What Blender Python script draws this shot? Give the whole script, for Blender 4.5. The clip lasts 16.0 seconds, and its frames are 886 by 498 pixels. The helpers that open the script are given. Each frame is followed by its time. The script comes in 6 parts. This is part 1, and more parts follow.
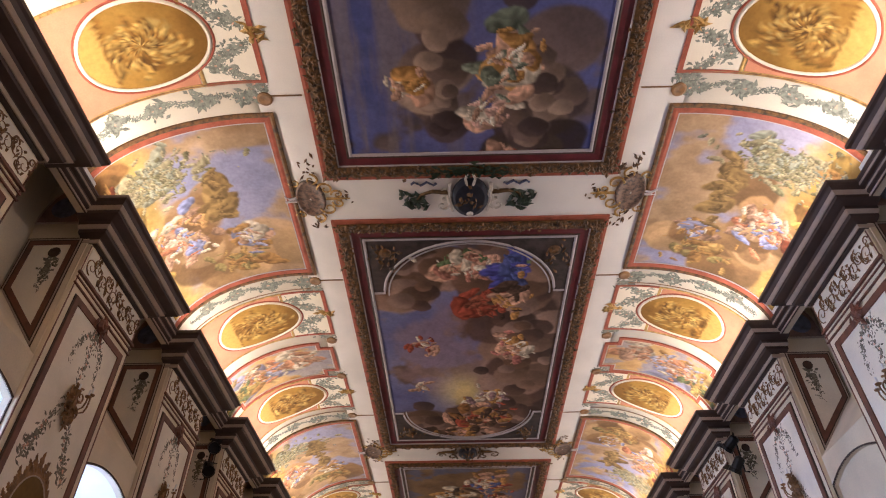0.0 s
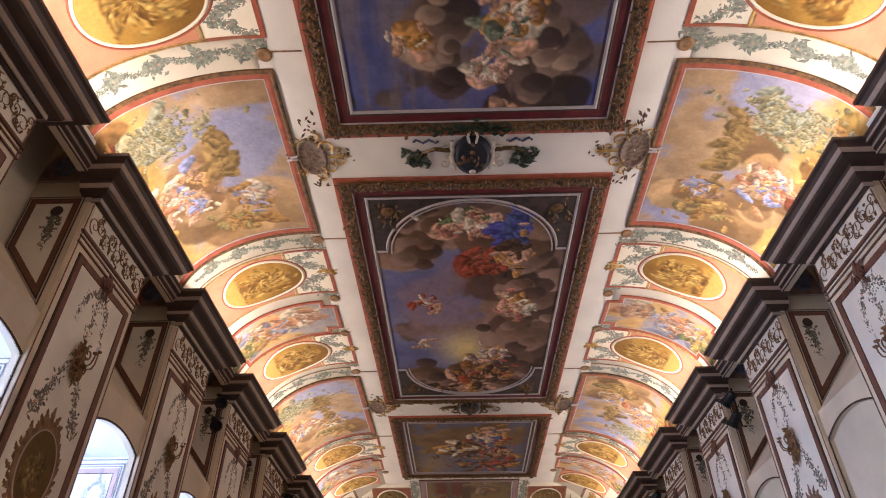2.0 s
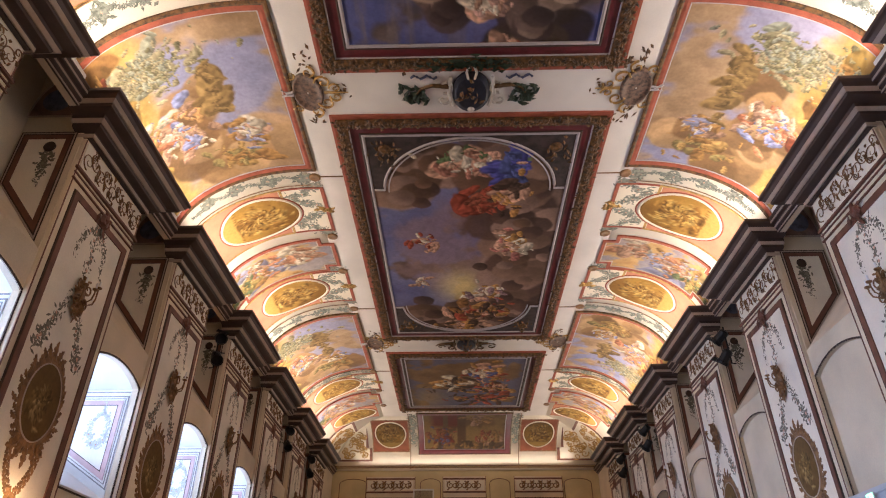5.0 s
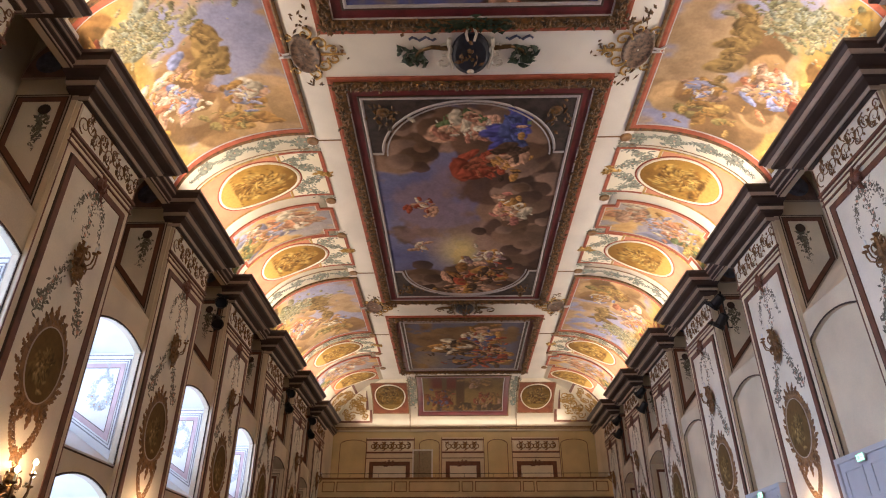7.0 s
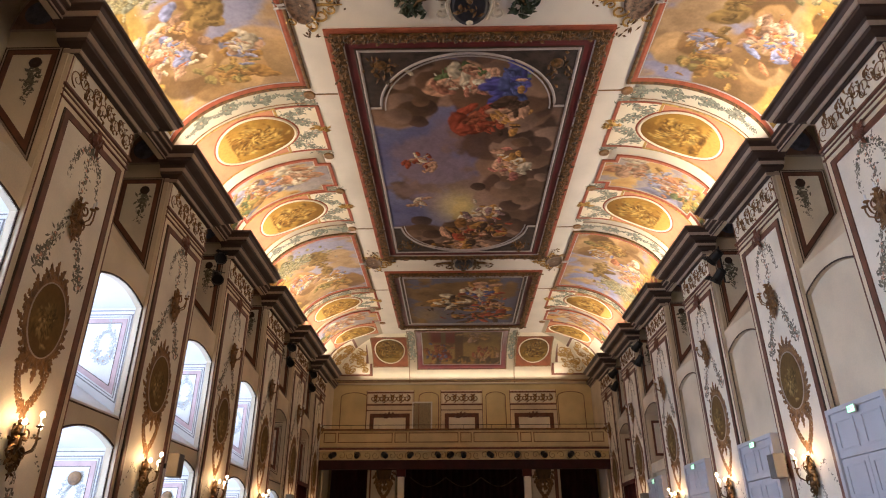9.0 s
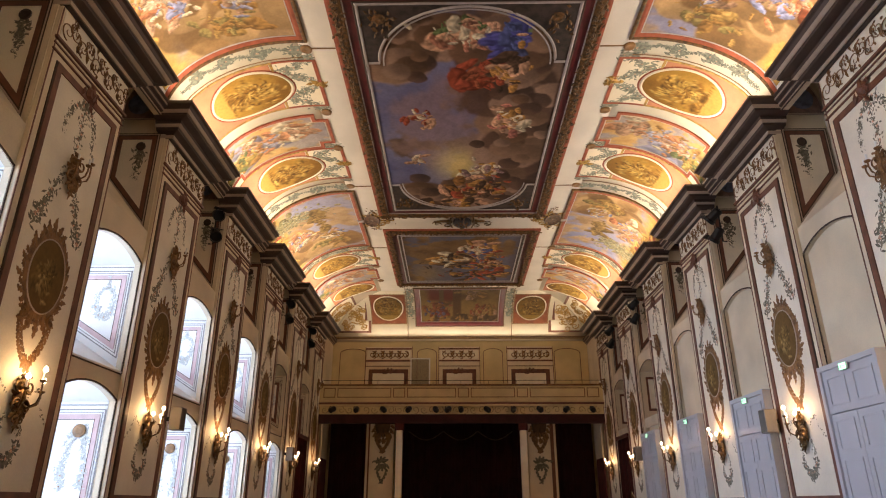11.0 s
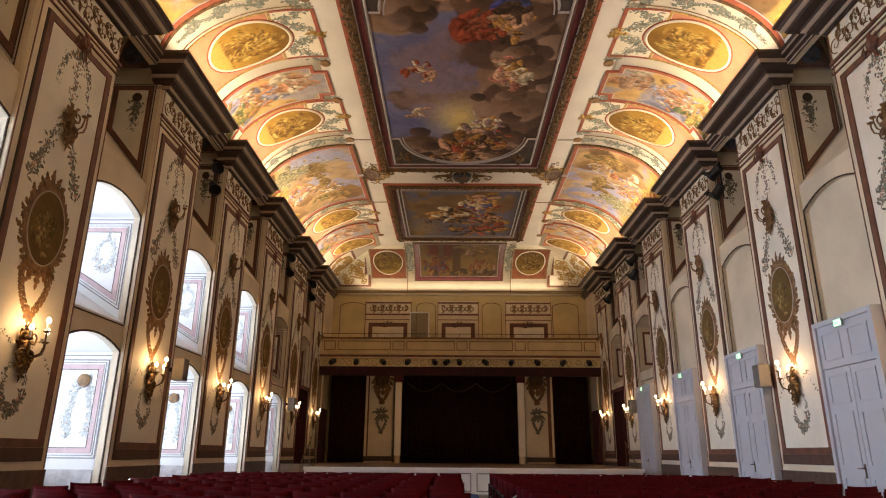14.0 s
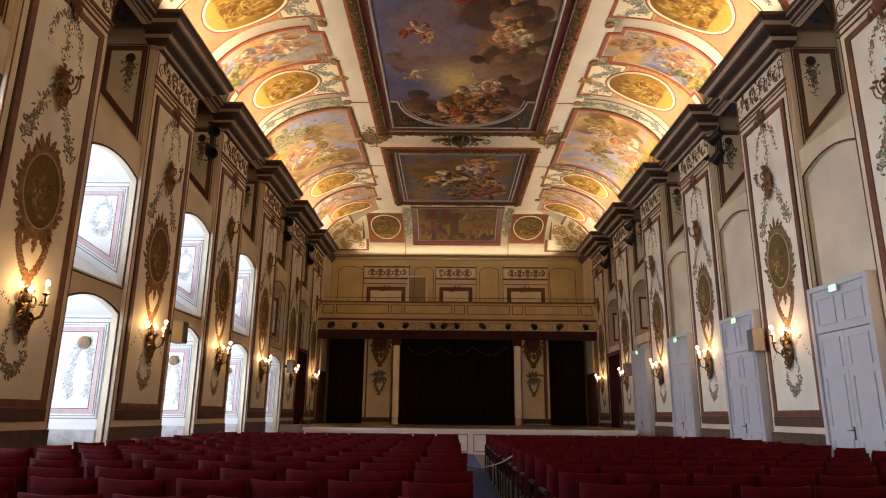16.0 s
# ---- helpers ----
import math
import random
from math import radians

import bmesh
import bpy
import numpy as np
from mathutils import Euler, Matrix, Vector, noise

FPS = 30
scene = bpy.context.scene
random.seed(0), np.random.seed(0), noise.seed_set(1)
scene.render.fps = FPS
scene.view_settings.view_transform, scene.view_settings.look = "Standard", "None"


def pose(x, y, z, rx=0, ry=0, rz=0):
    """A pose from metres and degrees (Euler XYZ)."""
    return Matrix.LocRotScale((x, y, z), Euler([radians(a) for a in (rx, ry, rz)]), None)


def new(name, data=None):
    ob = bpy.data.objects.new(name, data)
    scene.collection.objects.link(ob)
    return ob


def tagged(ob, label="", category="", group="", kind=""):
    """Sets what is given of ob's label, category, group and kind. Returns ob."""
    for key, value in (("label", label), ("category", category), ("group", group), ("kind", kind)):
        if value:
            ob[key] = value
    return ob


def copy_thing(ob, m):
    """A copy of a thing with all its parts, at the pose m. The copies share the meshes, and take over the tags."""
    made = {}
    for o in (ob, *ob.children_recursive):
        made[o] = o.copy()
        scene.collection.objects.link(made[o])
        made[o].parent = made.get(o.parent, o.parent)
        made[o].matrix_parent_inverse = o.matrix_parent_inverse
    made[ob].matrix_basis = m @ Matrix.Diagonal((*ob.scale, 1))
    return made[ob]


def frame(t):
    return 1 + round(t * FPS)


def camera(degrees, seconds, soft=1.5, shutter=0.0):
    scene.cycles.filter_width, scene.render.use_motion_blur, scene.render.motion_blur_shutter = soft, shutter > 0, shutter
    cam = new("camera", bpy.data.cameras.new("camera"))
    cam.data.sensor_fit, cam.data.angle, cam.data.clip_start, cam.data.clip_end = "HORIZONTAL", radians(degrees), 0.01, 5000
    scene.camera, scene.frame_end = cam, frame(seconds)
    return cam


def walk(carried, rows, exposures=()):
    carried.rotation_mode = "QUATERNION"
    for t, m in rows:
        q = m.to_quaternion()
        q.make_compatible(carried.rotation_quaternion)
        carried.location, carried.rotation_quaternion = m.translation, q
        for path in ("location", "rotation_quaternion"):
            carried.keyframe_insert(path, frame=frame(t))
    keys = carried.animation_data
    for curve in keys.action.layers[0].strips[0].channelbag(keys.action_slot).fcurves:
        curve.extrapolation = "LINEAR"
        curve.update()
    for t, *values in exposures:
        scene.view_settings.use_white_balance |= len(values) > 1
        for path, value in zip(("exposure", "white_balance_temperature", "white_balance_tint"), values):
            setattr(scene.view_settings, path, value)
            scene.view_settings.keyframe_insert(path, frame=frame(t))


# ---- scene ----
# ---------------- camera: a tripod head tilting down, standing in the rear of the hall ----------------
cam = camera(69.0, 16.0, soft=1.1)
CAM_X, CAM_H = -0.40, 1.15
PATH = [(0, 131.559, 0.234, 1.437),
        (0.5, 130.694, 0.330, 1.502),
        (1, 129.767, 0.227, 1.480),
        (1.5, 128.813, 0.277, 1.631),
        (2, 127.865, 0.141, 1.636),
        (2.5, 126.696, 0.205, 1.579),
        (3, 125.356, 0.109, 1.445),
        (3.5, 124.467, 0.124, 1.429),
        (4, 123.733, 0.032, 1.397),
        (6.5, 120.229, -0.022, 1.128),
        (7, 119.282, -0.008, 1.137),
        (7.5, 118.333, -0.153, 1.108),
        (8, 117.204, -0.024, 1.230),
        (8.5, 116.328, 0.041, 1.220),
        (9, 115.340, 0.110, 1.083),
        (11.5, 110.519, -0.062, 0.869),
        (12, 109.455, -0.044, 0.932),
        (12.5, 108.985, -0.043, 0.989),
        (13, 108.539, -0.281, 0.846),
        (13.5, 108.164, -0.570, 0.683),
        (14, 107.593, -0.421, 0.706),
        (14.5, 106.907, -0.395, 0.672),
        (15, 106.163, -0.717, 0.500),
        (15.5, 105.328, -0.711, 0.435),
        (16, 104.430, -0.570, 0.473)]
walk(cam, [(t, pose(CAM_X, 0, CAM_H, rx, ry, rz)) for t, rx, ry, rz in PATH],
     exposures=[(0, 0.18, 5600, 23), (4, 0.22, 5650, 22), (8, 0.18, 6150, 18), (12.5, 0.16, 6850, 15), (16, 0.12, 7250, 15)])

# ---------------- the hall's plan, in metres ----------------
FZ = -0.20         # floor level below the datum of the wall heights
HX = 7.10          # front plane of the pilasters
RX = 7.18          # wall plane of the bays between them
OX = 8.95          # outer face of the window wall
BAY = 4.393
PIL = [9.923 + BAY * k for k in range(-3, 6)]      # pilaster centres
BAYS = [12.12 + BAY * k for k in range(-3, 5)]     # bay centres
PW = 1.20          # half a pilaster's width
ZC = 11.77         # flat ceiling
CVX, CVZ = 4.2, 9.75   # where the cove leaves the ceiling; its springing height
CVB = 7.2          # springing line of the cove
Y0, Y1 = -6.0, 36.0    # rear and end wall
CE = Y1 - 0.15 - (CVB - CVX)   # end of the flat ceiling

# ---------------- light ----------------
world = bpy.data.worlds.new("world")
scene.world = world
world.use_nodes = True
wn = world.node_tree
sky = wn.nodes.new("ShaderNodeTexSky")
sky.sky_type, sky.sun_disc, sky.sun_elevation, sky.sun_rotation = "NISHITA", False, radians(35), radians(200)
wn.links.new(sky.outputs[0], wn.nodes["Background"].inputs[0])
wn.nodes["Background"].inputs[1].default_value = 0.12


def area(name, m, sx, sy, watts, col, spread=180):
    la = bpy.data.lights.new(name, "AREA")
    la.shape, la.size, la.size_y, la.energy, la.color, la.spread = "RECTANGLE", sx, sy, watts, col, radians(spread)
    ob = new(name, la)
    ob.matrix_world = m
    return ob


DAY, WARM = (0.60, 0.76, 1.0), (1.0, 0.85, 0.62)
WINDOW_W, COVE_W, SCONCE_W = 104.0, 53.0, 17.0
for yc in BAYS:
    far = yc > 28
    if yc > 24:
        area("window_light", pose(-OX + 0.35, yc, 2.0, 0, -90, 0), 2.4, 1.7, WINDOW_W * 0.5 * (0.1 if far else 1), DAY, 115)
        continue
    # sky light in each window opening, looking into the hall
    area("window_light", pose(-OX + 0.35, yc, 2.0, 0, -90, 0), 2.4, 1.7, WINDOW_W, DAY, 115)
    area("window_light", pose(-OX + 0.35, yc, 4.95, 0, -90, 0), 2.3, 1.7, WINDOW_W, DAY, 115)
for s in (-1, 1):
    # the strip lamps that stand on the cornice and wash the cove
    for yc in PIL + BAYS:
        area("cove_light", pose(s * 6.50, yc, CVZ + 0.16, 0, s * -180 - s * 24, 0), 0.12, 1.9, COVE_W, WARM)
area("cove_light", pose(0, Y1 - 0.45, CVZ + 0.2, 200, 0, 0), 11.5, 0.12, COVE_W * 1.7, WARM)
for s in (-1, 1):
    # the sconces' bulbs
    for yc in PIL:
        la = bpy.data.lights.new("sconce_light", "POINT")
        la.energy, la.color, la.shadow_soft_size = SCONCE_W, (1.0, 0.60, 0.27), 0.10
        new("sconce_light", la).matrix_world = pose(s * (HX - 0.33), yc, 3.06)

# ---------------- materials ----------------
def material(name, col, rough=0.6, metal=0.0, vary=0.18, scale=3.0, grain=40.0, bump=0.15, dist=0.01, col2=None, coat=0.0):
    """A painted or natural surface with large stains, fine grain and relief."""
    m = bpy.data.materials.new(name)
    m.use_nodes = True
    nt = m.node_tree
    b = nt.nodes["Principled BSDF"]
    tc = nt.nodes.new("ShaderNodeTexCoord")
    n1, n2 = nt.nodes.new("ShaderNodeTexNoise"), nt.nodes.new("ShaderNodeTexNoise")
    n1.inputs["Scale"].default_value, n2.inputs["Scale"].default_value = scale, grain
    n1.inputs["Detail"].default_value, n2.inputs["Detail"].default_value = 6, 4
    for n in (n1, n2):
        nt.links.new(tc.outputs["Object"], n.inputs["Vector"])
    ramp = nt.nodes.new("ShaderNodeValToRGB")
    c2 = col2 or tuple(c * (1 - vary * 1.6) for c in col)
    ramp.color_ramp.elements[0].position, ramp.color_ramp.elements[1].position = 0.32, 0.62
    ramp.color_ramp.elements[0].color = (*c2, 1)
    ramp.color_ramp.elements[1].color = (*col, 1)
    mixf = nt.nodes.new("ShaderNodeMath")
    mixf.operation = "MULTIPLY_ADD"
    nt.links.new(n2.outputs["Fac"], mixf.inputs[0])
    mixf.inputs[1].default_value = 0.35
    nt.links.new(n1.outputs["Fac"], mixf.inputs[2])
    sub = nt.nodes.new("ShaderNodeMath")
    sub.operation = "SUBTRACT"
    nt.links.new(mixf.outputs[0], sub.inputs[0])
    sub.inputs[1].default_value = 0.17
    nt.links.new(sub.outputs[0], ramp.inputs[0])
    nt.links.new(ramp.outputs[0], b.inputs["Base Color"])
    rr = nt.nodes.new("ShaderNodeMapRange")
    nt.links.new(n2.outputs["Fac"], rr.inputs["Value"])
    rr.inputs["To Min"].default_value, rr.inputs["To Max"].default_value = max(rough - 0.1, 0.03), min(rough + 0.12, 1)
    nt.links.new(rr.outputs[0], b.inputs["Roughness"])
    b.inputs["Metallic"].default_value = metal
    b.inputs["Coat Weight"].default_value = coat
    if bump:
        bp = nt.nodes.new("ShaderNodeBump")
        bp.inputs["Strength"].default_value, bp.inputs["Distance"].default_value = bump, dist
        nt.links.new(n2.outputs["Fac"], bp.inputs["Height"])
        nt.links.new(bp.outputs[0], b.inputs["Normal"])
    return m


def glowing(name, col, strength):
    m = bpy.data.materials.new(name)
    m.use_nodes = True
    b = m.node_tree.nodes["Principled BSDF"]
    b.inputs["Base Color"].default_value = (*col, 1)
    b.inputs["Emission Color"].default_value = (*col, 1)
    b.inputs["Emission Strength"].default_value = strength
    return m


def fresco_material(name, rough=0.7, grain=14.0):
    """Painted plaster: the pigment comes from the mesh's own colour layer, broken up by fine grain and hairline crackle."""
    m = bpy.data.materials.new(name)
    m.use_nodes = True
    nt = m.node_tree
    b = nt.nodes["Principled BSDF"]
    at = nt.nodes.new("ShaderNodeVertexColor")
    at.layer_name = "pigment"
    tc = nt.nodes.new("ShaderNodeTexCoord")
    n = nt.nodes.new("ShaderNodeTexNoise")
    n.inputs["Scale"].default_value, n.inputs["Detail"].default_value = grain, 8
    nt.links.new(tc.outputs["Object"], n.inputs["Vector"])
    mr = nt.nodes.new("ShaderNodeMapRange")
    mr.inputs["From Min"].default_value, mr.inputs["From Max"].default_value = 0.3, 0.7
    mr.inputs["To Min"].default_value, mr.inputs["To Max"].default_value = 0.90, 1.08
    nt.links.new(n.outputs["Fac"], mr.inputs["Value"])
    mx = nt.nodes.new("ShaderNodeMix")
    mx.data_type, mx.blend_type = "RGBA", "MULTIPLY"
    mx.inputs["Factor"].default_value = 1.0
    nt.links.new(at.outputs["Color"], mx.inputs["A"])
    nt.links.new(mr.outputs[0], mx.inputs["B"])
    nt.links.new(mx.outputs["Result"], b.inputs["Base Color"])
    b.inputs["Roughness"].default_value = rough
    bp = nt.nodes.new("ShaderNodeBump")
    bp.inputs["Strength"].default_value, bp.inputs["Distance"].default_value = 0.1, 0.01
    nt.links.new(n.outputs["Fac"], bp.inputs["Height"])
    nt.links.new(bp.outputs[0], b.inputs["Normal"])
    return m


M_CREAM = material("cream_plaster", (0.76, 0.64, 0.47), 0.7, scale=0.8, vary=0.12)
M_GREYP = material("greige_plaster", (0.70, 0.59, 0.43), 0.75, scale=0.7, vary=0.14)
M_FIELD = material("ivory_panel_paint", (0.83, 0.76, 0.63), 0.6, scale=1.1, vary=0.1)
M_BROWN = material("red_brown_frame_paint", (0.175, 0.064, 0.035), 0.5, vary=0.25, scale=4)
M_DARKB = material("dark_brown_paint", (0.06, 0.032, 0.02), 0.7, vary=0.2)
M_OCHRE = material("ochre_ornament_paint", (0.27, 0.135, 0.045), 0.55, vary=0.35, scale=9)
M_GILT = material("gilded_stucco", (0.55, 0.33, 0.09), 0.42, 0.35, vary=0.35, scale=9)
M_UMBER = material("umber_medallion_paint", (0.12, 0.065, 0.025), 0.5, vary=0.4, scale=5)
M_LEAF = material("grey_green_foliage_paint", (0.21, 0.185, 0.13), 0.65, vary=0.4, scale=14)
M_LEAFP = material("faded_grey_green_foliage_paint", (0.56, 0.58, 0.56), 0.65, vary=0.2, scale=14)
M_LEAFC = material("sage_and_olive_foliage_paint", (0.25, 0.26, 0.20), 0.65, vary=0.4, scale=14)
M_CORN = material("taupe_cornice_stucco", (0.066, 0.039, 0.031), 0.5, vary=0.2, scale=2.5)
M_CORNL = material("pale_cornice_fillet", (0.46, 0.36, 0.28), 0.5, vary=0.12, scale=2.5)
M_WHITE = material("white_reveal_paint", (0.80, 0.79, 0.77), 0.6, vary=0.05, scale=1.5)
M_PINK = material("dusty_pink_paint", (0.60, 0.42, 0.42), 0.6, vary=0.12, scale=4)
M_GREYL = material("grey_line_paint", (0.30, 0.29, 0.29), 0.6, vary=0.12, scale=4)
M_DADO = material("brown_marbled_dado", (0.115, 0.062, 0.042), 0.45, vary=0.3, scale=5, grain=22)
M_FOOT = material("chocolate_brown_paint", (0.095, 0.042, 0.026), 0.6, vary=0.2, scale=4)
M_PLINTH = material("pale_lilac_grey_marbling", (0.60, 0.57, 0.57), 0.5, vary=0.18, scale=7, grain=25)
M_VAULT = material("cream_vault_plaster", (0.76, 0.68, 0.53), 0.7, vary=0.08, scale=0.9)
M_CEIL = material("ivory_ceiling_plaster", (0.78, 0.72, 0.64), 0.7, vary=0.08, scale=0.9)
M_SALM = material("salmon_vault_paint", (0.58, 0.25, 0.14), 0.65, vary=0.12, scale=2)
M_TERRA = material("terracotta_frame_paint", (0.36, 0.10, 0.055), 0.55, vary=0.22, scale=4)
M_CRIM = material("dark_crimson_frame_paint", (0.14, 0.018, 0.022), 0.45, vary=0.25, scale=3)
M_LAUREL = material("laurel_gilt_moulding", (0.16, 0.072, 0.013), 0.6, 0.0, vary=0.55, scale=9)
M_SILVER = material("silvery_lilac_fillet", (0.42, 0.37, 0.37), 0.45, vary=0.12, scale=5)
M_DOOR = material("white_lacquered_door", (0.52, 0.52, 0.56), 0.4, vary=0.05, scale=1.2, bump=0.05)
M_METAL = material("blackened_steel", (0.03, 0.03, 0.032), 0.4, 0.8, vary=0.15)
M_CHROME = material("polished_chrome", (0.75, 0.75, 0.76), 0.12, 1.0, vary=0.05, bump=0)
M_BRONZE = material("aged_bronze", (0.16, 0.09, 0.035), 0.38, 0.7, vary=0.35, scale=12)
M_RED = material("crimson_velvet", (0.088, 0.001, 0.0035), 0.85, vary=0.3, scale=6, grain=180, bump=0.25, dist=0.003)
M_RED.node_tree.nodes["Principled BSDF"].inputs["Sheen Weight"].default_value = 0.04
M_RED.node_tree.nodes["Principled BSDF"].inputs["Sheen Tint"].default_value = (0.9, 0.2, 0.2, 1)
M_RED.node_tree.nodes["Principled BSDF"].inputs["Specular IOR Level"].default_value = 0.12
M_DRAPE = material("dark_wine_curtain", (0.040, 0.006, 0.007), 0.9, vary=0.3, scale=2, grain=90)
M_BLUE = material("blue_aisle_carpet", (0.04, 0.075, 0.22), 0.95, vary=0.2, scale=5, grain=200, bump=0.3)
M_PARQ = material("worn_oak_parquet", (0.22, 0.13, 0.07), 0.4, vary=0.3, scale=3, grain=30)
def planked(m, length, width, rot):
    """Lay boards with thin dark joints over a floor material's own colour."""
    nt = m.node_tree
    b = nt.nodes["Principled BSDF"]
    src = b.inputs["Base Color"].links[0].from_socket
    tc = nt.nodes.new("ShaderNodeTexCoord")
    mp = nt.nodes.new("ShaderNodeMapping")
    mp.inputs["Rotation"].default_value = (0, 0, math.radians(rot))
    br = nt.nodes.new("ShaderNodeTexBrick")
    br.inputs["Scale"].default_value = 1.0
    br.inputs["Brick Width"].default_value, br.inputs["Row Height"].default_value = length, width
    br.inputs["Mortar Size"].default_value = 0.002
    br.inputs["Color1"].default_value, br.inputs["Color2"].default_value, br.inputs["Mortar"].default_value = (0.75, 0.75, 0.75, 1), (1.15, 1.1, 1.05, 1), (0.3, 0.3, 0.3, 1)
    mx = nt.nodes.new("ShaderNodeMix")
    mx.data_type, mx.blend_type = "RGBA", "MULTIPLY"
    mx.inputs["Factor"].default_value = 1.0
    nt.links.new(tc.outputs["Object"], mp.inputs["Vector"])
    nt.links.new(mp.outputs[0], br.inputs["Vector"])
    nt.links.new(src, mx.inputs["A"])
    nt.links.new(br.outputs["Color"], mx.inputs["B"])
    nt.links.new(mx.outputs["Result"], b.inputs["Base Color"])


planked(M_PARQ, 0.6, 0.075, 45)
M_STAGE = material("stage_boards", (0.20, 0.12, 0.07), 0.5, vary=0.3, scale=3, grain=30)
M_ENDW = material("ochre_olive_wall_paint", (0.70, 0.56, 0.30), 0.7, vary=0.12, scale=0.9)
M_DUSTY = material("dusty_terracotta_paint", (0.25, 0.085, 0.045), 0.85, vary=0.2, scale=3)
planked(M_STAGE, 2.4, 0.12, 0)
M_BALC = material("ochre_beige_balcony_paint", (0.68, 0.53, 0.28), 0.6, vary=0.12, scale=1.3)
M_ROPE = material("grey_barrier_rope", (0.45, 0.43, 0.40), 0.8, vary=0.2, scale=30)
M_SPK = material("beige_loudspeaker_casing", (0.30, 0.26, 0.22), 0.5, vary=0.1)
M_BULB = glowing("lit_bulb", (1.0, 0.76, 0.42), 24.0)
M_EXIT = glowing("lit_exit_sign", (0.35, 1.0, 0.50), 2.6)
M_FRESCO = fresco_material("fresco_pigment")
for m_ in (M_FRESCO, M_DUSTY, M_TERRA, M_SALM):
    m_.node_tree.nodes["Principled BSDF"].inputs["Specular IOR Level"].default_value = 0.15
M_GLASS = bpy.data.materials.new("window_glass")
M_GLASS.use_nodes = True
_g = M_GLASS.node_tree.nodes["Principled BSDF"]
_g.inputs["Transmission Weight"].default_value, _g.inputs["Roughness"].default_value, _g.inputs["IOR"].default_value = 1.0, 0.02, 1.05


# ---------------- mesh helpers ----------------
def finish(name, bm, mat, smooth=False):
    bmesh.ops.recalc_face_normals(bm, faces=bm.faces)
    me = bpy.data.meshes.new(name)
    bm.to_mesh(me)
    bm.free()
    me.materials.append(mat)
    if smooth:
        me.shade_smooth()
    return me


def part(name, bm, mat, parent=None, label="", smooth=False, m=None):
    """Links a bmesh (or a ready mesh) as one object, under a thing or a part."""
    me = bm if isinstance(bm, bpy.types.Mesh) else finish(name, bm, mat, smooth)
    ob = new(name, me)
    if parent is not None:
        ob.parent = parent
    if m is not None:
        ob.matrix_basis = m
    if label:
        tagged(ob, label)
    return ob


def structure(name, bm, mat, label, category, smooth=False):
    return tagged(part(name, bm, mat, smooth=smooth), label, category, kind="structure")


def thing(name, m, label, category, group=""):
    ob = new(name)
    ob.empty_display_size = 0.2
    ob.matrix_basis = m
    return tagged(ob, label, category, group)


def box(bm, x0, x1, y0, y1, z0, z1, bev=0.0):
    vs = [bm.verts.new((x, y, z)) for x in (x0, x1) for y in (y0, y1) for z in (z0, z1)]
    fs = [bm.faces.new([vs[i] for i in q]) for q in ((0, 1, 3, 2), (4, 6, 7, 5), (0, 4, 5, 1), (2, 3, 7, 6), (0, 2, 6, 4), (1, 5, 7, 3))]
    if bev:
        bmesh.ops.bevel(bm, geom=list({e for f in fs for e in f.edges}), offset=bev, segments=2, affect="EDGES", profile=0.5)
    return bm


def boxes(*rows, bev=0.0):
    bm = bmesh.new()
    for r in rows:
        box(bm, *r, bev=bev)
    return bm


def tube(bm, pts, rad, n=6, taper=None, flat=1.0):
    """A tube along a line of points; flat squeezes it towards its local x (wall) direction."""
    pts = [Vector(p) for p in pts]
    rings = []
    for i, p in enumerate(pts):
        d = (pts[min(i + 1, len(pts) - 1)] - pts[max(i - 1, 0)])
        d = d.normalized() if d.length > 1e-9 else Vector((0, 0, 1))
        a = Vector((1, 0, 0)) if abs(d.x) < 0.9 else Vector((0, 1, 0))
        u = (a - d * a.dot(d)).normalized()
        v = d.cross(u)
        r = rad * (taper(i / max(len(pts) - 1, 1)) if taper else 1)
        rings.append([bm.verts.new(p + u * (r * flat * math.cos(k * math.tau / n)) + v * (r * math.sin(k * math.tau / n))) for k in range(n)])
    for a, b in zip(rings, rings[1:]):
        for k in range(n):
            bm.faces.new((a[k], a[(k + 1) % n], b[(k + 1) % n], b[k]))
    bm.faces.new(rings[0][::-1])
    bm.faces.new(rings[-1])
    return bm


def lathe(bm, prof, n=16, at=(0, 0, 0), axis="z"):
    """Turns a profile of (radius, height) round an axis through at."""
    at = Vector(at)
    rings = []
    for r, h in prof:
        ring = []
        for k in range(n):
            c, s = r * math.cos(k * math.tau / n), r * math.sin(k * math.tau / n)
            ring.append(bm.verts.new(at + Vector({"z": (c, s, h), "x": (h, c, s), "y": (c, h, s)}[axis])))
        rings.append(ring)
    for a, b in zip(rings, rings[1:]):
        for k in range(n):
            bm.faces.new((a[k], a[(k + 1) % n], b[(k + 1) % n], b[k]))
    bm.faces.new(rings[0][::-1])
    bm.faces.new(rings[-1])
    return bm


def frame_bars(bm, x0, x1, y0, y1, z0, z1, w):
    """Four bars round a rectangle in the y-z plane, butted end to end."""
    box(bm, x0, x1, y0, y0 + w, z0, z1)
    box(bm, x0, x1, y1 - w, y1, z0, z1)
    box(bm, x0, x1, y0 + w, y1 - w, z0, z0 + w)
    box(bm, x0, x1, y0 + w, y1 - w, z1 - w, z1)
    return bm


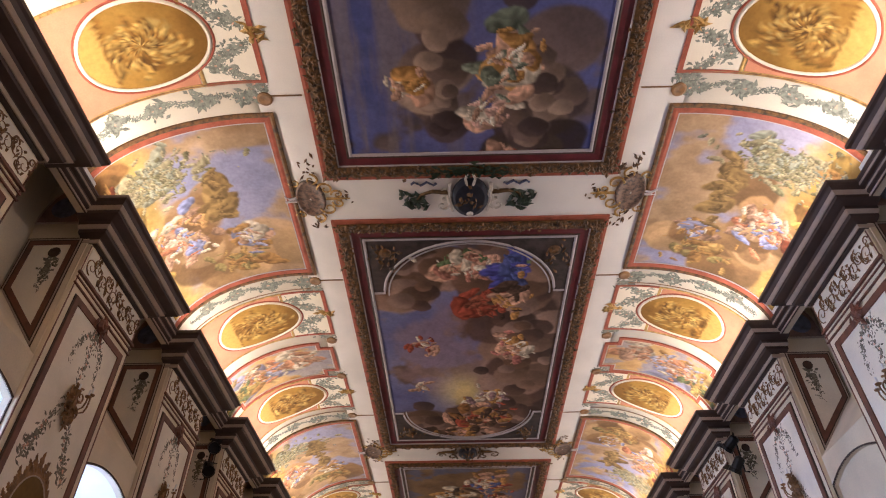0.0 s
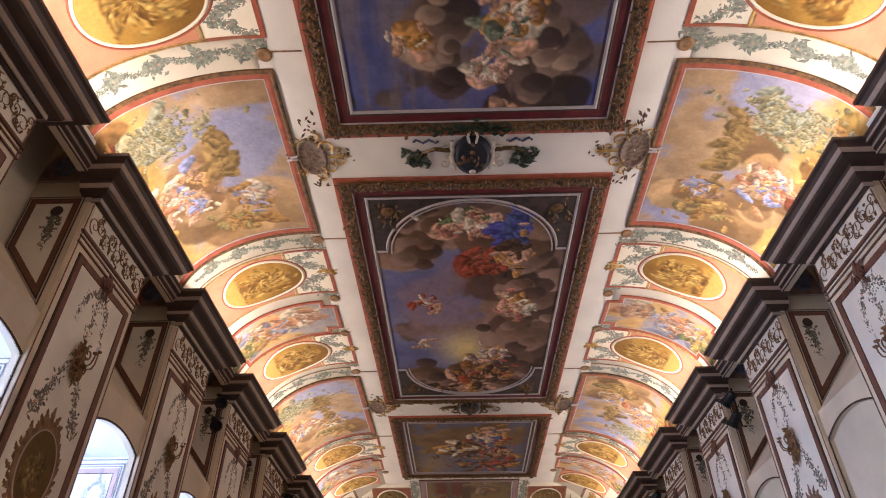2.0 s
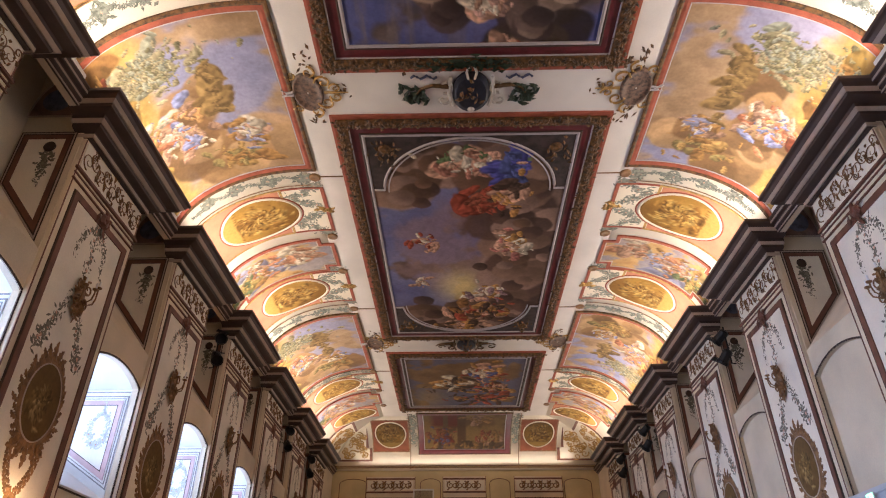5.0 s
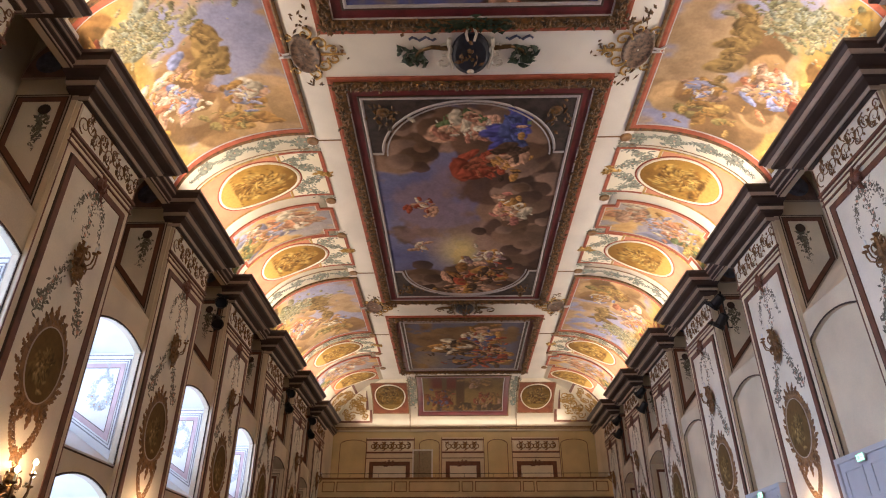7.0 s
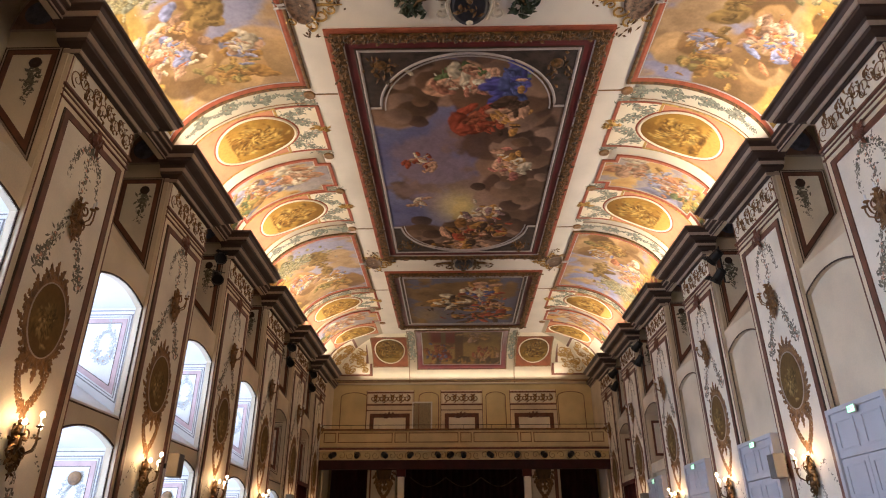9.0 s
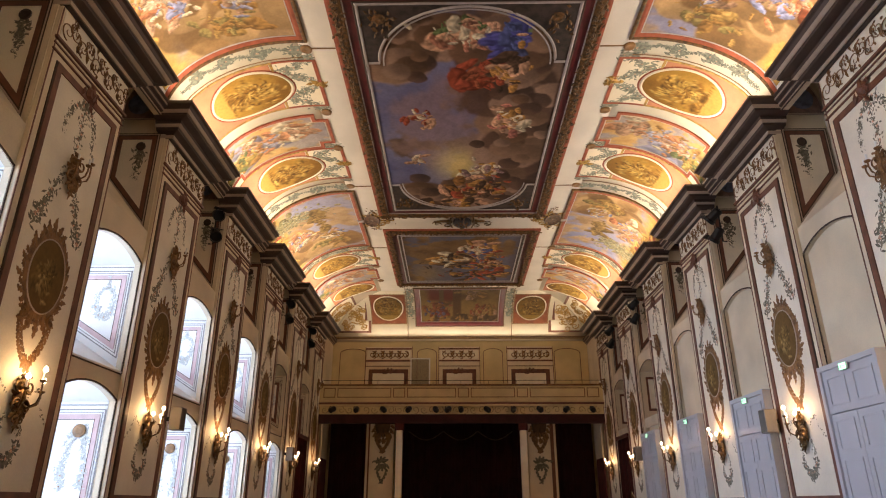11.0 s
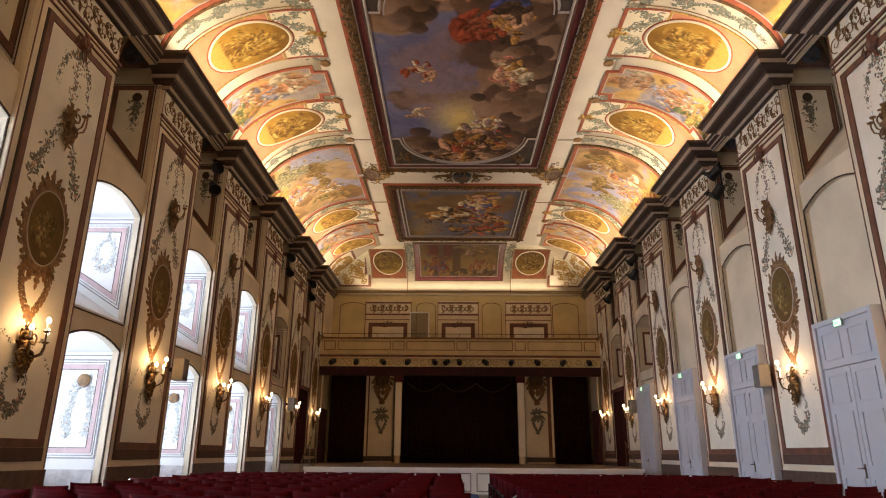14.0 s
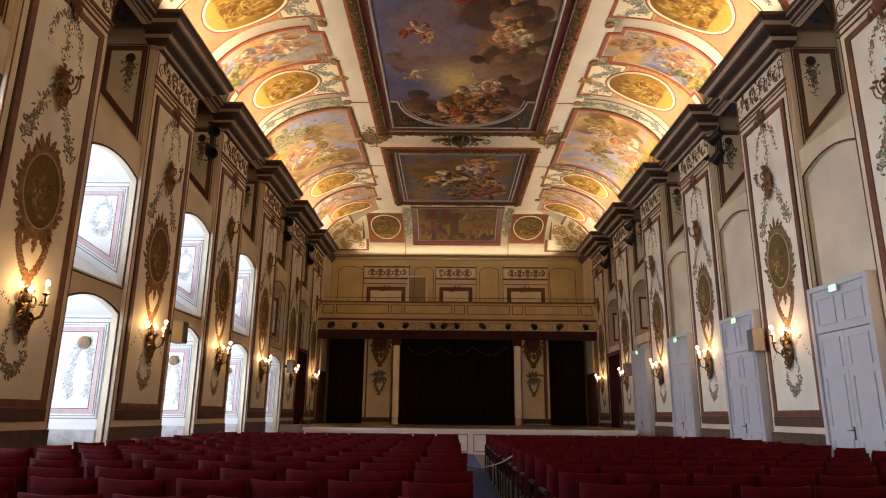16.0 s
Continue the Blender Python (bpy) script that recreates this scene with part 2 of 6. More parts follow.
def arch_fill(bm, x0, x1, yc, half, zs, rise, ztop, n=14):
    """Wall above a segmental arch: from the arch's curve up to ztop."""
    ys = [yc - half + 2 * half * i / n for i in range(n + 1)]
    zs_ = [zs + rise * (1 - ((y - yc) / half) ** 2) for y in ys]
    for y, z, y2, z2 in zip(ys, zs_, ys[1:], zs_[1:]):
        v = [bm.verts.new(p) for p in ((x0, y, z), (x0, y2, z2), (x0, y2, ztop), (x0, y, ztop), (x1, y, z), (x1, y2, z2), (x1, y2, ztop), (x1, y, ztop))]
        for q in ((0, 1, 2, 3), (7, 6, 5, 4), (0, 4, 5, 1), (3, 2, 6, 7)):
            bm.faces.new([v[i] for i in q])
    for y in (ys[0], ys[-1]):
        z = zs
        bm.faces.new([bm.verts.new(p) for p in ((x0, y, z), (x1, y, z), (x1, y, ztop), (x0, y, ztop))])
    return bm


def arch_band(bm, x0, x1, yc, half, z0, zs, rise, w, n=14):
    """A thin line that follows the sides and the arch of an opening."""
    box(bm, x0, x1, yc - half - w, yc - half, z0, zs)
    box(bm, x0, x1, yc + half, yc + half + w, z0, zs)
    for i in range(n):
        a, b = -1 + 2 * i / n, -1 + 2 * (i + 1) / n
        za, zb = zs + rise * (1 - a * a), zs + rise * (1 - b * b)
        k = (half + w) / half
        v = [bm.verts.new(p) for x in (x0, x1) for p in ((x, yc + a * half, za), (x, yc + b * half, zb), (x, yc + b * half * k, zb + w), (x, yc + a * half * k, za + w))]
        for q in ((0, 1, 2, 3), (7, 6, 5, 4), (0, 4, 5, 1), (3, 2, 6, 7), (1, 5, 6, 2), (0, 3, 7, 4)):
            bm.faces.new([v[i] for i in q])
    return bm


def sweep(bm, path, prof):
    """Sweeps a profile of (projection, height) along a plan line of (x, y); projection goes to the line's right, corners are mitred."""
    P = [Vector(p) for p in path]
    nrm = []
    for a, b in zip(P, P[1:]):
        d = (b - a).normalized()
        nrm.append(Vector((d.y, -d.x)))
    rings = []
    for i, p in enumerate(P):
        if i == 0:
            o = nrm[0]
        elif i == len(P) - 1:
            o = nrm[-1]
        else:
            o = nrm[i - 1] + nrm[i]
            o = o / max(o.dot(nrm[i]), 1e-6)
        rings.append([bm.verts.new((p.x + o.x * d, p.y + o.y * d, z)) for d, z in prof])
    for a, b in zip(rings, rings[1:]):
        for k in range(len(prof) - 1):
            bm.faces.new((a[k], a[k + 1], b[k + 1], b[k]))
    bm.faces.new(rings[0])
    bm.faces.new(rings[-1][::-1])
    return bm


# the cove: a quarter of an ellipse from the cornice to the flat ceiling
def cove_pt(q, s, y, off=0.0):
    """A point of the cove: q 0 at the springing and 1 at the ceiling, s the side, off metres into the room."""
    a = q * math.pi / 2
    hx, hz = CVB - CVX, ZC - CVZ
    x = CVX + hx * math.cos(a) ** 1.0
    z = CVZ + hz * math.sin(a)
    n = Vector((-math.cos(a) / hx, 0, -math.sin(a) / hz)).normalized()
    return Vector((s * (x + n.x * off), y, z + n.z * off))

# ---------------- floor, walls, ceiling ----------------
structure("floor", boxes((-OX, OX, Y0 - 0.3, Y1 + 0.3, FZ - 0.3, FZ)), M_PARQ, "worn brown parquet floor of the hall", "floor")
structure("wall_rear", boxes((-OX, OX, Y0 - 0.4, Y0, FZ, 12.1)), M_CREAM, "plain cream plaster rear wall", "wall")
structure("wall_end", boxes((-OX, OX, Y1, Y1 + 0.4, FZ, 12.1)), M_ENDW, "beige plaster wall behind stage and balcony", "wall")

LOW, UPP = (3.07, 0.22), (6.0, 0.22)   # spring height and rise of the lower and upper arches
SILL = 3.63
HALF = 0.975
NZ0, NZ1 = 6.78, 9.56     # foot and head of the top niches


def side_wall(s):
    bm = bmesh.new()
    a, b = sorted((s * RX, s * (RX + 0.14)))
    ys = [Y0] + [y for yc in BAYS for y in (yc - HALF, yc + HALF)] + [Y1]
    for y, y2 in zip(ys[::2], ys[1::2]):
        box(bm, a, b, y, y2, FZ, 9.9)
    for yc in BAYS:
        if s < 0:
            arch_fill(bm, a, b, yc, HALF, LOW[0], LOW[1], SILL)
            arch_fill(bm, a, b, yc, HALF, UPP[0], UPP[1], NZ0)
        else:
            if yc > 24:
                box(bm, a, b, yc - HALF, yc + HALF, 3.95, 4.3)
                arch_fill(bm, a, b, yc, HALF, UPP[0] + 0.15, 0.24, NZ0)
            else:
                arch_fill(bm, a, b, yc, HALF, UPP[0] + 0.17, 0.24, NZ0)
        box(bm, a, b, yc - HALF, yc + HALF, NZ1, 9.9)
    return bm


structure("wall_left", side_wall(-1), M_GREYP, "greige plaster window wall with arched openings", "wall")
structure("wall_right", side_wall(1), M_GREYP, "greige plaster wall with arched blind niches", "wall")
def wedge(bm, s, y0, y1, d0, d1, zb, z0, z1):
    """A block with a sloping top that rises from z0 at the room to z1 at the outside."""
    v = [bm.verts.new((s * d, y, z)) for y in (y0, y1) for d, z in ((d0, zb), (d1, zb), (d1, z1), (d0, z0))]
    for q in ((0, 1, 2, 3), (7, 6, 5, 4), (0, 4, 5, 1), (1, 5, 6, 2), (2, 6, 7, 3), (3, 7, 4, 0)):
        bm.faces.new([v[i] for i in q])
    return bm


# masonry behind the wall faces; deep window niches on one side, blind niches on the other
for s in (-1, 1):
    bm = bmesh.new()
    ys = [Y0] + [y for yc in BAYS for y in (yc - HALF - 0.03, yc + HALF + 0.03)] + [Y1]
    for y, y2 in zip(ys[::2], ys[1::2]):
        box(bm, *sorted((s * (RX + 0.14), s * OX)), y, y2, FZ, 11.1)
    for yc in BAYS:
        y, y2 = yc - HALF - 0.03, yc + HALF + 0.03
        if s < 0:
            arch_fill(bm, -OX, -RX - 0.14, yc, HALF + 0.03, LOW[0] + 0.02, LOW[1], SILL - 0.02)
            arch_fill(bm, -OX, -RX - 0.14, yc, HALF + 0.03, UPP[0] + 0.02, UPP[1], NZ0)
        else:
            box(bm, RX + (0.18 if yc < 24 else 1.1), OX, y, y2, FZ, NZ0)
            if yc > 24:
                box(bm, RX + 0.14, RX + 1.1, y, y2, FZ, 4.3)
                arch_fill(bm, RX + 0.14, RX + 1.1, yc, HALF + 0.03, UPP[0] + 0.15, 0.24, NZ0)
        # top niche: steep sloping sill, back and head
        wedge(bm, s, y, y2, RX + 0.005, RX + 1.2, NZ0 - 0.02, NZ0, NZ0 + 1.42)
        box(bm, *sorted((s * (RX + 1.2), s * OX)), y, y2, NZ0, 11.1)
        box(bm, *sorted((s * (RX + 0.05), s * (RX + 1.2))), y, y2, 10.95, 11.1)
        if s < 0:
            # sloping sill of the upper window
            wedge(bm, s, y, y2, RX + 0.005, OX - 0.25, SILL - 0.02, SILL + 0.03, SILL + 1.0)
    structure("wall_core", bm, M_GREYP, "plain greige masonry of the side wall", "wall")


def lining(yc, z0, zs, rise, mat, name):
    """The painted lining of one deep niche: two jambs, a sill and an arched soffit."""
    bm = bmesh.new()
    x0, x1 = -OX + 0.02, -RX - 0.142
    box(bm, x0, x1, yc + HALF, yc + HALF + 0.028, z0, zs)
    box(bm, x0, x1, yc - HALF - 0.028, yc - HALF, z0, zs)
    box(bm, x0, x1, yc - HALF, yc + HALF, z0 - 0.015, z0 + 0.005)
    arch_fill(bm, x0, x1, yc, HALF, zs, rise, zs + rise + 0.015)
    if z0 > 2:
        wedge(bm, -1, yc - HALF, yc + HALF, RX + 0.002, OX - 0.25, z0 - 0.01, z0 + 0.036, z0 + 1.01)
    return structure(name, bm, mat, "painted lining of a deep arched window niche", "window")


def window(yc, z0, zs, rise):
    ob = structure("window", boxes((-OX + 0.1, -OX + 0.16, yc - HALF, yc + HALF, z0, z0 + 0.08)), M_WHITE, "white wooden casement window with many panes", "window")
    bm = bmesh.new()
    box(bm, -OX + 0.1, -OX + 0.16, yc - HALF, yc - HALF + 0.08, z0 + 0.08, zs)
    box(bm, -OX + 0.1, -OX + 0.16, yc + HALF - 0.08, yc + HALF, z0 + 0.08, zs)
    box(bm, -OX + 0.1, -OX + 0.16, yc - 0.05, yc + 0.05, z0 + 0.08, zs)
    part("window_frame", bm, M_WHITE, ob)
    for k in range(1, 4):
        z = z0 + 0.08 + (zs - z0) * k / 4
        part("glazing_bar", boxes((-OX + 0.11, -OX + 0.15, yc - HALF + 0.08, yc - 0.05, z, z + 0.03), (-OX + 0.11, -OX + 0.15, yc + 0.05, yc + HALF - 0.08, z, z + 0.03)), M_WHITE, ob)
    g = part("pane", boxes((-OX + 0.125, -OX + 0.131, yc - HALF + 0.08, yc + HALF - 0.08, z0 + 0.08, zs + rise)), M_GLASS, ob)
    g.visible_shadow = False
    return ob


def jamb_band(s, y, d0, d1, zt, zb, slope, inset, w, t):
    """A four-sided painted band on a jamb that faces down the hall; its foot may slope up towards the outside."""
    bm = bmesh.new()
    k = math.sqrt(1 + slope * slope)
    rows = []
    for i, h in ((inset, 0.0006), (inset, t), (inset + w, t), (inset + w, 0.0006)):
        a, b = d0 + i, d1 - i
        rows.append([bm.verts.new((s * d, y - h, z)) for d, z in ((a, zt - i), (b, zt - i), (b, zb + slope * (b - d0) + i * k), (a, zb + slope * (a - d0) + i * k))])
    for r, q in zip(rows, rows[1:]):
        for i in range(4):
            bm.faces.new((r[i], r[(i + 1) % 4], q[(i + 1) % 4], q[i]))
    return bm


def jamb_field(s, y, d0, d1, zt, zb, slope, inset, t):
    bm = bmesh.new()
    k = math.sqrt(1 + slope * slope)
    a, b = d0 + inset, d1 - inset
    f = [[bm.verts.new((s * d, y - h, z)) for d, z in ((a, zt - inset), (b, zt - inset), (b, zb + slope * (b - d0) + inset * k), (a, zb + slope * (a - d0) + inset * k))] for h in (t, 0.0006)]
    bm.faces.new(f[0])
    for i in range(4):
        bm.faces.new((f[0][i], f[1][i], f[1][(i + 1) % 4], f[0][(i + 1) % 4]))
    return bm


def jamb_decor(yc, z0, z1, low, mats, slope):
    """Painted frames and a garland on the window jamb that faces down the hall."""
    y = yc + HALF
    f, p, g = mats
    d0, d1 = RX + 0.16, RX + 1.35
    ob = tagged(part("jamb_panel", jamb_field(-1, y, d0, d1, z1, z0, slope, 0.2, 0.006), f), "painted jamb panel in pink and grey line frames", "painted panel", "jamb panels")
    for i, w, t, mat, nm in ((0.0, 0.022, 0.010, g, "grey_line"), (0.055, 0.014, 0.009, g, "grey_line"), (0.10, 0.095, 0.012, p, "pink_band"), (0.196, 0.012, 0.014, M_DARKB, "dark_line")):
        part(nm, jamb_band(-1, y, d0, d1, z1, z0, slope, i, w, t), mat, ob)
    S = lambda a, b, o=0.0: Vector((a, y - 0.006 - o, b))
    xm, zm = -(RX + 0.62), (z0 + z1) / 2 + 0.25 * (slope > 0)
    if low:
        bm = lathe(bmesh.new(), [(0.13, -0.006), (0.13, -0.03), (0.07, -0.04), (0.0, -0.035)], 16, (xm, y, z1 - 0.42), "y")
        part("roundel", bm, M_OCHRE, ob, "ochre rosette")
        pts = [(xm + sg * (0.06 + 0.16 * math.sin(k / 10 * 2.2)), z1 - 0.5 - 0.95 * k / 10, 0.8 + 0.4 * (k > 6)) for sg in (-1, 1) for k in range(11)]
        pts += [(xm + sg * (0.1 + 0.04 * k), z1 - 0.35 - 0.1 * k, 0.7) for sg in (-1, 1) for k in range(4)]
    else:
        pts = [(xm + 0.19 * math.cos(k / 18 * math.tau), zm + 0.33 * math.sin(k / 18 * math.tau), 0.8 + 0.3 * (k > 9)) for k in range(18)] + [(xm, zm + 0.4 + 0.06 * k, 0.6) for k in range(4)]
    garland(ob, S, pts, 1.0, 0.03, 9, pale=True)
    # a thin moulding at the arch's springing
    part("springing_line", boxes((-d1, -RX - 0.15, y - 0.012, y - 0.0006, z1 + 0.07, z1 + 0.09)), g, ob)
    return ob


def niche_decor(s, yc):
    """The top niche's jamb: a framed panel with a roundel and hanging leaves, and a lunette above."""
    y = yc + HALF
    d0, d1 = RX + 0.11, RX + 1.15
    zt, zb, sl = 9.32, 6.88, 1.18
    t = tagged(part("niche_panel", jamb_field(s, y, d0, d1, zt, zb, sl, 0.17, 0.006), M_FIELD), "greige niche jamb panel in brown frames with hanging leaves", "painted panel", "top niche panels")
    for i, w, h, mat, nm in ((0.0, 0.02, 0.010, M_DARKB, "dark_line"), (0.02, 0.03, 0.008, M_CORNL, "pale_line"), (0.05, 0.025, 0.012, M_DARKB, "dark_line"), (0.075, 0.095, 0.015, M_BROWN, "brown_band")):
        part(nm, jamb_band(s, y, d0, d1, zt, zb, sl, i, w, h), mat, t)
    S = lambda a, b, o=0.0: Vector((a, y - 0.006 - o, b))
    xm = s * (RX + 0.52)
    part("roundel", lathe(bmesh.new(), [(0.11, -0.006), (0.11, -0.03), (0.06, -0.04), (0.0, -0.035)], 16, (xm, y, zt - 0.36), "y"), M_DARKB, t, "dark rosette")
    garland(t, S, [(xm + 0.05 * math.sin(k * 2.1), zt - 0.52 - 0.055 * k, 1.1 - 0.065 * k) for k in range(14)], 1.0, 0.05, 5, bloom=False)
    bm = bmesh.new()
    n = 18
    c = s * (RX + 0.74)
    rim = [bm.verts.new((c + 0.44 * math.cos(i / n * math.pi), y - 0.01, 9.74 + 0.92 * math.sin(i / n * math.pi))) for i in range(n + 1)]
    low_ = [bm.verts.new((v.co.x, y - 0.0006, v.co.z)) for v in rim]
    bm.faces.new(rim)
    for i in range(n):
        bm.faces.new((rim[i], low_[i], low_[i + 1], rim[i + 1]))
    part("lunette", bm, M_LUN, t, "dim red-brown lunette")
    part("lunette_disc", lathe(bmesh.new(), [(0.29, -0.010), (0.29, -0.016), (0.24, -0.02), (0.0, -0.02)], 18, (c, y, 10.14), "y"), M_LUNB, t, "dim blue painted disc")
    part("lunette_line", tube(bmesh.new(), [(c + 0.45 * math.cos(i / n * math.pi), y - 0.01, 9.71 + 0.98 * math.sin(i / n * math.pi)) for i in range(n + 1)] + [(c + 0.45, y - 0.01, 9.71)], 0.018, 5), M_CORNL, t)
    return t


M_LUN = material("dim_red_brown_lunette_paint", (0.30, 0.19, 0.16), 0.6, vary=0.3, scale=4)
M_LUNB = material("dim_blue_disc_paint", (0.19, 0.21, 0.31), 0.6, vary=0.4, scale=6)
bm = boxes((-CVX, CVX, Y0, CE, ZC, ZC + 0.2))
structure("ceiling", bm, M_CEIL, "flat ivory plaster ceiling field", "ceiling")
structure("roof_slab", boxes((-OX - 0.3, OX + 0.3, Y0 - 0.4, Y1 + 0.4, 12.1, 12.4)), M_CREAM, "plain slab closing the hall above the vault", "ceiling")


def cove_shell():
    bm = bmesh.new()
    n = 24
    for s in (-1, 1):
        prev = None
        for i in range(n + 1):
            q = i / n
            p0 = cove_pt(q, s, Y0, -0.036)
            # mitred against the end cove: the same inset from the end as from the side
            ins = CVB - abs(p0.x)
            p1 = Vector((p0.x, Y1 - 0.15 - ins, p0.z))
            cur = (bm.verts.new(p0), bm.verts.new(p1))
            if prev:
                bm.faces.new((prev[0], prev[1], cur[1], cur[0]))
            prev = cur
    prev = None
    for i in range(n + 1):
        p = cove_pt(i / n, 1, 0, -0.036)
        y = Y1 - 0.15 - (CVB - p.x)
        cur = (bm.verts.new((-p.x, y, p.z)), bm.verts.new((p.x, y, p.z)))
        if prev:
            bm.faces.new((prev[0], prev[1], cur[1], cur[0]))
        prev = cur
    me = finish("cove", bm, M_VAULT, smooth=True)
    ob = new("cove", me)
    so = ob.modifiers.new("thickness", "SOLIDIFY")
    so.thickness, so.offset = 0.06, 0.0
    return tagged(ob, "cream plaster cove curving up to the ceiling", "ceiling", kind="structure")


cove_shell()

# ---------------- cornice: caps that break forward over the pilasters, set-back runs between them ----------------
PROF = [(0.78 * d_, z_) for d_, z_ in [(0.0, 9.18), (0.10, 9.18), (0.12, 9.26), (0.16, 9.30), (0.34, 9.33), (0.36, 9.40), (0.44, 9.43), (0.46, 9.52), (0.70, 9.55), (0.72, 9.62), (0.79, 9.65), (0.85, 9.74), (0.91, 9.77), (0.91, 9.84), (0.0, 9.84)]]
FILLETS = [tuple((0.78 * d_, z_) for d_, z_ in f_) for f_ in [((0.36, 9.39), (0.385, 9.39), (0.465, 9.435), (0.44, 9.44)), ((0.72, 9.60), (0.745, 9.60), (0.815, 9.655), (0.79, 9.66)), ((0.13, 9.19), (0.16, 9.19), (0.16, 9.27), (0.13, 9.27))]]


def cornice_cap(s, yc):
    g = "cornice caps"
    cap = thing("cornice_cap", pose(s * HX, yc, 0, 0, 0, 0 if s < 0 else 180), "dark taupe stucco cornice block breaking forward over a pilaster", "cornice", g)
    bm = bmesh.new()
    w = PW - 0.1
    sweep(bm, [(-0.25, w), (0, w), (0, -w), (-0.25, -w)], [(-d, z) for d, z in PROF])
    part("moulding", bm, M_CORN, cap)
    for f in FILLETS:
        bm = bmesh.new()
        sweep(bm, [(-0.25, w), (0, w), (0, -w), (-0.25, -w)], [(-d, z) for d, z in f + (f[0],)])
        part("fillet", bm, M_CORNL, cap, "pale fillet")
    return cap


first = cornice_cap(-1, PIL[0])
for s in (-1, 1):
    for yc in PIL:
        if s < 0 and yc == PIL[0]:
            continue
        copy_thing(first, pose(s * HX, yc, 0, 0, 0, 0 if s < 0 else 180))
RPROF = [(d * 0.34, 9.55 + (z - 9.18) * 0.44) for d, z in PROF]
RFIL = [tuple((d * 0.34, 9.55 + (z - 9.18) * 0.44) for d, z in f) for f in FILLETS]
for s in (-1, 1):
    for y0_, y1_ in [(Y0, PIL[0] - PW + 0.1)] + [(yc + PW - 0.1, yc + BAY - PW + 0.1) for yc in PIL[:-1]] + [(PIL[-1] + PW - 0.1, Y1)]:
        bm = bmesh.new()
        pth = [(s * RX, y1_), (s * RX, y0_)] if s < 0 else [(s * RX, y0_), (s * RX, y1_)]
        sweep(bm, pth, [(-d, z) for d, z in RPROF])
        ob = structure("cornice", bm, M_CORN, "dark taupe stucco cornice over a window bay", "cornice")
        for f in RFIL:
            bm = bmesh.new()
            sweep(bm, pth, [(-d, z) for d, z in f + (f[0],)])
            part("fillet", bm, M_CORNL, ob, "pale fillet")
bm = bmesh.new()
sweep(bm, [(-RX, Y1), (RX, Y1)], [(0, 9.780), (0.05, 9.780), (0.07, 9.840), (0.16, 9.860), (0.18, 9.920), (0.27, 9.940), (0.27, 9.980), (0, 9.980)])
ob = structure("cornice", bm, M_BALC, "slim ochre cornice on the end wall", "cornice")
for z0_, z1_, pr in ((9.795, 9.830, 0.062), (9.880, 9.910, 0.19), (9.945, 9.975, 0.276)):
    part("dark_line", boxes((-RX + 0.02, RX - 0.02, Y1 - pr, Y1 - 0.001, z0_, z1_)), M_BROWN, ob)

# ---------------- painting: pigments laid down as washes, clouds and drapery-like strokes ----------------
def lattice(u, v, seed):
    rng = np.random.RandomState(seed)
    g = rng.rand(64, 64)
    iu, iv = np.floor(u).astype(int), np.floor(v).astype(int)
    fu, fv = u - iu, v - iv
    fu, fv = fu * fu * (3 - 2 * fu), fv * fv * (3 - 2 * fv)
    a, b = g[iu % 64, iv % 64], g[(iu + 1) % 64, iv % 64]
    c, d = g[iu % 64, (iv + 1) % 64], g[(iu + 1) % 64, (iv + 1) % 64]
    return (a * (1 - fu) + b * fu) * (1 - fv) + (c * (1 - fu) + d * fu) * fv


def fbm(u, v, seed, octaves=5):
    s, amp, tot = 0, 1, 0
    for k in range(octaves):
        s = s + amp * lattice(u * 2 ** k + 7.3 * k, v * 2 ** k + 3.1 * k, seed + k)
        tot += amp
        amp *= 0.55
    return s / tot


def smooth(x, a, b):
    t = np.clip((x - a) / (b - a), 0, 1)
    return t * t * (3 - 2 * t)


def lay(col, other, k):
    return col * (1 - k[:, None]) + np.asarray(other) * k[:, None]


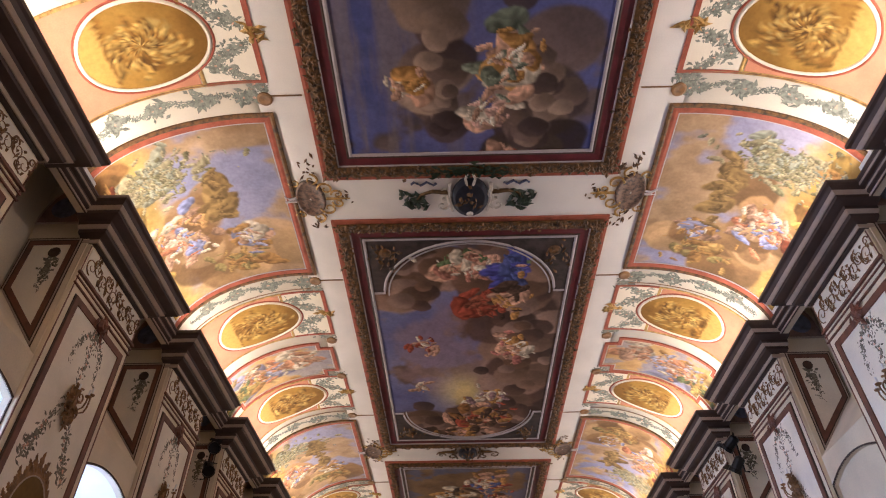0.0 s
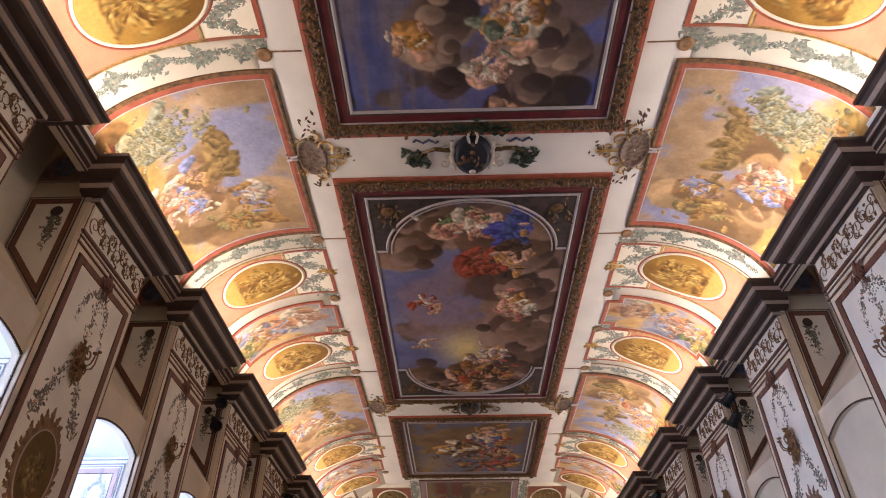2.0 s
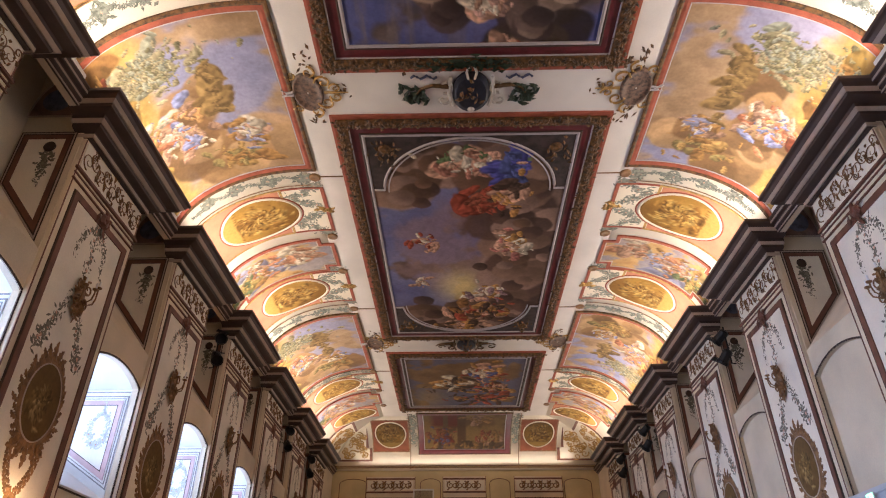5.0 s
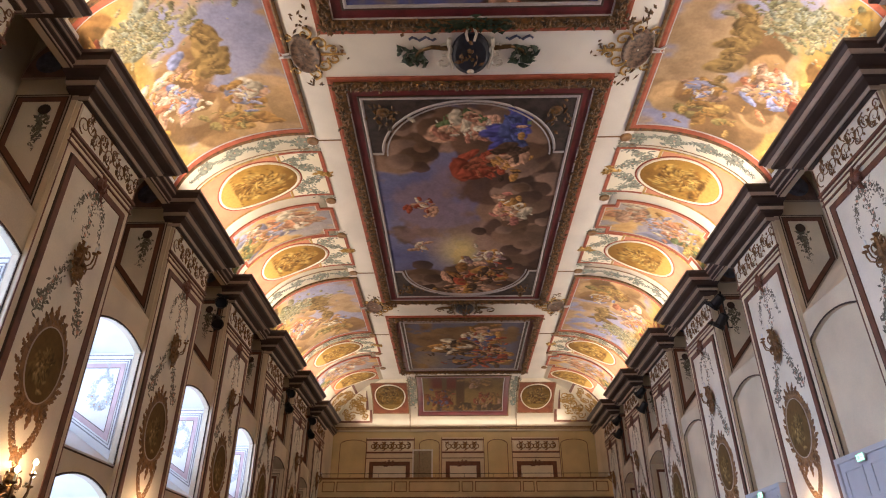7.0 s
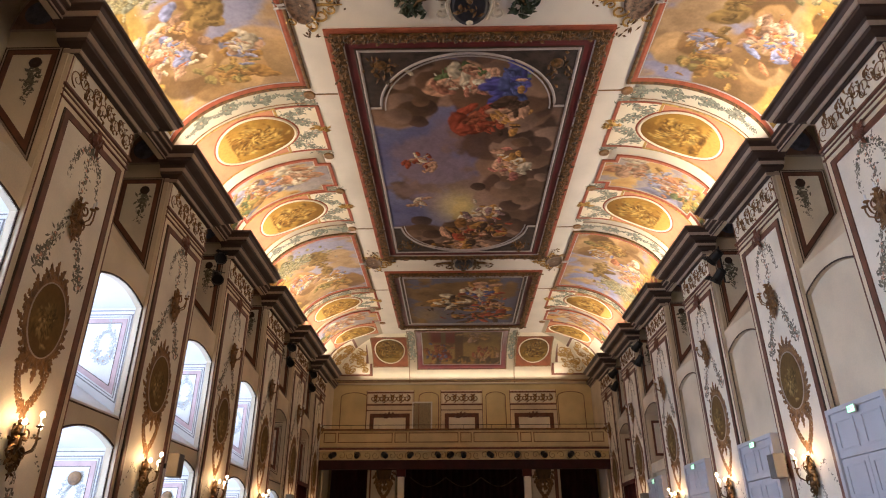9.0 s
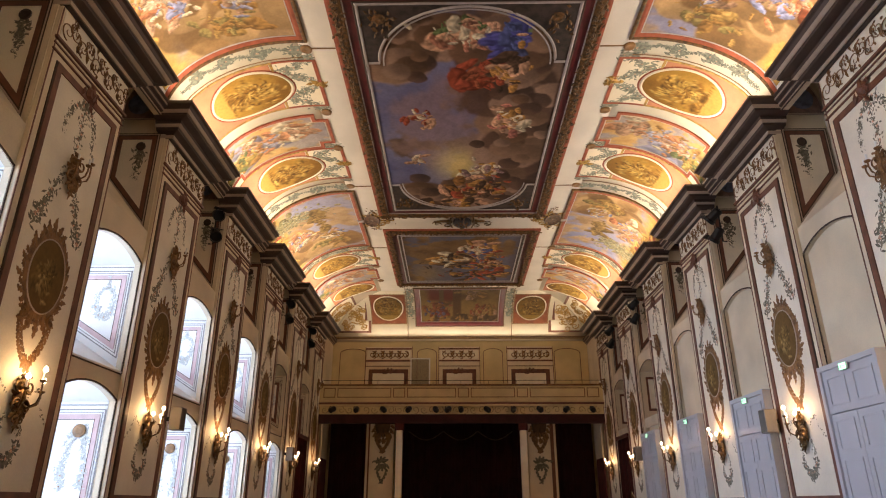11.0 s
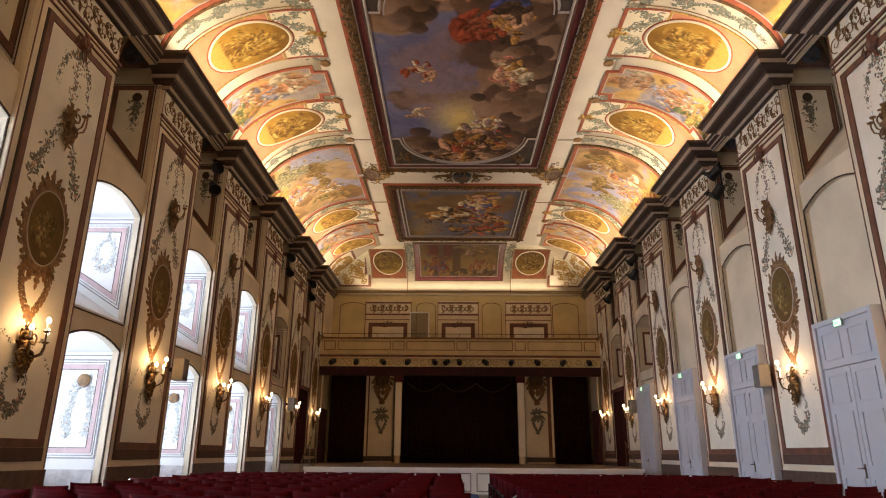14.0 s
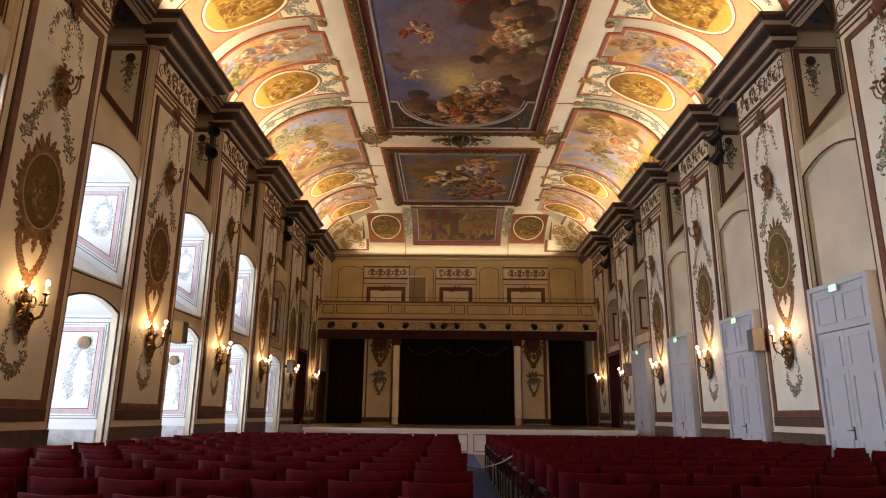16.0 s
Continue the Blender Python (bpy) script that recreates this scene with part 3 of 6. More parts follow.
def strokes(col, u, v, seed, groups):
    """Drapery-like strokes in clusters. groups: centre u, v, spread u, v, count, stroke size, palette."""
    rng = np.random.RandomState(seed)
    wu = u + 0.14 * (fbm(u * 3.5, v * 3.5, seed + 50, 3) - 0.5)
    wv = v + 0.14 * (fbm(u * 3.5 + 9, v * 3.5, seed + 60, 3) - 0.5)
    for cu, cv, su, sv, n, size, pal in groups:
        for i in range(int(n * 2.3)):
            a, b = cu + su * rng.randn() * 0.55, cv + sv * rng.randn() * 0.55
            # broad drapery first, then slim limbs and folds over it
            fine = 0.5 if i > n * 1.4 else 1.0
            r1 = fine * size * (0.38 + 0.85 * rng.rand() ** 1.4)
            r2 = r1 * (0.3 + 0.35 * rng.rand()) * (0.75 if fine < 1 else 1.0)
            th = rng.rand() * math.pi
            c = np.array(pal[rng.randint(len(pal))]) * (0.75 + 0.5 * rng.rand())
            idx = np.where((abs(wu - a) < r1 * 1.5) & (abs(wv - b) < r1 * 1.5))[0]
            if not len(idx):
                continue
            x, y = wu[idx] - a, wv[idx] - b
            p, q = (x * math.cos(th) + y * math.sin(th)) / r1, (-x * math.sin(th) + y * math.cos(th)) / r2
            k = 1 - smooth(p * p + q * q, 0.72, 1.08)
            shade = 0.46 + 0.64 * smooth(q + 0.3 * np.sin(p * 9 + th * 5), -0.9, 0.8)
            fold = 0.86 + 0.28 * smooth(np.sin(q * 7 + 3 * np.sin(p * 4 + th * 3) + th * 9), -0.6, 0.8)
            col[idx] = col[idx] * (1 - k[:, None]) + c[None, :] * (shade * fold)[:, None] * k[:, None]
    return col * (0.86 + 0.28 * fbm(u * 6, v * 6, seed + 80, 3))[:, None]


def puffs(col, u, v, seed, groups):
    """Banks of rounded cloud. groups: centre u, v, spread u, v, count, radius, palette; the far puffs are laid first."""
    rng = np.random.RandomState(seed)
    wu = u + 0.16 * (fbm(u * 2.2, v * 2.2, seed + 50, 3) - 0.5)
    wv = v + 0.16 * (fbm(u * 2.2 + 9, v * 2.2, seed + 60, 3) - 0.5)
    for cu, cv, su, sv, n, size, pal in groups:
        for i in range(n):
            a, b = cu + su * rng.randn() * 0.6, cv + sv * rng.randn() * 0.6
            r = size * (1.15 - 0.6 * i / n) * (0.7 + 0.6 * rng.rand())
            c = np.array(pal[rng.randint(len(pal))]) * (0.85 + 0.3 * rng.rand())
            idx = np.where((abs(wu - a) < r * 1.15) & (abs(wv - b) < r * 1.15))[0]
            if not len(idx):
                continue
            x, y = (wu[idx] - a) / r, (wv[idx] - b) / (r * 0.85)
            d = x * x + y * y
            k = 0.92 * (1 - smooth(d, 0.72, 1.08))
            lit = 0.62 + 0.62 * smooth(-0.75 * x + 0.65 * y + 0.35 * d, -0.7, 1.0)
            col[idx] = col[idx] * (1 - k[:, None]) + c[None, :] * lit[:, None] * k[:, None]
    return col


FLESH, REDS, OCH, BLU, IVO, GRN, UMB = (0.46, 0.29, 0.20), (0.33, 0.09, 0.05), (0.40, 0.23, 0.08), (0.10, 0.12, 0.26), (0.60, 0.52, 0.40), (0.13, 0.17, 0.08), (0.10, 0.06, 0.04)
WARMS = [FLESH, FLESH, REDS, OCH, IVO, BLU]


def sky_scene(u, v, seed, sky_a, sky_b, cloud_a, cloud_b, cover, sc=0.55):
    n1, n2 = fbm(u * sc, v * sc, seed, 4), fbm(u * sc * 1.9 + 4, v * sc * 1.9, seed + 11, 4)
    col = np.asarray(sky_a)[None, :] * (1 - n1[:, None]) + np.asarray(sky_b)[None, :] * n1[:, None]
    k = smooth(n2, cover, cover + 0.16)
    bill = fbm(u * sc * 3, v * sc * 3, seed + 23, 3)
    cl = np.asarray(cloud_a)[None, :] * (1 - bill[:, None]) + np.asarray(cloud_b)[None, :] * bill[:, None]
    return col * (1 - k[:, None]) + cl * k[:, None]


def paint_main(u, v):
    """The great oblong sky: u runs across (-2.6..2.6), v along (0..10.6)."""
    v = v * 0.925
    c = sky_scene(u, v, 3, (0.075, 0.085, 0.19), (0.22, 0.21, 0.31), (0.045, 0.03, 0.024), (0.30, 0.21, 0.16), 0.50)
    edge = fbm(u * 0.9, v * 0.9, 91, 4)
    c = lay(c, (0.27, 0.185, 0.19), 0.6 * smooth(fbm(u * 0.8 + 5, v * 0.5, 44, 4), 0.45, 0.7))
    rim = smooth(abs(u) / 2.6 + 0.5 * edge, 0.85, 1.25) * smooth(u + 0.6 * edge, -0.6, 1.2)
    c = lay(c, (0.085, 0.055, 0.045), np.maximum(rim, 0.85 * smooth(1.6 - v + 1.5 * edge, 0.5, 1.6) * smooth(abs(u + 0.9), 0.2, 1.4)))
    glow = np.exp(-(((u + 0.2) / 0.75) ** 2 + ((v - 6.9) / 0.95) ** 2))
    c = lay(c, (0.62, 0.50, 0.24), 0.85 * glow)
    c = lay(c, (0.13, 0.07, 0.045), 0.75 * smooth(v + 1.2 * edge, 8.3, 10.4))
    dark = [(0.14, 0.085, 0.055), (0.20, 0.13, 0.09), (0.10, 0.06, 0.045), (0.25, 0.17, 0.13)]
    c = puffs(c, u, v, 6, [(1.7, 4.4, 0.6, 2.4, 34, 0.95, dark), (1.2, 8.6, 0.9, 0.9, 22, 0.9, dark), (-1.7, 1.2, 0.6, 1.0, 16, 0.9, dark), (-1.7, 9.0, 0.6, 0.7, 14, 0.8, dark), (0.2, 1.0, 1.0, 0.7, 14, 0.8, dark), (0.1, 9.6, 1.2, 0.5, 14, 0.8, dark)])
    c = puffs(c, u, v, 8, [(1.5, 4.6, 0.6, 1.6, 22, 0.42, dark), (1.0, 8.4, 1.1, 0.8, 18, 0.42, dark), (-1.5, 1.6, 0.5, 0.8, 12, 0.5, dark), (-1.5, 8.8, 0.5, 0.6, 10, 0.45, dark)])
    return strokes(c, u, v, 5, [
        (0.0, 0.9, 0.8, 0.5, 34, 0.32, [FLESH, IVO, (0.4, 0.2, 0.14), FLESH, GRN]), (1.15, 1.0, 0.35, 0.8, 12, 0.5, [BLU, BLU, (0.1, 0.1, 0.3)]), (0.45, 2.4, 0.45, 0.5, 18, 0.48, [REDS, REDS, (0.30, 0.11, 0.06), (0.25, 0.09, 0.05)]),
        (1.2, 2.2, 0.5, 0.7, 16, 0.34, [FLESH, UMB, OCH]), (1.35, 4.5, 0.45, 0.7, 18, 0.28, [FLESH, (0.45, 0.2, 0.16), OCH, IVO]), (-1.25, 4.4, 0.4, 0.4, 12, 0.22, [FLESH, REDS, IVO]), (-1.5, 6.6, 0.2, 0.3, 8, 0.2, [FLESH, IVO]),
        (0.7, 7.3, 0.8, 0.6, 22, 0.28, [FLESH, IVO, OCH, (0.3, 0.2, 0.2)]), (0.5, 8.7, 1.0, 0.6, 34, 0.36, [OCH, REDS, FLESH, (0.30, 0.16, 0.06), UMB]), (0.0, 9.7, 0.8, 0.35, 18, 0.3, [OCH, FLESH, UMB])])


def paint_near(u, v):
    c = sky_scene(u, v, 31, (0.055, 0.07, 0.19), (0.15, 0.15, 0.27), (0.06, 0.045, 0.045), (0.21, 0.16, 0.14), 0.60, 0.5)
    veil = fbm(u * 2.6, v * 0.35, 77)
    c = lay(c, (0.20, 0.16, 0.15), 0.7 * smooth(veil, 0.42, 0.66) * smooth(-u, -0.6, 0.9))
    dark = [(0.14, 0.10, 0.08), (0.22, 0.16, 0.12), (0.08, 0.055, 0.05), (0.27, 0.20, 0.15)]
    c = puffs(c, u, v, 34, [(-0.6, 4.3, 0.2, 1.1, 12, 0.55, dark), (1.25, 4.8, 0.4, 1.2, 18, 0.62, dark), (1.2, 6.5, 0.5, 0.4, 8, 0.55, [(0.06, 0.04, 0.035), (0.1, 0.07, 0.05)])])
    c = puffs(c, u, v, 36, [(-0.55, 5.3, 0.2, 0.6, 12, 0.36, dark), (1.3, 5.2, 0.4, 1.0, 22, 0.38, dark), (0.1, 6.9, 0.8, 0.2, 12, 0.36, dark)])
    return strokes(c, u, v, 33, [
        (-1.2, 4.9, 0.3, 0.3, 10, 0.34, [IVO, OCH, FLESH]), (0.75, 4.4, 0.45, 0.7, 24, 0.36, [IVO, FLESH, OCH, (0.20, 0.22, 0.16)]), (0.35, 5.6, 0.4, 0.3, 14, 0.34, [IVO, (0.5, 0.33, 0.26), FLESH]), (0.75, 6.75, 0.35, 0.22, 16, 0.32, [REDS, REDS, FLESH])])


def paint_far(u, v):
    c = sky_scene(u, v, 61, (0.10, 0.10, 0.15), (0.16, 0.15, 0.19), (0.12, 0.075, 0.04), (0.26, 0.17, 0.09), 0.47)
    c = lay(c, (0.30, 0.20, 0.07), 0.6 * np.exp(-(((u + 1.7) / 0.8) ** 2 + ((v - 4.7) / 1.3) ** 2)))
    c = lay(c, (0.07, 0.05, 0.045), 0.7 * smooth(abs(u), 2.0, 2.8))
    return strokes(c, u, v, 63, [
        (0.8, 1.6, 0.8, 0.9, 40, 0.36, WARMS), (1.2, 3.4, 0.8, 0.9, 34, 0.36, [REDS, OCH, UMB, FLESH]), (-0.6, 3.2, 0.9, 0.9, 30, 0.4, [OCH, UMB, IVO, (0.2, 0.12, 0.06)]), (0.6, 4.9, 1.4, 0.6, 30, 0.4, [UMB, REDS, OCH])])


def paint_cove(seed):
    def f(u, v):
        r = np.random.RandomState(seed)
        side = r.choice([-1, 1])
        # v: 0 at the cornice, 1 at the ceiling
        c = sky_scene(u, v * 3.4, seed, (0.20, 0.23, 0.40), (0.38, 0.36, 0.46), (0.24, 0.15, 0.08), (0.60, 0.43, 0.27), 0.44, 0.55)
        land = smooth(0.42 - v + 0.35 * (fbm(u * 0.8, v * 2, seed + 5) - 0.5), -0.08, 0.12)
        g = fbm(u * 2.2, v * 6, seed + 9)
        ground = np.array((0.30, 0.22, 0.07))[None, :] * (1 - g[:, None]) + np.array((0.58, 0.38, 0.14))[None, :] * g[:, None]
        c = c * (1 - land[:, None]) + ground * land[:, None]
        leafy = [(0.24, 0.23, 0.13), (0.33, 0.29, 0.17), (0.40, 0.35, 0.22), (0.30, 0.31, 0.24)]
        brown = [(0.34, 0.21, 0.10), (0.48, 0.32, 0.17), (0.22, 0.13, 0.06)]
        c = puffs(c, u, v * 3.4, seed + 2, [(-side * 1.5, 2.3, 0.6, 0.8, 14, 0.6, brown), (-side * 0.6, 1.5, 0.8, 0.5, 14, 0.5, brown)])
        c = strokes(c, u, v * 3.4, seed + 2, [(side * 1.4, 1.2, 0.5, 0.8, 24, 0.3, leafy), (side * 0.2, 0.6, 1.5, 0.25, 16, 0.6, [(0.5, 0.33, 0.1), (0.36, 0.2, 0.07)])])
        return strokes(c, u, v * 3.4, seed + 1, [
            (side * 1.4, 1.5, 0.45, 0.9, 150, 0.10, leafy), (-side * 1.6, 2.4, 0.4, 0.5, 20, 0.24, [(0.42, 0.27, 0.1), OCH, (0.3, 0.24, 0.1)]),
            (-side * 0.3, 1.45, 0.5, 0.45, 46, 0.22, [FLESH, FLESH, (0.58, 0.24, 0.13), (0.55, 0.33, 0.14), IVO, (0.28, 0.31, 0.50)]), (-side * 0.9, 2.6, 0.35, 0.25, 22, 0.24, [FLESH, (0.33, 0.34, 0.50), IVO, OCH]),
            (side * 0.5, 2.35, 0.8, 0.08, 12, 0.34, [(0.3, 0.2, 0.08)]), (side * 0.3, 0.6, 1.3, 0.2, 16, 0.3, [(0.55, 0.4, 0.12), REDS, GRN, OCH])]) * 0.78
    return f


def paint_small(seed):
    def f(u, v):
        c = sky_scene(u * 1.6, v * 4, seed, (0.28, 0.27, 0.34), (0.48, 0.42, 0.36), (0.50, 0.30, 0.12), (0.64, 0.44, 0.2), 0.46, 0.8)
        c = strokes(c, u, v * 3.0, seed + 3, [(0.2, 1.2, 0.5, 0.6, 14, 0.5, [(0.42, 0.26, 0.1), (0.3, 0.3, 0.42), (0.5, 0.36, 0.16)])])
        return strokes(c, u, v * 3.0, seed + 1, [
            (0.0, 1.6, 0.5, 0.6, 44, 0.19, [FLESH, FLESH, (0.52, 0.24, 0.13), OCH, IVO, (0.33, 0.34, 0.44)]), (0.4, 0.8, 0.4, 0.4, 22, 0.26, [GRN, OCH, (0.4, 0.3, 0.1)]), (-0.3, 2.4, 0.4, 0.3, 14, 0.26, [(0.50, 0.25, 0.14), IVO, FLESH])]) * 0.72
    return f


def paint_oval(seed, dark=1.0):
    def f(u, v):
        n = fbm(u * 2.5, v * 2.5, seed, 3)
        c = np.array((0.23, 0.11, 0.015))[None, :] * (1 - n[:, None]) + np.array((0.44, 0.25, 0.045))[None, :] * n[:, None]
        # a dim ground, a pale ledge along the foot, and a reclining group over it
        c = lay(c, (0.17, 0.08, 0.012), 0.7 * smooth(u * 0.6 + v, 0.15, 0.9))
        pal = [(0.46, 0.27, 0.06), (0.33, 0.17, 0.03), (0.20, 0.095, 0.015), (0.52, 0.33, 0.09)]
        c = strokes(c, u, v, seed + 1, [(0.05, -0.1, 0.42, 0.5, 60, 0.20, pal), (-0.1, 0.2, 0.3, 0.45, 60, 0.12, pal), (0.25, 0.45, 0.25, 0.2, 24, 0.09, pal)])
        ledge = smooth(-v, 0.56, 0.60)
        c = lay(c, (0.50, 0.31, 0.075), 0.85 * ledge)
        c = lay(c, (0.16, 0.075, 0.012), 0.8 * smooth(-v, 0.53, 0.55) * (1 - smooth(-v, 0.57, 0.59)))
        return c * (0.92 * dark)
    return f


# ---------------- surfaces on which ornament is laid: (a along, q across, height off the plaster) ----------------
COVE_L = 4.02   # metres of cove for one unit of q


def on_cove(s):
    def f(a, q, off=0.0):
        if q <= 1:
            return cove_pt(q, s, a, off)
        return Vector((s * (CVX - (q - 1) * COVE_L), a, ZC - off))
    return f


def on_end(a, q, off=0.0):
    if q <= 1:
        p = cove_pt(q, 1, 0, off)
        return Vector((a, Y1 - 0.15 - (CVB - p.x), p.z))
    return Vector((a, CE - (q - 1) * COVE_L, ZC - off))


def on_ceiling(a, b, off=0.0):
    return Vector((a, b, ZC - off))


def sheet(surf, a0, a1, b0, b1, na, nb, off, back=0.0):
    """A slab that follows a surface: its face at off, its edges going back."""
    bm = bmesh.new()
    g = [[bm.verts.new(surf(a0 + (a1 - a0) * i / na, b0 + (b1 - b0) * j / nb, off)) for j in range(nb + 1)] for i in range(na + 1)]
    for i in range(na):
        for j in range(nb):
            bm.faces.new((g[i][j], g[i + 1][j], g[i + 1][j + 1], g[i][j + 1]))
    rim = [(i, 0) for i in range(na)] + [(na, j) for j in range(nb)] + [(i, nb) for i in range(na, 0, -1)] + [(0, j) for j in range(nb, 0, -1)]
    low = [bm.verts.new(surf(a0 + (a1 - a0) * i / na, b0 + (b1 - b0) * j / nb, back)) for i, j in rim]
    for k in range(len(rim)):
        i, j = rim[k]
        i2, j2 = rim[(k + 1) % len(rim)]
        bm.faces.new((g[i][j], low[k], low[(k + 1) % len(rim)], g[i2][j2]))
    return bm


def border(surf, a0, a1, b0, b1, wa, wb, off, na=4, nb=10):
    """A mitred rectangular border with a slightly domed face; wa, wb: its widths along a and b."""
    bm = bmesh.new()
    per = [(i / na, 0) for i in range(na)] + [(1, j / nb) for j in range(nb)] + [(1 - i / na, 1) for i in range(na)] + [(0, 1 - j / nb) for j in range(nb)]
    rows = []
    for k, h in ((0, 0.0), (0, off * 0.8), (0.5, off), (1, off * 0.8), (1, 0.0)):
        rows.append([bm.verts.new(surf(a0 + wa * k + (a1 - a0 - 2 * wa * k) * p, b0 + wb * k + (b1 - b0 - 2 * wb * k) * q, h)) for p, q in per])
    n = len(per)
    for r, t in zip(rows, rows[1:]):
        for i in range(n):
            bm.faces.new((r[i], r[(i + 1) % n], t[(i + 1) % n], t[i]))
    return bm


def ring(surf, ac, bc, ra, rb, wa, wb, off, n=48, lo=0.0):
    """An oval ring with a raised, rounded face."""
    bm = bmesh.new()
    rows = []
    for k, h in ((0, lo), (0.25, off * 0.85), (0.5, off), (0.75, off * 0.85), (1, lo)):
        rows.append([bm.verts.new(surf(ac + (ra + wa * k) * math.cos(i * math.tau / n), bc + (rb + wb * k) * math.sin(i * math.tau / n), h)) for i in range(n)])
    for a, b in zip(rows, rows[1:]):
        for i in range(n):
            bm.faces.new((a[i], a[(i + 1) % n], b[(i + 1) % n], b[i]))
    return bm


def coloured(name, verts, faces, col, mat, parent, label=""):
    me = bpy.data.meshes.new(name)
    me.from_pydata(verts, [], faces)
    at = me.color_attributes.new("pigment", "FLOAT_COLOR", "POINT")
    rgba = np.ones((len(verts), 4), dtype=np.float32)
    rgba[:, :3] = np.clip(col, 0.01, 0.85)
    at.data.foreach_set("color", rgba.ravel())
    me.materials.append(mat)
    me.shade_smooth()
    return part(name, me, mat, parent, label)


def canvas(surf, a0, a1, b0, b1, step_a, step_b, off, painter, parent, ac=None, label=""):
    """A painted field; the painter sees a from the field's middle and b from its start (metres), or b as it is when ac is given."""
    na, nb = max(2, int(abs(a1 - a0) / step_a)), max(2, int(abs(b1 - b0) / step_b))
    A, B = np.meshgrid(np.linspace(a0, a1, na + 1), np.linspace(b0, b1, nb + 1), indexing="ij")
    A, B = A.ravel(), B.ravel()
    verts = [tuple(surf(a, b, off)) for a, b in zip(A, B)]
    faces = [(i * (nb + 1) + j, (i + 1) * (nb + 1) + j, (i + 1) * (nb + 1) + j + 1, i * (nb + 1) + j + 1) for i in range(na) for j in range(nb)]
    col = np.clip(painter(A - (a0 + a1) / 2, B if ac is not None else B - b0), 0.004, 1)
    if ac is None:
        col = 0.2 * (col / 0.2) ** 1.22
    else:
        col = lay(0.2 * (col / 0.2) ** 1.15, (0.30, 0.19, 0.08), 0.08 * np.ones(len(A)))
    return coloured("painted_field", verts, faces, col, M_FRESCO, parent, label)


def oval_canvas(surf, ac, bc, ra, rb, mb, off, painter, parent, label=""):
    nr, n = 16, 56
    verts, faces, U, V = [tuple(surf(ac, bc, off))], [], [0.0], [0.0]
    for k in range(1, nr + 1):
        for i in range(n):
            c, s_ = math.cos(i * math.tau / n) * k / nr, math.sin(i * math.tau / n) * k / nr
            verts.append(tuple(surf(ac + ra * c, bc + rb * s_, off)))
            U.append(ra * c)
            V.append(rb * s_ * mb)
    for i in range(n):
        faces.append((0, 1 + i, 1 + (i + 1) % n))
    for k in range(nr - 1):
        for i in range(n):
            a, b = 1 + k * n + i, 1 + k * n + (i + 1) % n
            faces.append((a, a + n, b + n, b))
    return coloured("painted_field", verts, faces, painter(np.array(U), np.array(V)), M_FRESCO, parent, label)


M_ROSE = material("pale_blossom_paint", (0.72, 0.42, 0.28), 0.65, vary=0.45, scale=20)
rnd = random.Random(11)


def leaves(bm, surf, a, q, size, n, spread_a, spread_q, off=0.008, stretch=2.2):
    """A clump of small raised leaves about a point of a surface (q units are scaled by the caller)."""
    for _ in range(n):
        x, y = a + rnd.gauss(0, spread_a), q + rnd.gauss(0, spread_q)
        th = rnd.random() * math.tau
        l, w = size * rnd.uniform(0.7, 1.4), size * rnd.uniform(0.7, 1.3) / stretch
        k = spread_q / max(spread_a, 1e-6)
        tip, tail = (l * math.cos(th), l * math.sin(th) * k), (-l * math.cos(th), -l * math.sin(th) * k)
        lf, rt = (-w * math.sin(th), w * math.cos(th) * k), (w * math.sin(th), -w * math.cos(th) * k)
        p = [bm.verts.new(surf(x + d[0], y + d[1], 0.004)) for d in (tip, lf, tail, rt)]
        c = bm.verts.new(surf(x, y, off * rnd.uniform(0.8, 1.6)))
        for i in range(4):
            bm.faces.new((p[i], p[(i + 1) % 4], c))
    return bm


def acanthus(bm, surf, a, b, th, ln, wd, off=0.02, lobes=4):
    """One broad lobed leaf that grows from (a, b) in direction th, its midrib raised."""
    n = 4 * lobes
    ct, st = math.cos(th), math.sin(th)
    mid, lf, rt = [], [], []
    for i in range(n + 1):
        k = i / n
        bend = 0.12 * ln * math.sin(k * 2.4)
        w = wd * math.sin(math.pi * min(1.0, 0.12 + 0.88 * k)) ** 0.7 * (0.55 + 0.45 * abs(math.sin(k * lobes * math.pi)))
        if i == n:
            w = wd * 0.03
        l = ln * k
        mid.append(bm.verts.new(surf(a + l * ct - bend * st, b + l * st + bend * ct, off * (0.5 + math.sin(k * math.pi) * 0.6))))
        lf.append(bm.verts.new(surf(a + l * ct - (bend + w) * st, b + l * st + (bend + w) * ct, 0.005)))
        rt.append(bm.verts.new(surf(a + l * ct - (bend - w) * st, b + l * st + (bend - w) * ct, 0.005)))
    for i in range(n):
        bm.faces.new((mid[i], mid[i + 1], lf[i + 1], lf[i]))
        bm.faces.new((rt[i], rt[i + 1], mid[i + 1], mid[i]))
    return bm


def blossoms(bm, surf, a, q, r, kq, off=0.012):
    """A raised round blossom with five petals."""
    c = bm.verts.new(surf(a, q, off))
    n = 10
    ringv = [bm.verts.new(surf(a + r * (1 if i % 2 else 0.72) * math.cos(i * math.tau / n), q + kq * r * (1 if i % 2 else 0.72) * math.sin(i * math.tau / n), 0.005)) for i in range(n)]
    for i in range(n):
        bm.faces.new((ringv[i], ringv[(i + 1) % n], c))
    return bm


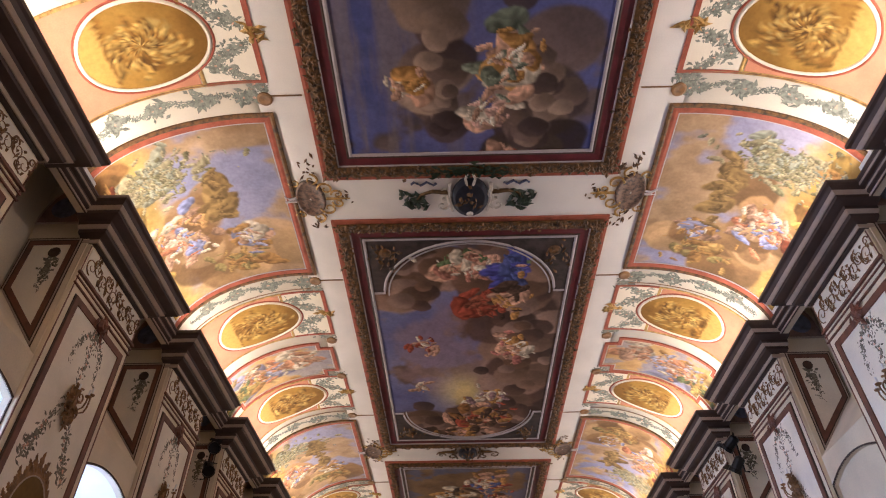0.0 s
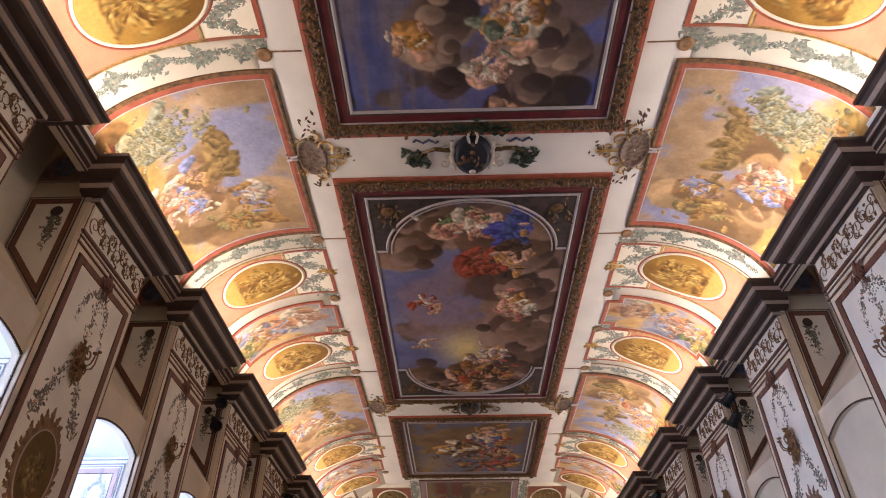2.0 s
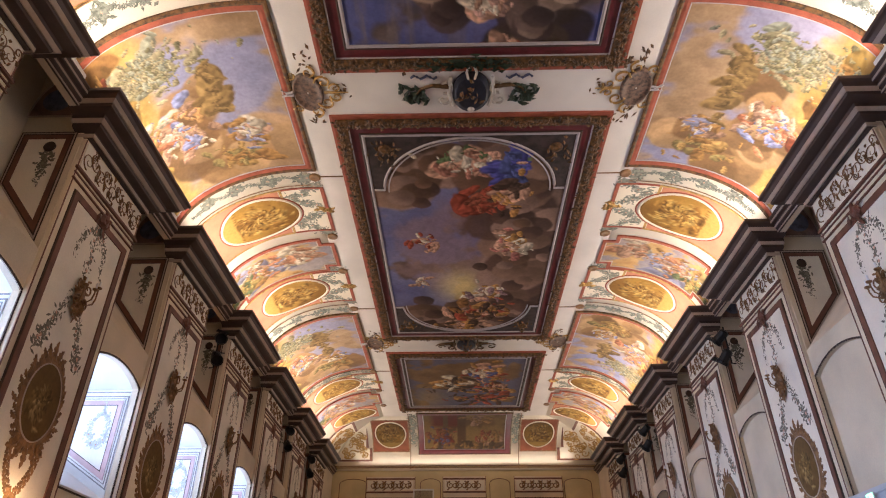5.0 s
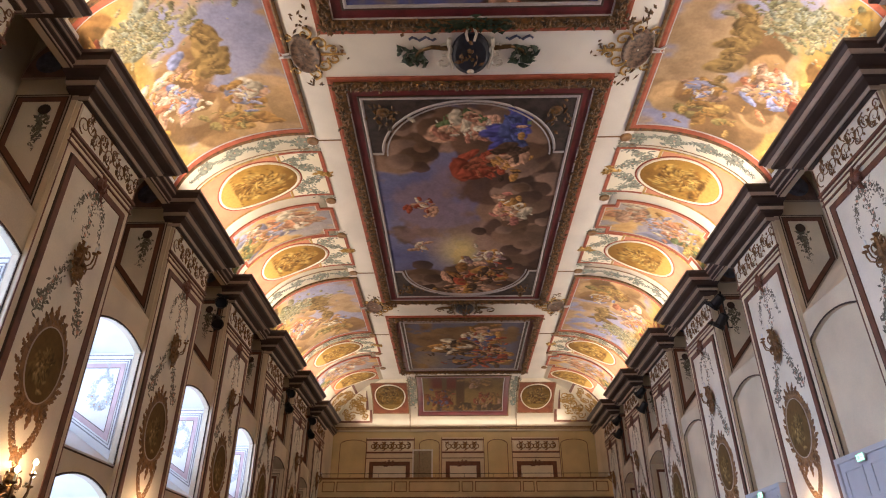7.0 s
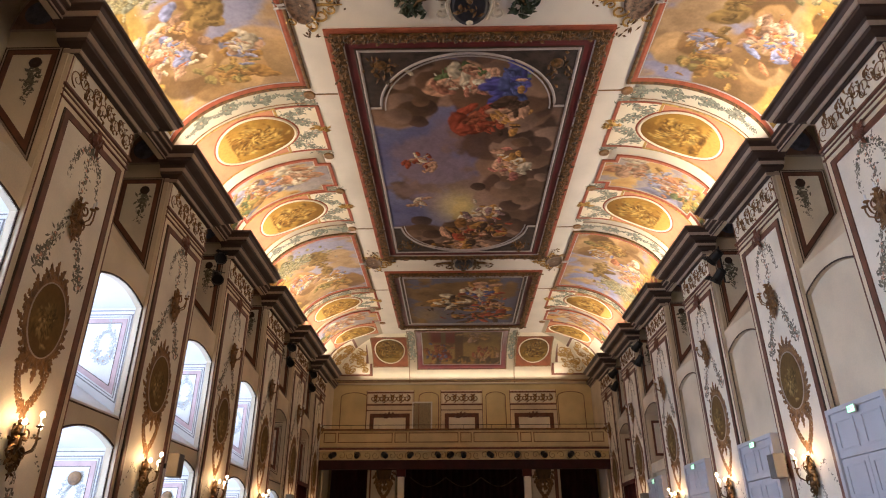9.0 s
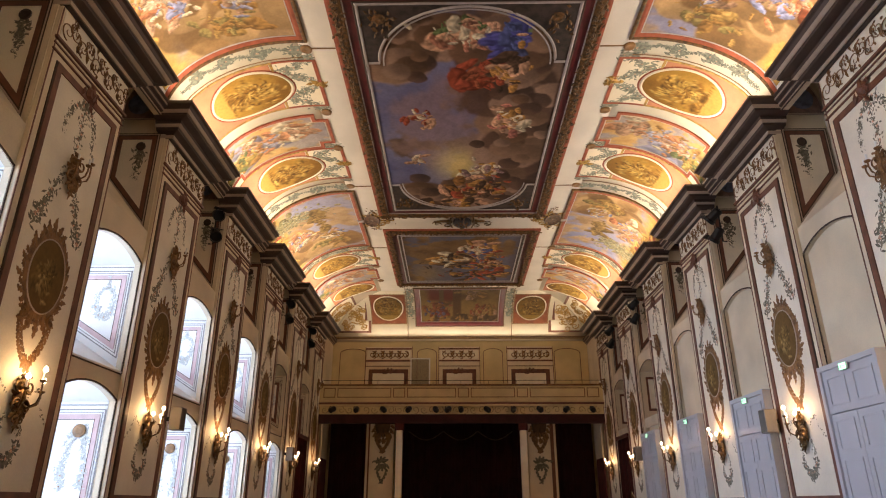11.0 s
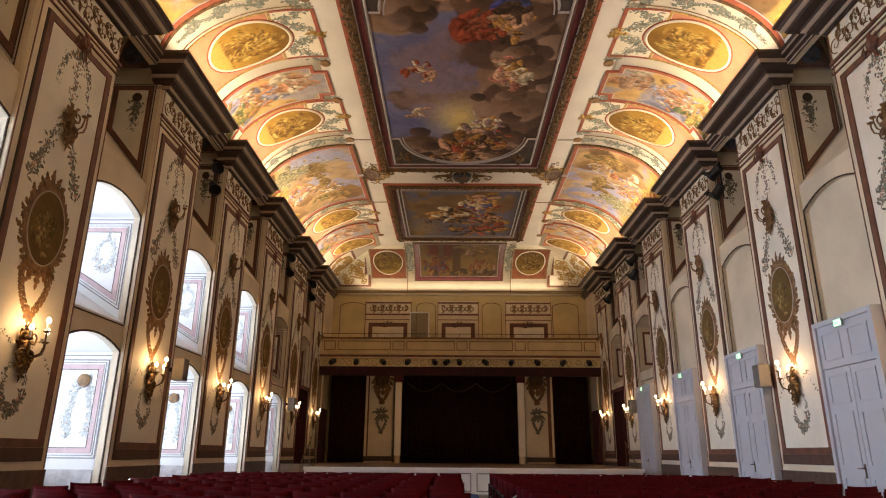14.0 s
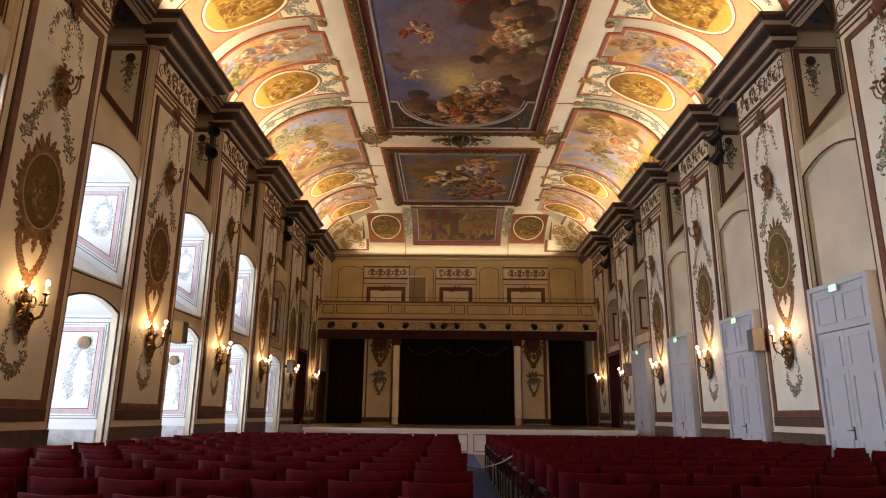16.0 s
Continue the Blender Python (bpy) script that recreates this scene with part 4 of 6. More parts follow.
def garland(parent_or_none, surf, pts, kq, size=0.05, per=7, label="painted garland of grey-green leaves and pale blossoms", bloom=True, group="garlands", pale=False, leaf=None, tight=1.3):
    """A garland along points of a surface, a thing of its own or a part of one."""
    bm = bmesh.new()
    for a, q, f in pts:
        leaves(bm, surf, a, q, size * f * 1.15, int(per * 1.9 * (0.6 + 0.6 * f)), size * tight * f, size * tight * f * kq)
    if parent_or_none is None:
        ob = tagged(part("garland", bm, M_LEAFC), label, "garland", group)
    else:
        ob = tagged(part("garland", bm, M_LEAFP if pale else (leaf or M_LEAF), parent_or_none, "grey-green leaf garland"), kind="stuff")
    if bloom:
        bm = bmesh.new()
        for i, (a, q, f) in enumerate(pts):
            if f > 0.85 and i % 2 == 0:
                blossoms(bm, surf, a + rnd.uniform(-1, 1) * size * 0.6, q + rnd.uniform(-1, 1) * size * 0.6 * kq, size * 0.8 * f, kq)
        if len(bm.verts):
            tagged(part("blossom", bm, M_ROSE, ob, "pale rose blossoms"), kind="stuff")
        else:
            bm.free()
    return ob


# ---------------- the ceiling's three framed paintings ----------------
def framed(name, label, hx, y0, y1, bands, painter, step, cx0, group="ceiling paintings"):
    """bands: (width, height off the ceiling, material, part name), from the outside in."""
    t = thing(name, pose(0, 0, 0), label, "ceiling painting", group)
    x, a, b = hx, y0, y1
    for w, off, mat, nm in bands:
        bm = border(on_ceiling, -x, x, a, b, w, w, off, 6, 6)
        part(nm, bm, mat, t)
        x, a, b = x - w, a + w, b - w
    canvas(on_ceiling, -x, x, a, b, step, step, 0.02, painter, t)
    return t, x, a, b


BANDS = [(0.13, 0.05, M_TERRA, "outer_border"), (0.25, 0.11, M_LAUREL, "laurel_moulding"), (0.03, 0.06, M_SILVER, "bead_line"), (0.20, 0.035, M_CRIM, "crimson_border"), (0.05, 0.05, M_DARKB, "dark_fillet"), (0.07, 0.06, M_SILVER, "silver_fillet")]
main, ix, iy0, iy1 = framed("ceiling_painting", "large oblong fresco of blue sky and brown clouds, crimson frame", 3.28, 10.86, 23.32, BANDS, paint_main, 0.027, 0)
near_p, nx, ny0, ny1 = framed("ceiling_painting", "dark blue cloudy ceiling fresco in a crimson and laurel frame", 3.24, 1.6, 9.58, BANDS, paint_near, 0.03, 0)
FBANDS = [(0.14, 0.05, M_TERRA, "outer_border"), (0.18, 0.11, M_LAUREL, "laurel_moulding"), (0.22, 0.035, M_CRIM, "crimson_border"), (0.05, 0.06, M_SILVER, "silver_fillet"), (0.10, 0.03, M_DARKB, "dark_fillet"), (0.05, 0.05, M_SILVER, "silver_fillet")]
far_p, fx, fy0, fy1 = framed("ceiling_painting", "brown and gold fresco with dull blue sky, crimson frame", 3.28, 24.54, 31.90, FBANDS, paint_far, 0.045, 0)

# laurel leaves that roughen the mouldings
for t, hx, y0, y1 in ((main, 3.28, 10.86, 23.32), (near_p, 3.24, 1.6, 9.58), (far_p, 3.28, 24.54, 31.90)):
    bm = bmesh.new()
    per = []
    k = 0.17
    m_ = 0.24
    while y0 + k < y1:
        per += [(-hx + m_, y0 + k), (hx - m_, y0 + k)]
        k += 0.17
    k = 0.17
    while -hx + k < hx:
        per += [(-hx + k, y0 + m_), (-hx + k, y1 - m_)]
        k += 0.17
    for a, b in per:
        leaves(bm, lambda p, q, o=0.0: on_ceiling(p, q, 0.105 + o), a, b, 0.072, 9, 0.065, 0.065, 0.03, 1.8)
    tagged(part("laurel_leaf_relief", bm, M_LAUREL, t, "dull gilt laurel leaves"), kind="stuff")

# spandrels that round off the ends of the main painting
M_SPAN = material("dark_spandrel_paint", (0.06, 0.04, 0.035), 0.5, vary=0.5, scale=5)
spx = ix - 0.02
for end, sgn in ((iy0 + 0.01, 1), (iy1 - 0.01, -1)):
    depth, n = 2.05, 24
    for side in (-1, 1):
        arc = []
        for i in range(n + 1):
            th = i / n * math.pi / 2
            arc.append((side * (spx - 0.28) * math.sin(th), end + sgn * depth * (1 - math.cos(th)) * 0.98 + sgn * 0.06))
        bm = bmesh.new()
        for (x1, yb), (x2, yc_) in zip(arc, arc[1:]):
            bm.faces.new([bm.verts.new(on_ceiling(x, y, 0.03)) for x, y in ((x1, end), (x2, end), (x2, yc_), (x1, yb))])
        bm.faces.new([bm.verts.new(on_ceiling(x, y, 0.03)) for x, y in ((arc[-1][0], end), (side * spx, end), (side * spx, arc[-1][1]), arc[-1])])
        bmesh.ops.remove_doubles(bm, verts=bm.verts, dist=0.001)
        sp = part("spandrel", bm, M_SPAN, main, "dark painted corner spandrel")
        part("arched_fillet", tube(bmesh.new(), [on_ceiling(-side * 0.04, arc[0][1], 0.035)] + [on_ceiling(x, y, 0.035) for x, y in arc] + [on_ceiling(side * spx, arc[-1][1], 0.035)], 0.036, 6), M_SILVER, sp, "silvery arched fillet")
        part("thin_fillet", tube(bmesh.new(), [on_ceiling(x * 0.955, y + sgn * 0.10, 0.03) for x, y in arc], 0.022, 5), M_SILVER, sp)
        cx_, cy_ = side * (spx - 0.42), end + sgn * 0.45
        part("rosette", lathe(bmesh.new(), [(0.17, ZC - 0.03), (0.15, ZC - 0.07), (0.08, ZC - 0.09), (0.0, ZC - 0.08)], 14, (cx_, cy_, 0)), M_LAUREL, sp, "dull gilt rosette")
        tagged(part("scrollwork", leaves(bmesh.new(), on_ceiling, cx_, cy_ + sgn * 0.15, 0.12, 26, 0.2, 0.28, 0.07), M_LAUREL, sp), kind="stuff")


# ---------------- cartouches between the paintings ----------------
def scroll(bm, surf, a, b, r, turns, start, sgn, w, off=0.035, kb=1.0, n=22):
    pts = []
    for i in range(n + 1):
        k = i / n
        th = start + sgn * turns * math.tau * k
        rr = r * (1 - 0.85 * k)
        pts.append(surf(a + rr * math.cos(th), b + kb * rr * math.sin(th), off))
    return tube(bm, pts, w, 5, taper=lambda t: 1.1 - 0.6 * t)


def ceiling_cartouche(yc, big):
    t = thing("cartouche", pose(0, 0, 0), "dark shield cartouche with white scrolls and laurel sprays on the ceiling", "cartouche", "ceiling cartouches")
    r = 0.42 if big else 0.36
    bm = lathe(bmesh.new(), [(r, ZC), (r, ZC - 0.07), (r * 0.8, ZC - 0.11), (0.0, ZC - 0.13)], 24)
    part("shield", bm, material("blackish_blue_shield", (0.02, 0.022, 0.035), 0.4, vary=0.4, scale=8), t, m=Matrix.Translation((0, yc, 0)) @ Matrix.Diagonal((1, 1.4, 1, 1)))
    bm = bmesh.new()
    leaves(bm, lambda a, b, o=0.0: on_ceiling(a, b, 0.11 + o), 0, yc, 0.08, 16, 0.13, 0.16, 0.05)
    tagged(part("emblem", bm, M_LAUREL, t, "dull gold emblem"), kind="stuff")
    bm = bmesh.new()
    for sd in (-1, 1):
        scroll(bm, on_ceiling, sd * 0.58, yc - 0.16, 0.2, 1.1, math.pi / 2, sd, 0.035, 0.06)
        scroll(bm, on_ceiling, sd * 0.62, yc + 0.22, 0.2, 1.1, -math.pi / 2, -sd, 0.035, 0.06)
        tube(bm, [on_ceiling(sd * 0.45, yc - 0.45, 0.06), on_ceiling(sd * 0.50, yc, 0.08), on_ceiling(sd * 0.40, yc + 0.42, 0.06)], 0.04, 6)
        tube(bm, [on_ceiling(sd * 0.07, yc - 0.42, 0.1), on_ceiling(sd * 0.11, yc - 0.62, 0.12), on_ceiling(sd * 0.05, yc - 0.78, 0.1)], 0.03, 6)
    lathe(bm, [(0.09, ZC), (0.09, ZC - 0.1), (0.04, ZC - 0.15), (0, ZC - 0.15)], 10, (0, yc + 0.47, 0))
    part("white_scrollwork", bm, material("ivory_scroll_paint", (0.60, 0.54, 0.46), 0.55, vary=0.2, scale=9) if big else M_BRONZE, t, "ivory scrolls" if big else "dark scrolls")
    for sd in (-1, 1):
        bm = bmesh.new()
        tube(bm, [on_ceiling(sd * 0.5, yc - 0.18, 0.06), on_ceiling(sd * 0.85, yc - 0.24, 0.09), on_ceiling(sd * 1.1, yc - 0.12, 0.06), on_ceiling(sd * 1.2, yc + 0.05, 0.04)], 0.05, 6, taper=lambda k: 1.2 - 0.8 * k)
        if not big:
            scroll(bm, on_ceiling, sd * 1.0, yc + 0.12, 0.16, 1.0, 0, sd, 0.025, 0.05)
        part("horn", bm, M_BRONZE, t, "dark bronze-coloured horn")
    if big:
        bm = bmesh.new()
        for sd in (-1, 1):
            leaves(bm, on_ceiling, sd * 1.2, yc + 0.12, 0.12, 40, 0.17, 0.13, 0.07)
        leaves(bm, lambda a, b, o=0.0: on_ceiling(a, b, 0.12 + o), 0, yc - 0.85, 0.12, 80, 0.42, 0.10, 0.07)
        tagged(part("laurel_spray", bm, material("dark_green_laurel", (0.03, 0.05, 0.025), 0.6, vary=0.4, scale=12), t, "dark green laurel sprays"), kind="stuff")
        bm = bmesh.new()
        for sd in (-1, 1):
            pts = [on_ceiling(sd * (0.75 + 0.07 * i), yc - 0.42 + 0.05 * math.sin(i * 1.6), 0.03) for i in range(9)]
            tube(bm, pts, 0.03, 5)
        part("ribbon", bm, material("slate_blue_ribbon", (0.10, 0.11, 0.19), 0.6, vary=0.3, scale=9), t, "slate blue ribbon")
    return t


ceiling_cartouche(10.17, True)
ceiling_cartouche(23.82, False)


def side_medallion(s, yc):
    t = thing("medallion", pose(0, 0, 0), "grey oval relief medallion in gilded scrollwork on the ceiling edge", "medallion", "ceiling medallions")
    xc = s * 3.62
    bm = bmesh.new()
    n = 28
    rows = [[bm.verts.new(on_ceiling(xc + 0.34 * k * math.cos(i * math.tau / n), yc + 0.56 * k * math.sin(i * math.tau / n), o)) for i in range(n)] for k, o in ((1.0, 0.0), (0.97, 0.05), (0.85, 0.06), (0.8, 0.03), (0.4, 0.05), (0.05, 0.045))]
    for a, b in zip(rows, rows[1:]):
        for i in range(n):
            bm.faces.new((a[i], a[(i + 1) % n], b[(i + 1) % n], b[i]))
    part("oval_relief", bm, material("grisaille_relief_paint", (0.19, 0.11, 0.07), 0.55, vary=0.55, scale=11), t, smooth=True)
    bm = bmesh.new()
    for e in (-1, 1):
        scroll(bm, on_ceiling, xc - s * 0.38, yc + e * 0.30, 0.19, 1.2, 0 if s > 0 else math.pi, e * s, 0.03)
        scroll(bm, on_ceiling, xc - s * 0.10, yc + e * 0.58, 0.17, 1.2, math.pi / 2 * e, e * s, 0.028)
        scroll(bm, on_ceiling, xc + s * 0.28, yc + e * 0.50, 0.13, 1.1, math.pi, -e * s, 0.024)
        scroll(bm, on_ceiling, xc - s * 0.62, yc + e * 0.13, 0.14, 1.2, math.pi, e * s, 0.026)
    tube(bm, [on_ceiling(xc - s * 0.36, yc, 0.03), on_ceiling(xc - s * 0.9, yc, 0.03)], 0.035, 6, taper=lambda k: 1.1 - 0.7 * k)
    tagged(part("gilded_scroll", bm, M_GILT, t, "gilded scrolls"), kind="stuff")
    bm = bmesh.new()
    for e in (-1, 1):
        leaves(bm, on_ceiling, xc - s * 0.05, yc + e * 0.85, 0.06, 12, 0.10, 0.14, 0.02)
        leaves(bm, on_ceiling, xc - s * 0.75, yc + e * 0.05, 0.06, 8, 0.10, 0.1, 0.02)
    tagged(part("leaf_spray", bm, M_LAUREL, t), kind="stuff")
    bm = bmesh.new()
    for e in (-1, 1):
        tube(bm, [on_ceiling(xc + s * 0.32, yc + e * 0.05, 0.05), on_ceiling(xc + s * 0.46, yc + e * 0.03, 0.07), on_ceiling(xc + s * 0.58, yc + e * 0.09, 0.04)], 0.03, 6)
    part("clasp", bm, M_SILVER, t, "pale clasp")
    return t


for yc in (10.14, 23.6):
    for s in (-1, 1):
        side_medallion(s, yc)

# ---------------- the coves: large frescoes, ovals, small shaped frescoes, garlands ----------------
KQ = 1 / COVE_L
seed = 100
for s in (-1, 1):
    S = on_cove(s)
    for yc, half in ((10.30, 2.30), (23.66, 2.44)):
        seed += 7
        t = thing("cove_fresco", pose(0, 0, 0), "large pale landscape fresco in a terracotta frame on the cove" if (seed % 2) else "large sunlit sky fresco in a terracotta frame on the cove", "fresco", "large cove frescoes")
        canvas(S, yc - half, yc + half, 0.10, 1.0, 0.027, 0.007, 0.012, paint_cove(seed), t, ac=0)
        part("white_bead", border(S, yc - half - 0.03, yc + half + 0.03, 0.09, 1.0075, 0.03, 0.0075, 0.03, 8, 24), M_SILVER, t)
        part("terracotta_border", border(S, yc - half - 0.16, yc + half + 0.16, 0.06, 1.04, 0.13, 0.0325, 0.045, 8, 24), M_TERRA, t)
        part("gilt_border", border(S, yc - half - 0.25, yc + half + 0.25, 0.04, 1.062, 0.09, 0.022, 0.06, 8, 24), M_LAUREL, t)
    for yc in (6.02, 14.58, 18.98, 27.85, 31.98):
        seed += 7
        lo = yc > 31
        t = thing("oval_fresco", pose(0, 0, 0), "golden monochrome oval fresco, white rim, on a salmon cove field", "fresco", "golden oval frescoes")
        ra, rq = (0.80, 0.255) if not lo else (0.72, 0.245)
        qc = 0.625 if not lo else 0.68
        oval_canvas(S, yc, qc, ra, rq, COVE_L, 0.022, paint_oval(seed), t)
        part("white_rim", ring(S, yc, qc, ra, rq, 0.07, 0.018, 0.05), M_VAULT, t, smooth=True)
        part("terracotta_rim", ring(S, yc, qc, ra + 0.07, rq + 0.018, 0.05, 0.012, 0.03), M_TERRA, t, smooth=True)
        part("salmon_field", sheet(S, yc - 0.97 if not lo else yc - 0.82, yc + 0.97 if not lo else yc + 0.82, 0.40 if lo else 0.02, 0.80 if not lo else 0.955, 2, 20, 0.006), M_SALM, t)
        if lo:
            continue
        part("gilt_band", border(S, yc - 1.03, yc + 1.03, 0.0, 0.82, 0.06, 0.015, 0.02, 2, 20), M_GILT, t)
        part("ivory_panel", sheet(S, yc - 0.97, yc + 0.97, 0.82, 1.05, 2, 8, 0.005), M_VAULT, t)
        b2 = bmesh.new()
        for y0_, y1_, q0, q1 in ((yc - 1.03, yc + 1.03, 1.05, 1.075), (yc - 1.03, yc - 0.97, 0.82, 1.05), (yc + 0.97, yc + 1.03, 0.82, 1.05)):
            tmp = bpy.data.meshes.new("tmp")
            q = sheet(S, y0_, y1_, q0, q1, 2, 8, 0.02)
            q.to_mesh(tmp)
            q.free()
            b2.from_mesh(tmp)
            bpy.data.meshes.remove(tmp)
        part("terracotta_band", b2, M_TERRA, t)
        b2 = bmesh.new()
        leaves(b2, S, yc, 1.06, 0.10, 18, 0.07, 0.07 * KQ * 1.4, 0.05)
        tagged(part("gilt_shell", b2, M_GILT, t, "gilded shell ornament"), kind="stuff")
        for sg in (-1, 1):
            pts = []
            for i in range(21):
                k = i / 20
                pts.append((yc + sg * (0.12 + 1.02 * k), 1.045 - 0.17 * math.sin(k * math.pi) * (1 if k < 0.6 else 0.7), 0.75 + 0.9 * abs(math.sin(k * 8.5)) ** 2))
            garland(t, S, pts, KQ, 0.038, 10, leaf=M_LEAFC)
    for yc in (16.95, 30.1):
        seed += 7
        t = thing("small_fresco", pose(0, 0, 0), "small stepped fresco of warm drapery in a terracotta frame", "fresco", "small cove frescoes")
        canvas(S, yc - 0.80, yc + 0.80, 0.30, 0.92, 0.035, 0.01, 0.016, paint_small(seed), t, ac=0)
        canvas(S, yc - 0.52, yc + 0.52, 0.92, 1.0, 0.035, 0.01, 0.016, paint_small(seed), t, ac=0)
        canvas(S, yc - 0.55, yc + 0.55, 0.12, 0.30, 0.035, 0.02, 0.016, paint_small(seed), t, ac=0)
        for w0, o, mt, nm in ((0.0, 0.045, M_TERRA, "terracotta_border"), (0.09, 0.03, M_CORNL, "pale_border")):
            k = w0 * KQ
            b2 = bmesh.new()
            wq = 0.09 * KQ if w0 == 0 else 0.035 * KQ
            wa = 0.09 if w0 == 0 else 0.035
            A1, A2, A3 = 0.93 - w0, 0.65 - w0, 0.68 - w0
            Q0, Q1, Q2, Q3 = 0.10 + k, 0.27 + k, 0.95 - k, 1.035 - k
            for r in ((yc - A1, yc - A1 + wa, Q1, Q2), (yc + A1 - wa, yc + A1, Q1, Q2), (yc - A1 + wa, yc - A2 + wa, Q2 - wq, Q2), (yc + A2 - wa, yc + A1 - wa, Q2 - wq, Q2), (yc - A2, yc - A2 + wa, Q2, Q3), (yc + A2 - wa, yc + A2, Q2, Q3), (yc - A2 + wa, yc + A2 - wa, Q3 - wq, Q3),
                      (yc - A1 + wa, yc - A3 + wa, Q1, Q1 + wq), (yc + A3 - wa, yc + A1 - wa, Q1, Q1 + wq), (yc - A3, yc - A3 + wa, Q0, Q1), (yc + A3 - wa, yc + A3, Q0, Q1)):
                tmp = bpy.data.meshes.new("tmp")
                q = sheet(S, *r, 2, 14, o)
                q.to_mesh(tmp)
                q.free()
                b2.from_mesh(tmp)
                bpy.data.meshes.remove(tmp)
            part(nm, b2, mt, t)
    # roundels and garlands that follow the ribs
    for yr in (7.42, 13.13, 15.92, 17.95, 20.62, 26.62, 29.0, 31.1):
        b2 = bmesh.new()
        c = S(yr, 1.04, 0)
        lathe(b2, [(0.15, ZC), (0.15, ZC - 0.035), (0.11, ZC - 0.05), (0.0, ZC - 0.03)], 18, (c.x, c.y, 0))
        tagged(part("roundel", b2, M_OCHRE), "small ochre roundel at the edge of the ceiling", "ornament", "ceiling roundels")
    for yr in (7.34, 13.13, 20.62, 26.62):
        sgn = 1 if yr in (13.13, 26.62) else -1
        garland(None, S, [(yr + 0.05 * math.sin(i * 0.5), 1.02 - 0.78 * i / 44, 0.62 + 1.15 * max(0.0, math.sin(i * 0.57)) ** 3) for i in range(45)], KQ, 0.042, 9)
        b2 = bmesh.new()
        tube(b2, [Vector((s * x, yr - 0.02 * sgn, ZC - 0.01)) for x in (3.3, 3.6, 3.9, 4.15)], 0.018, 5)
        for i in range(12):
            a, b = S(yr + sgn * 0.32, 1.0 - 0.85 * i / 12, 0.012), S(yr + sgn * 0.32, 1.0 - 0.85 * (i + 1) / 12, 0.012)
            tube(b2, [a, b], 0.016, 4)
        tagged(part("rib_line", b2, M_OCHRE), "thin ochre line moulding across cove and ceiling", "moulding", "rib lines")

# the end cove
t = thing("end_fresco", pose(0, 0, 0), "dark architectural fresco in a brown frame on the end cove", "fresco")


def paint_end(u, v):
    c = sky_scene(u, v * 3.4, 201, (0.24, 0.15, 0.05), (0.42, 0.28, 0.10), (0.12, 0.06, 0.025), (0.26, 0.15, 0.06), 0.5)
    c = lay(c, (0.20, 0.02, 0.015), smooth(u, -2.0, -1.5) * smooth(-u, -0.1, 0.2) * smooth(v, 0.68, 0.78))
    c = lay(c, (0.13, 0.06, 0.025), smooth(-abs(u + 0.15), -0.28, -0.18))
    c = lay(c, (0.16, 0.09, 0.04), smooth(-abs(u + 1.0), -0.16, -0.1))
    return strokes(c, u, v * 3.4, 203, [(-1.2, 1.75, 0.5, 0.55, 44, 0.28, [REDS, (0.25, 0.03, 0.02), (0.12, 0.12, 0.24), (0.35, 0.14, 0.05)]), (1.2, 1.65, 0.6, 0.4, 46, 0.24, [REDS, (0.45, 0.3, 0.14), FLESH, OCH]), (0.7, 3.0, 0.6, 0.3, 18, 0.24, [OCH, FLESH]), (0.3, 1.3, 1.5, 0.2, 24, 0.3, [UMB, OCH])]) * 0.44


canvas(on_end, -2.15, 2.15, 0.34, 1.06, 0.04, 0.012, 0.012, paint_end, t, ac=0)
part("silver_fillet", border(on_end, -2.19, 2.19, 0.33, 1.07, 0.04, 0.01, 0.03, 6, 16), M_SILVER, t)
part("brown_border", border(on_end, -2.44, 2.44, 0.27, 1.115, 0.25, 0.06, 0.05, 6, 16), M_CRIM, t)
part("gilt_edge", border(on_end, -2.50, 2.50, 0.255, 1.13, 0.06, 0.015, 0.06, 6, 16), M_LAUREL, t)


def mitre(q):
    return cove_pt(q, 1, 0).x - 0.10


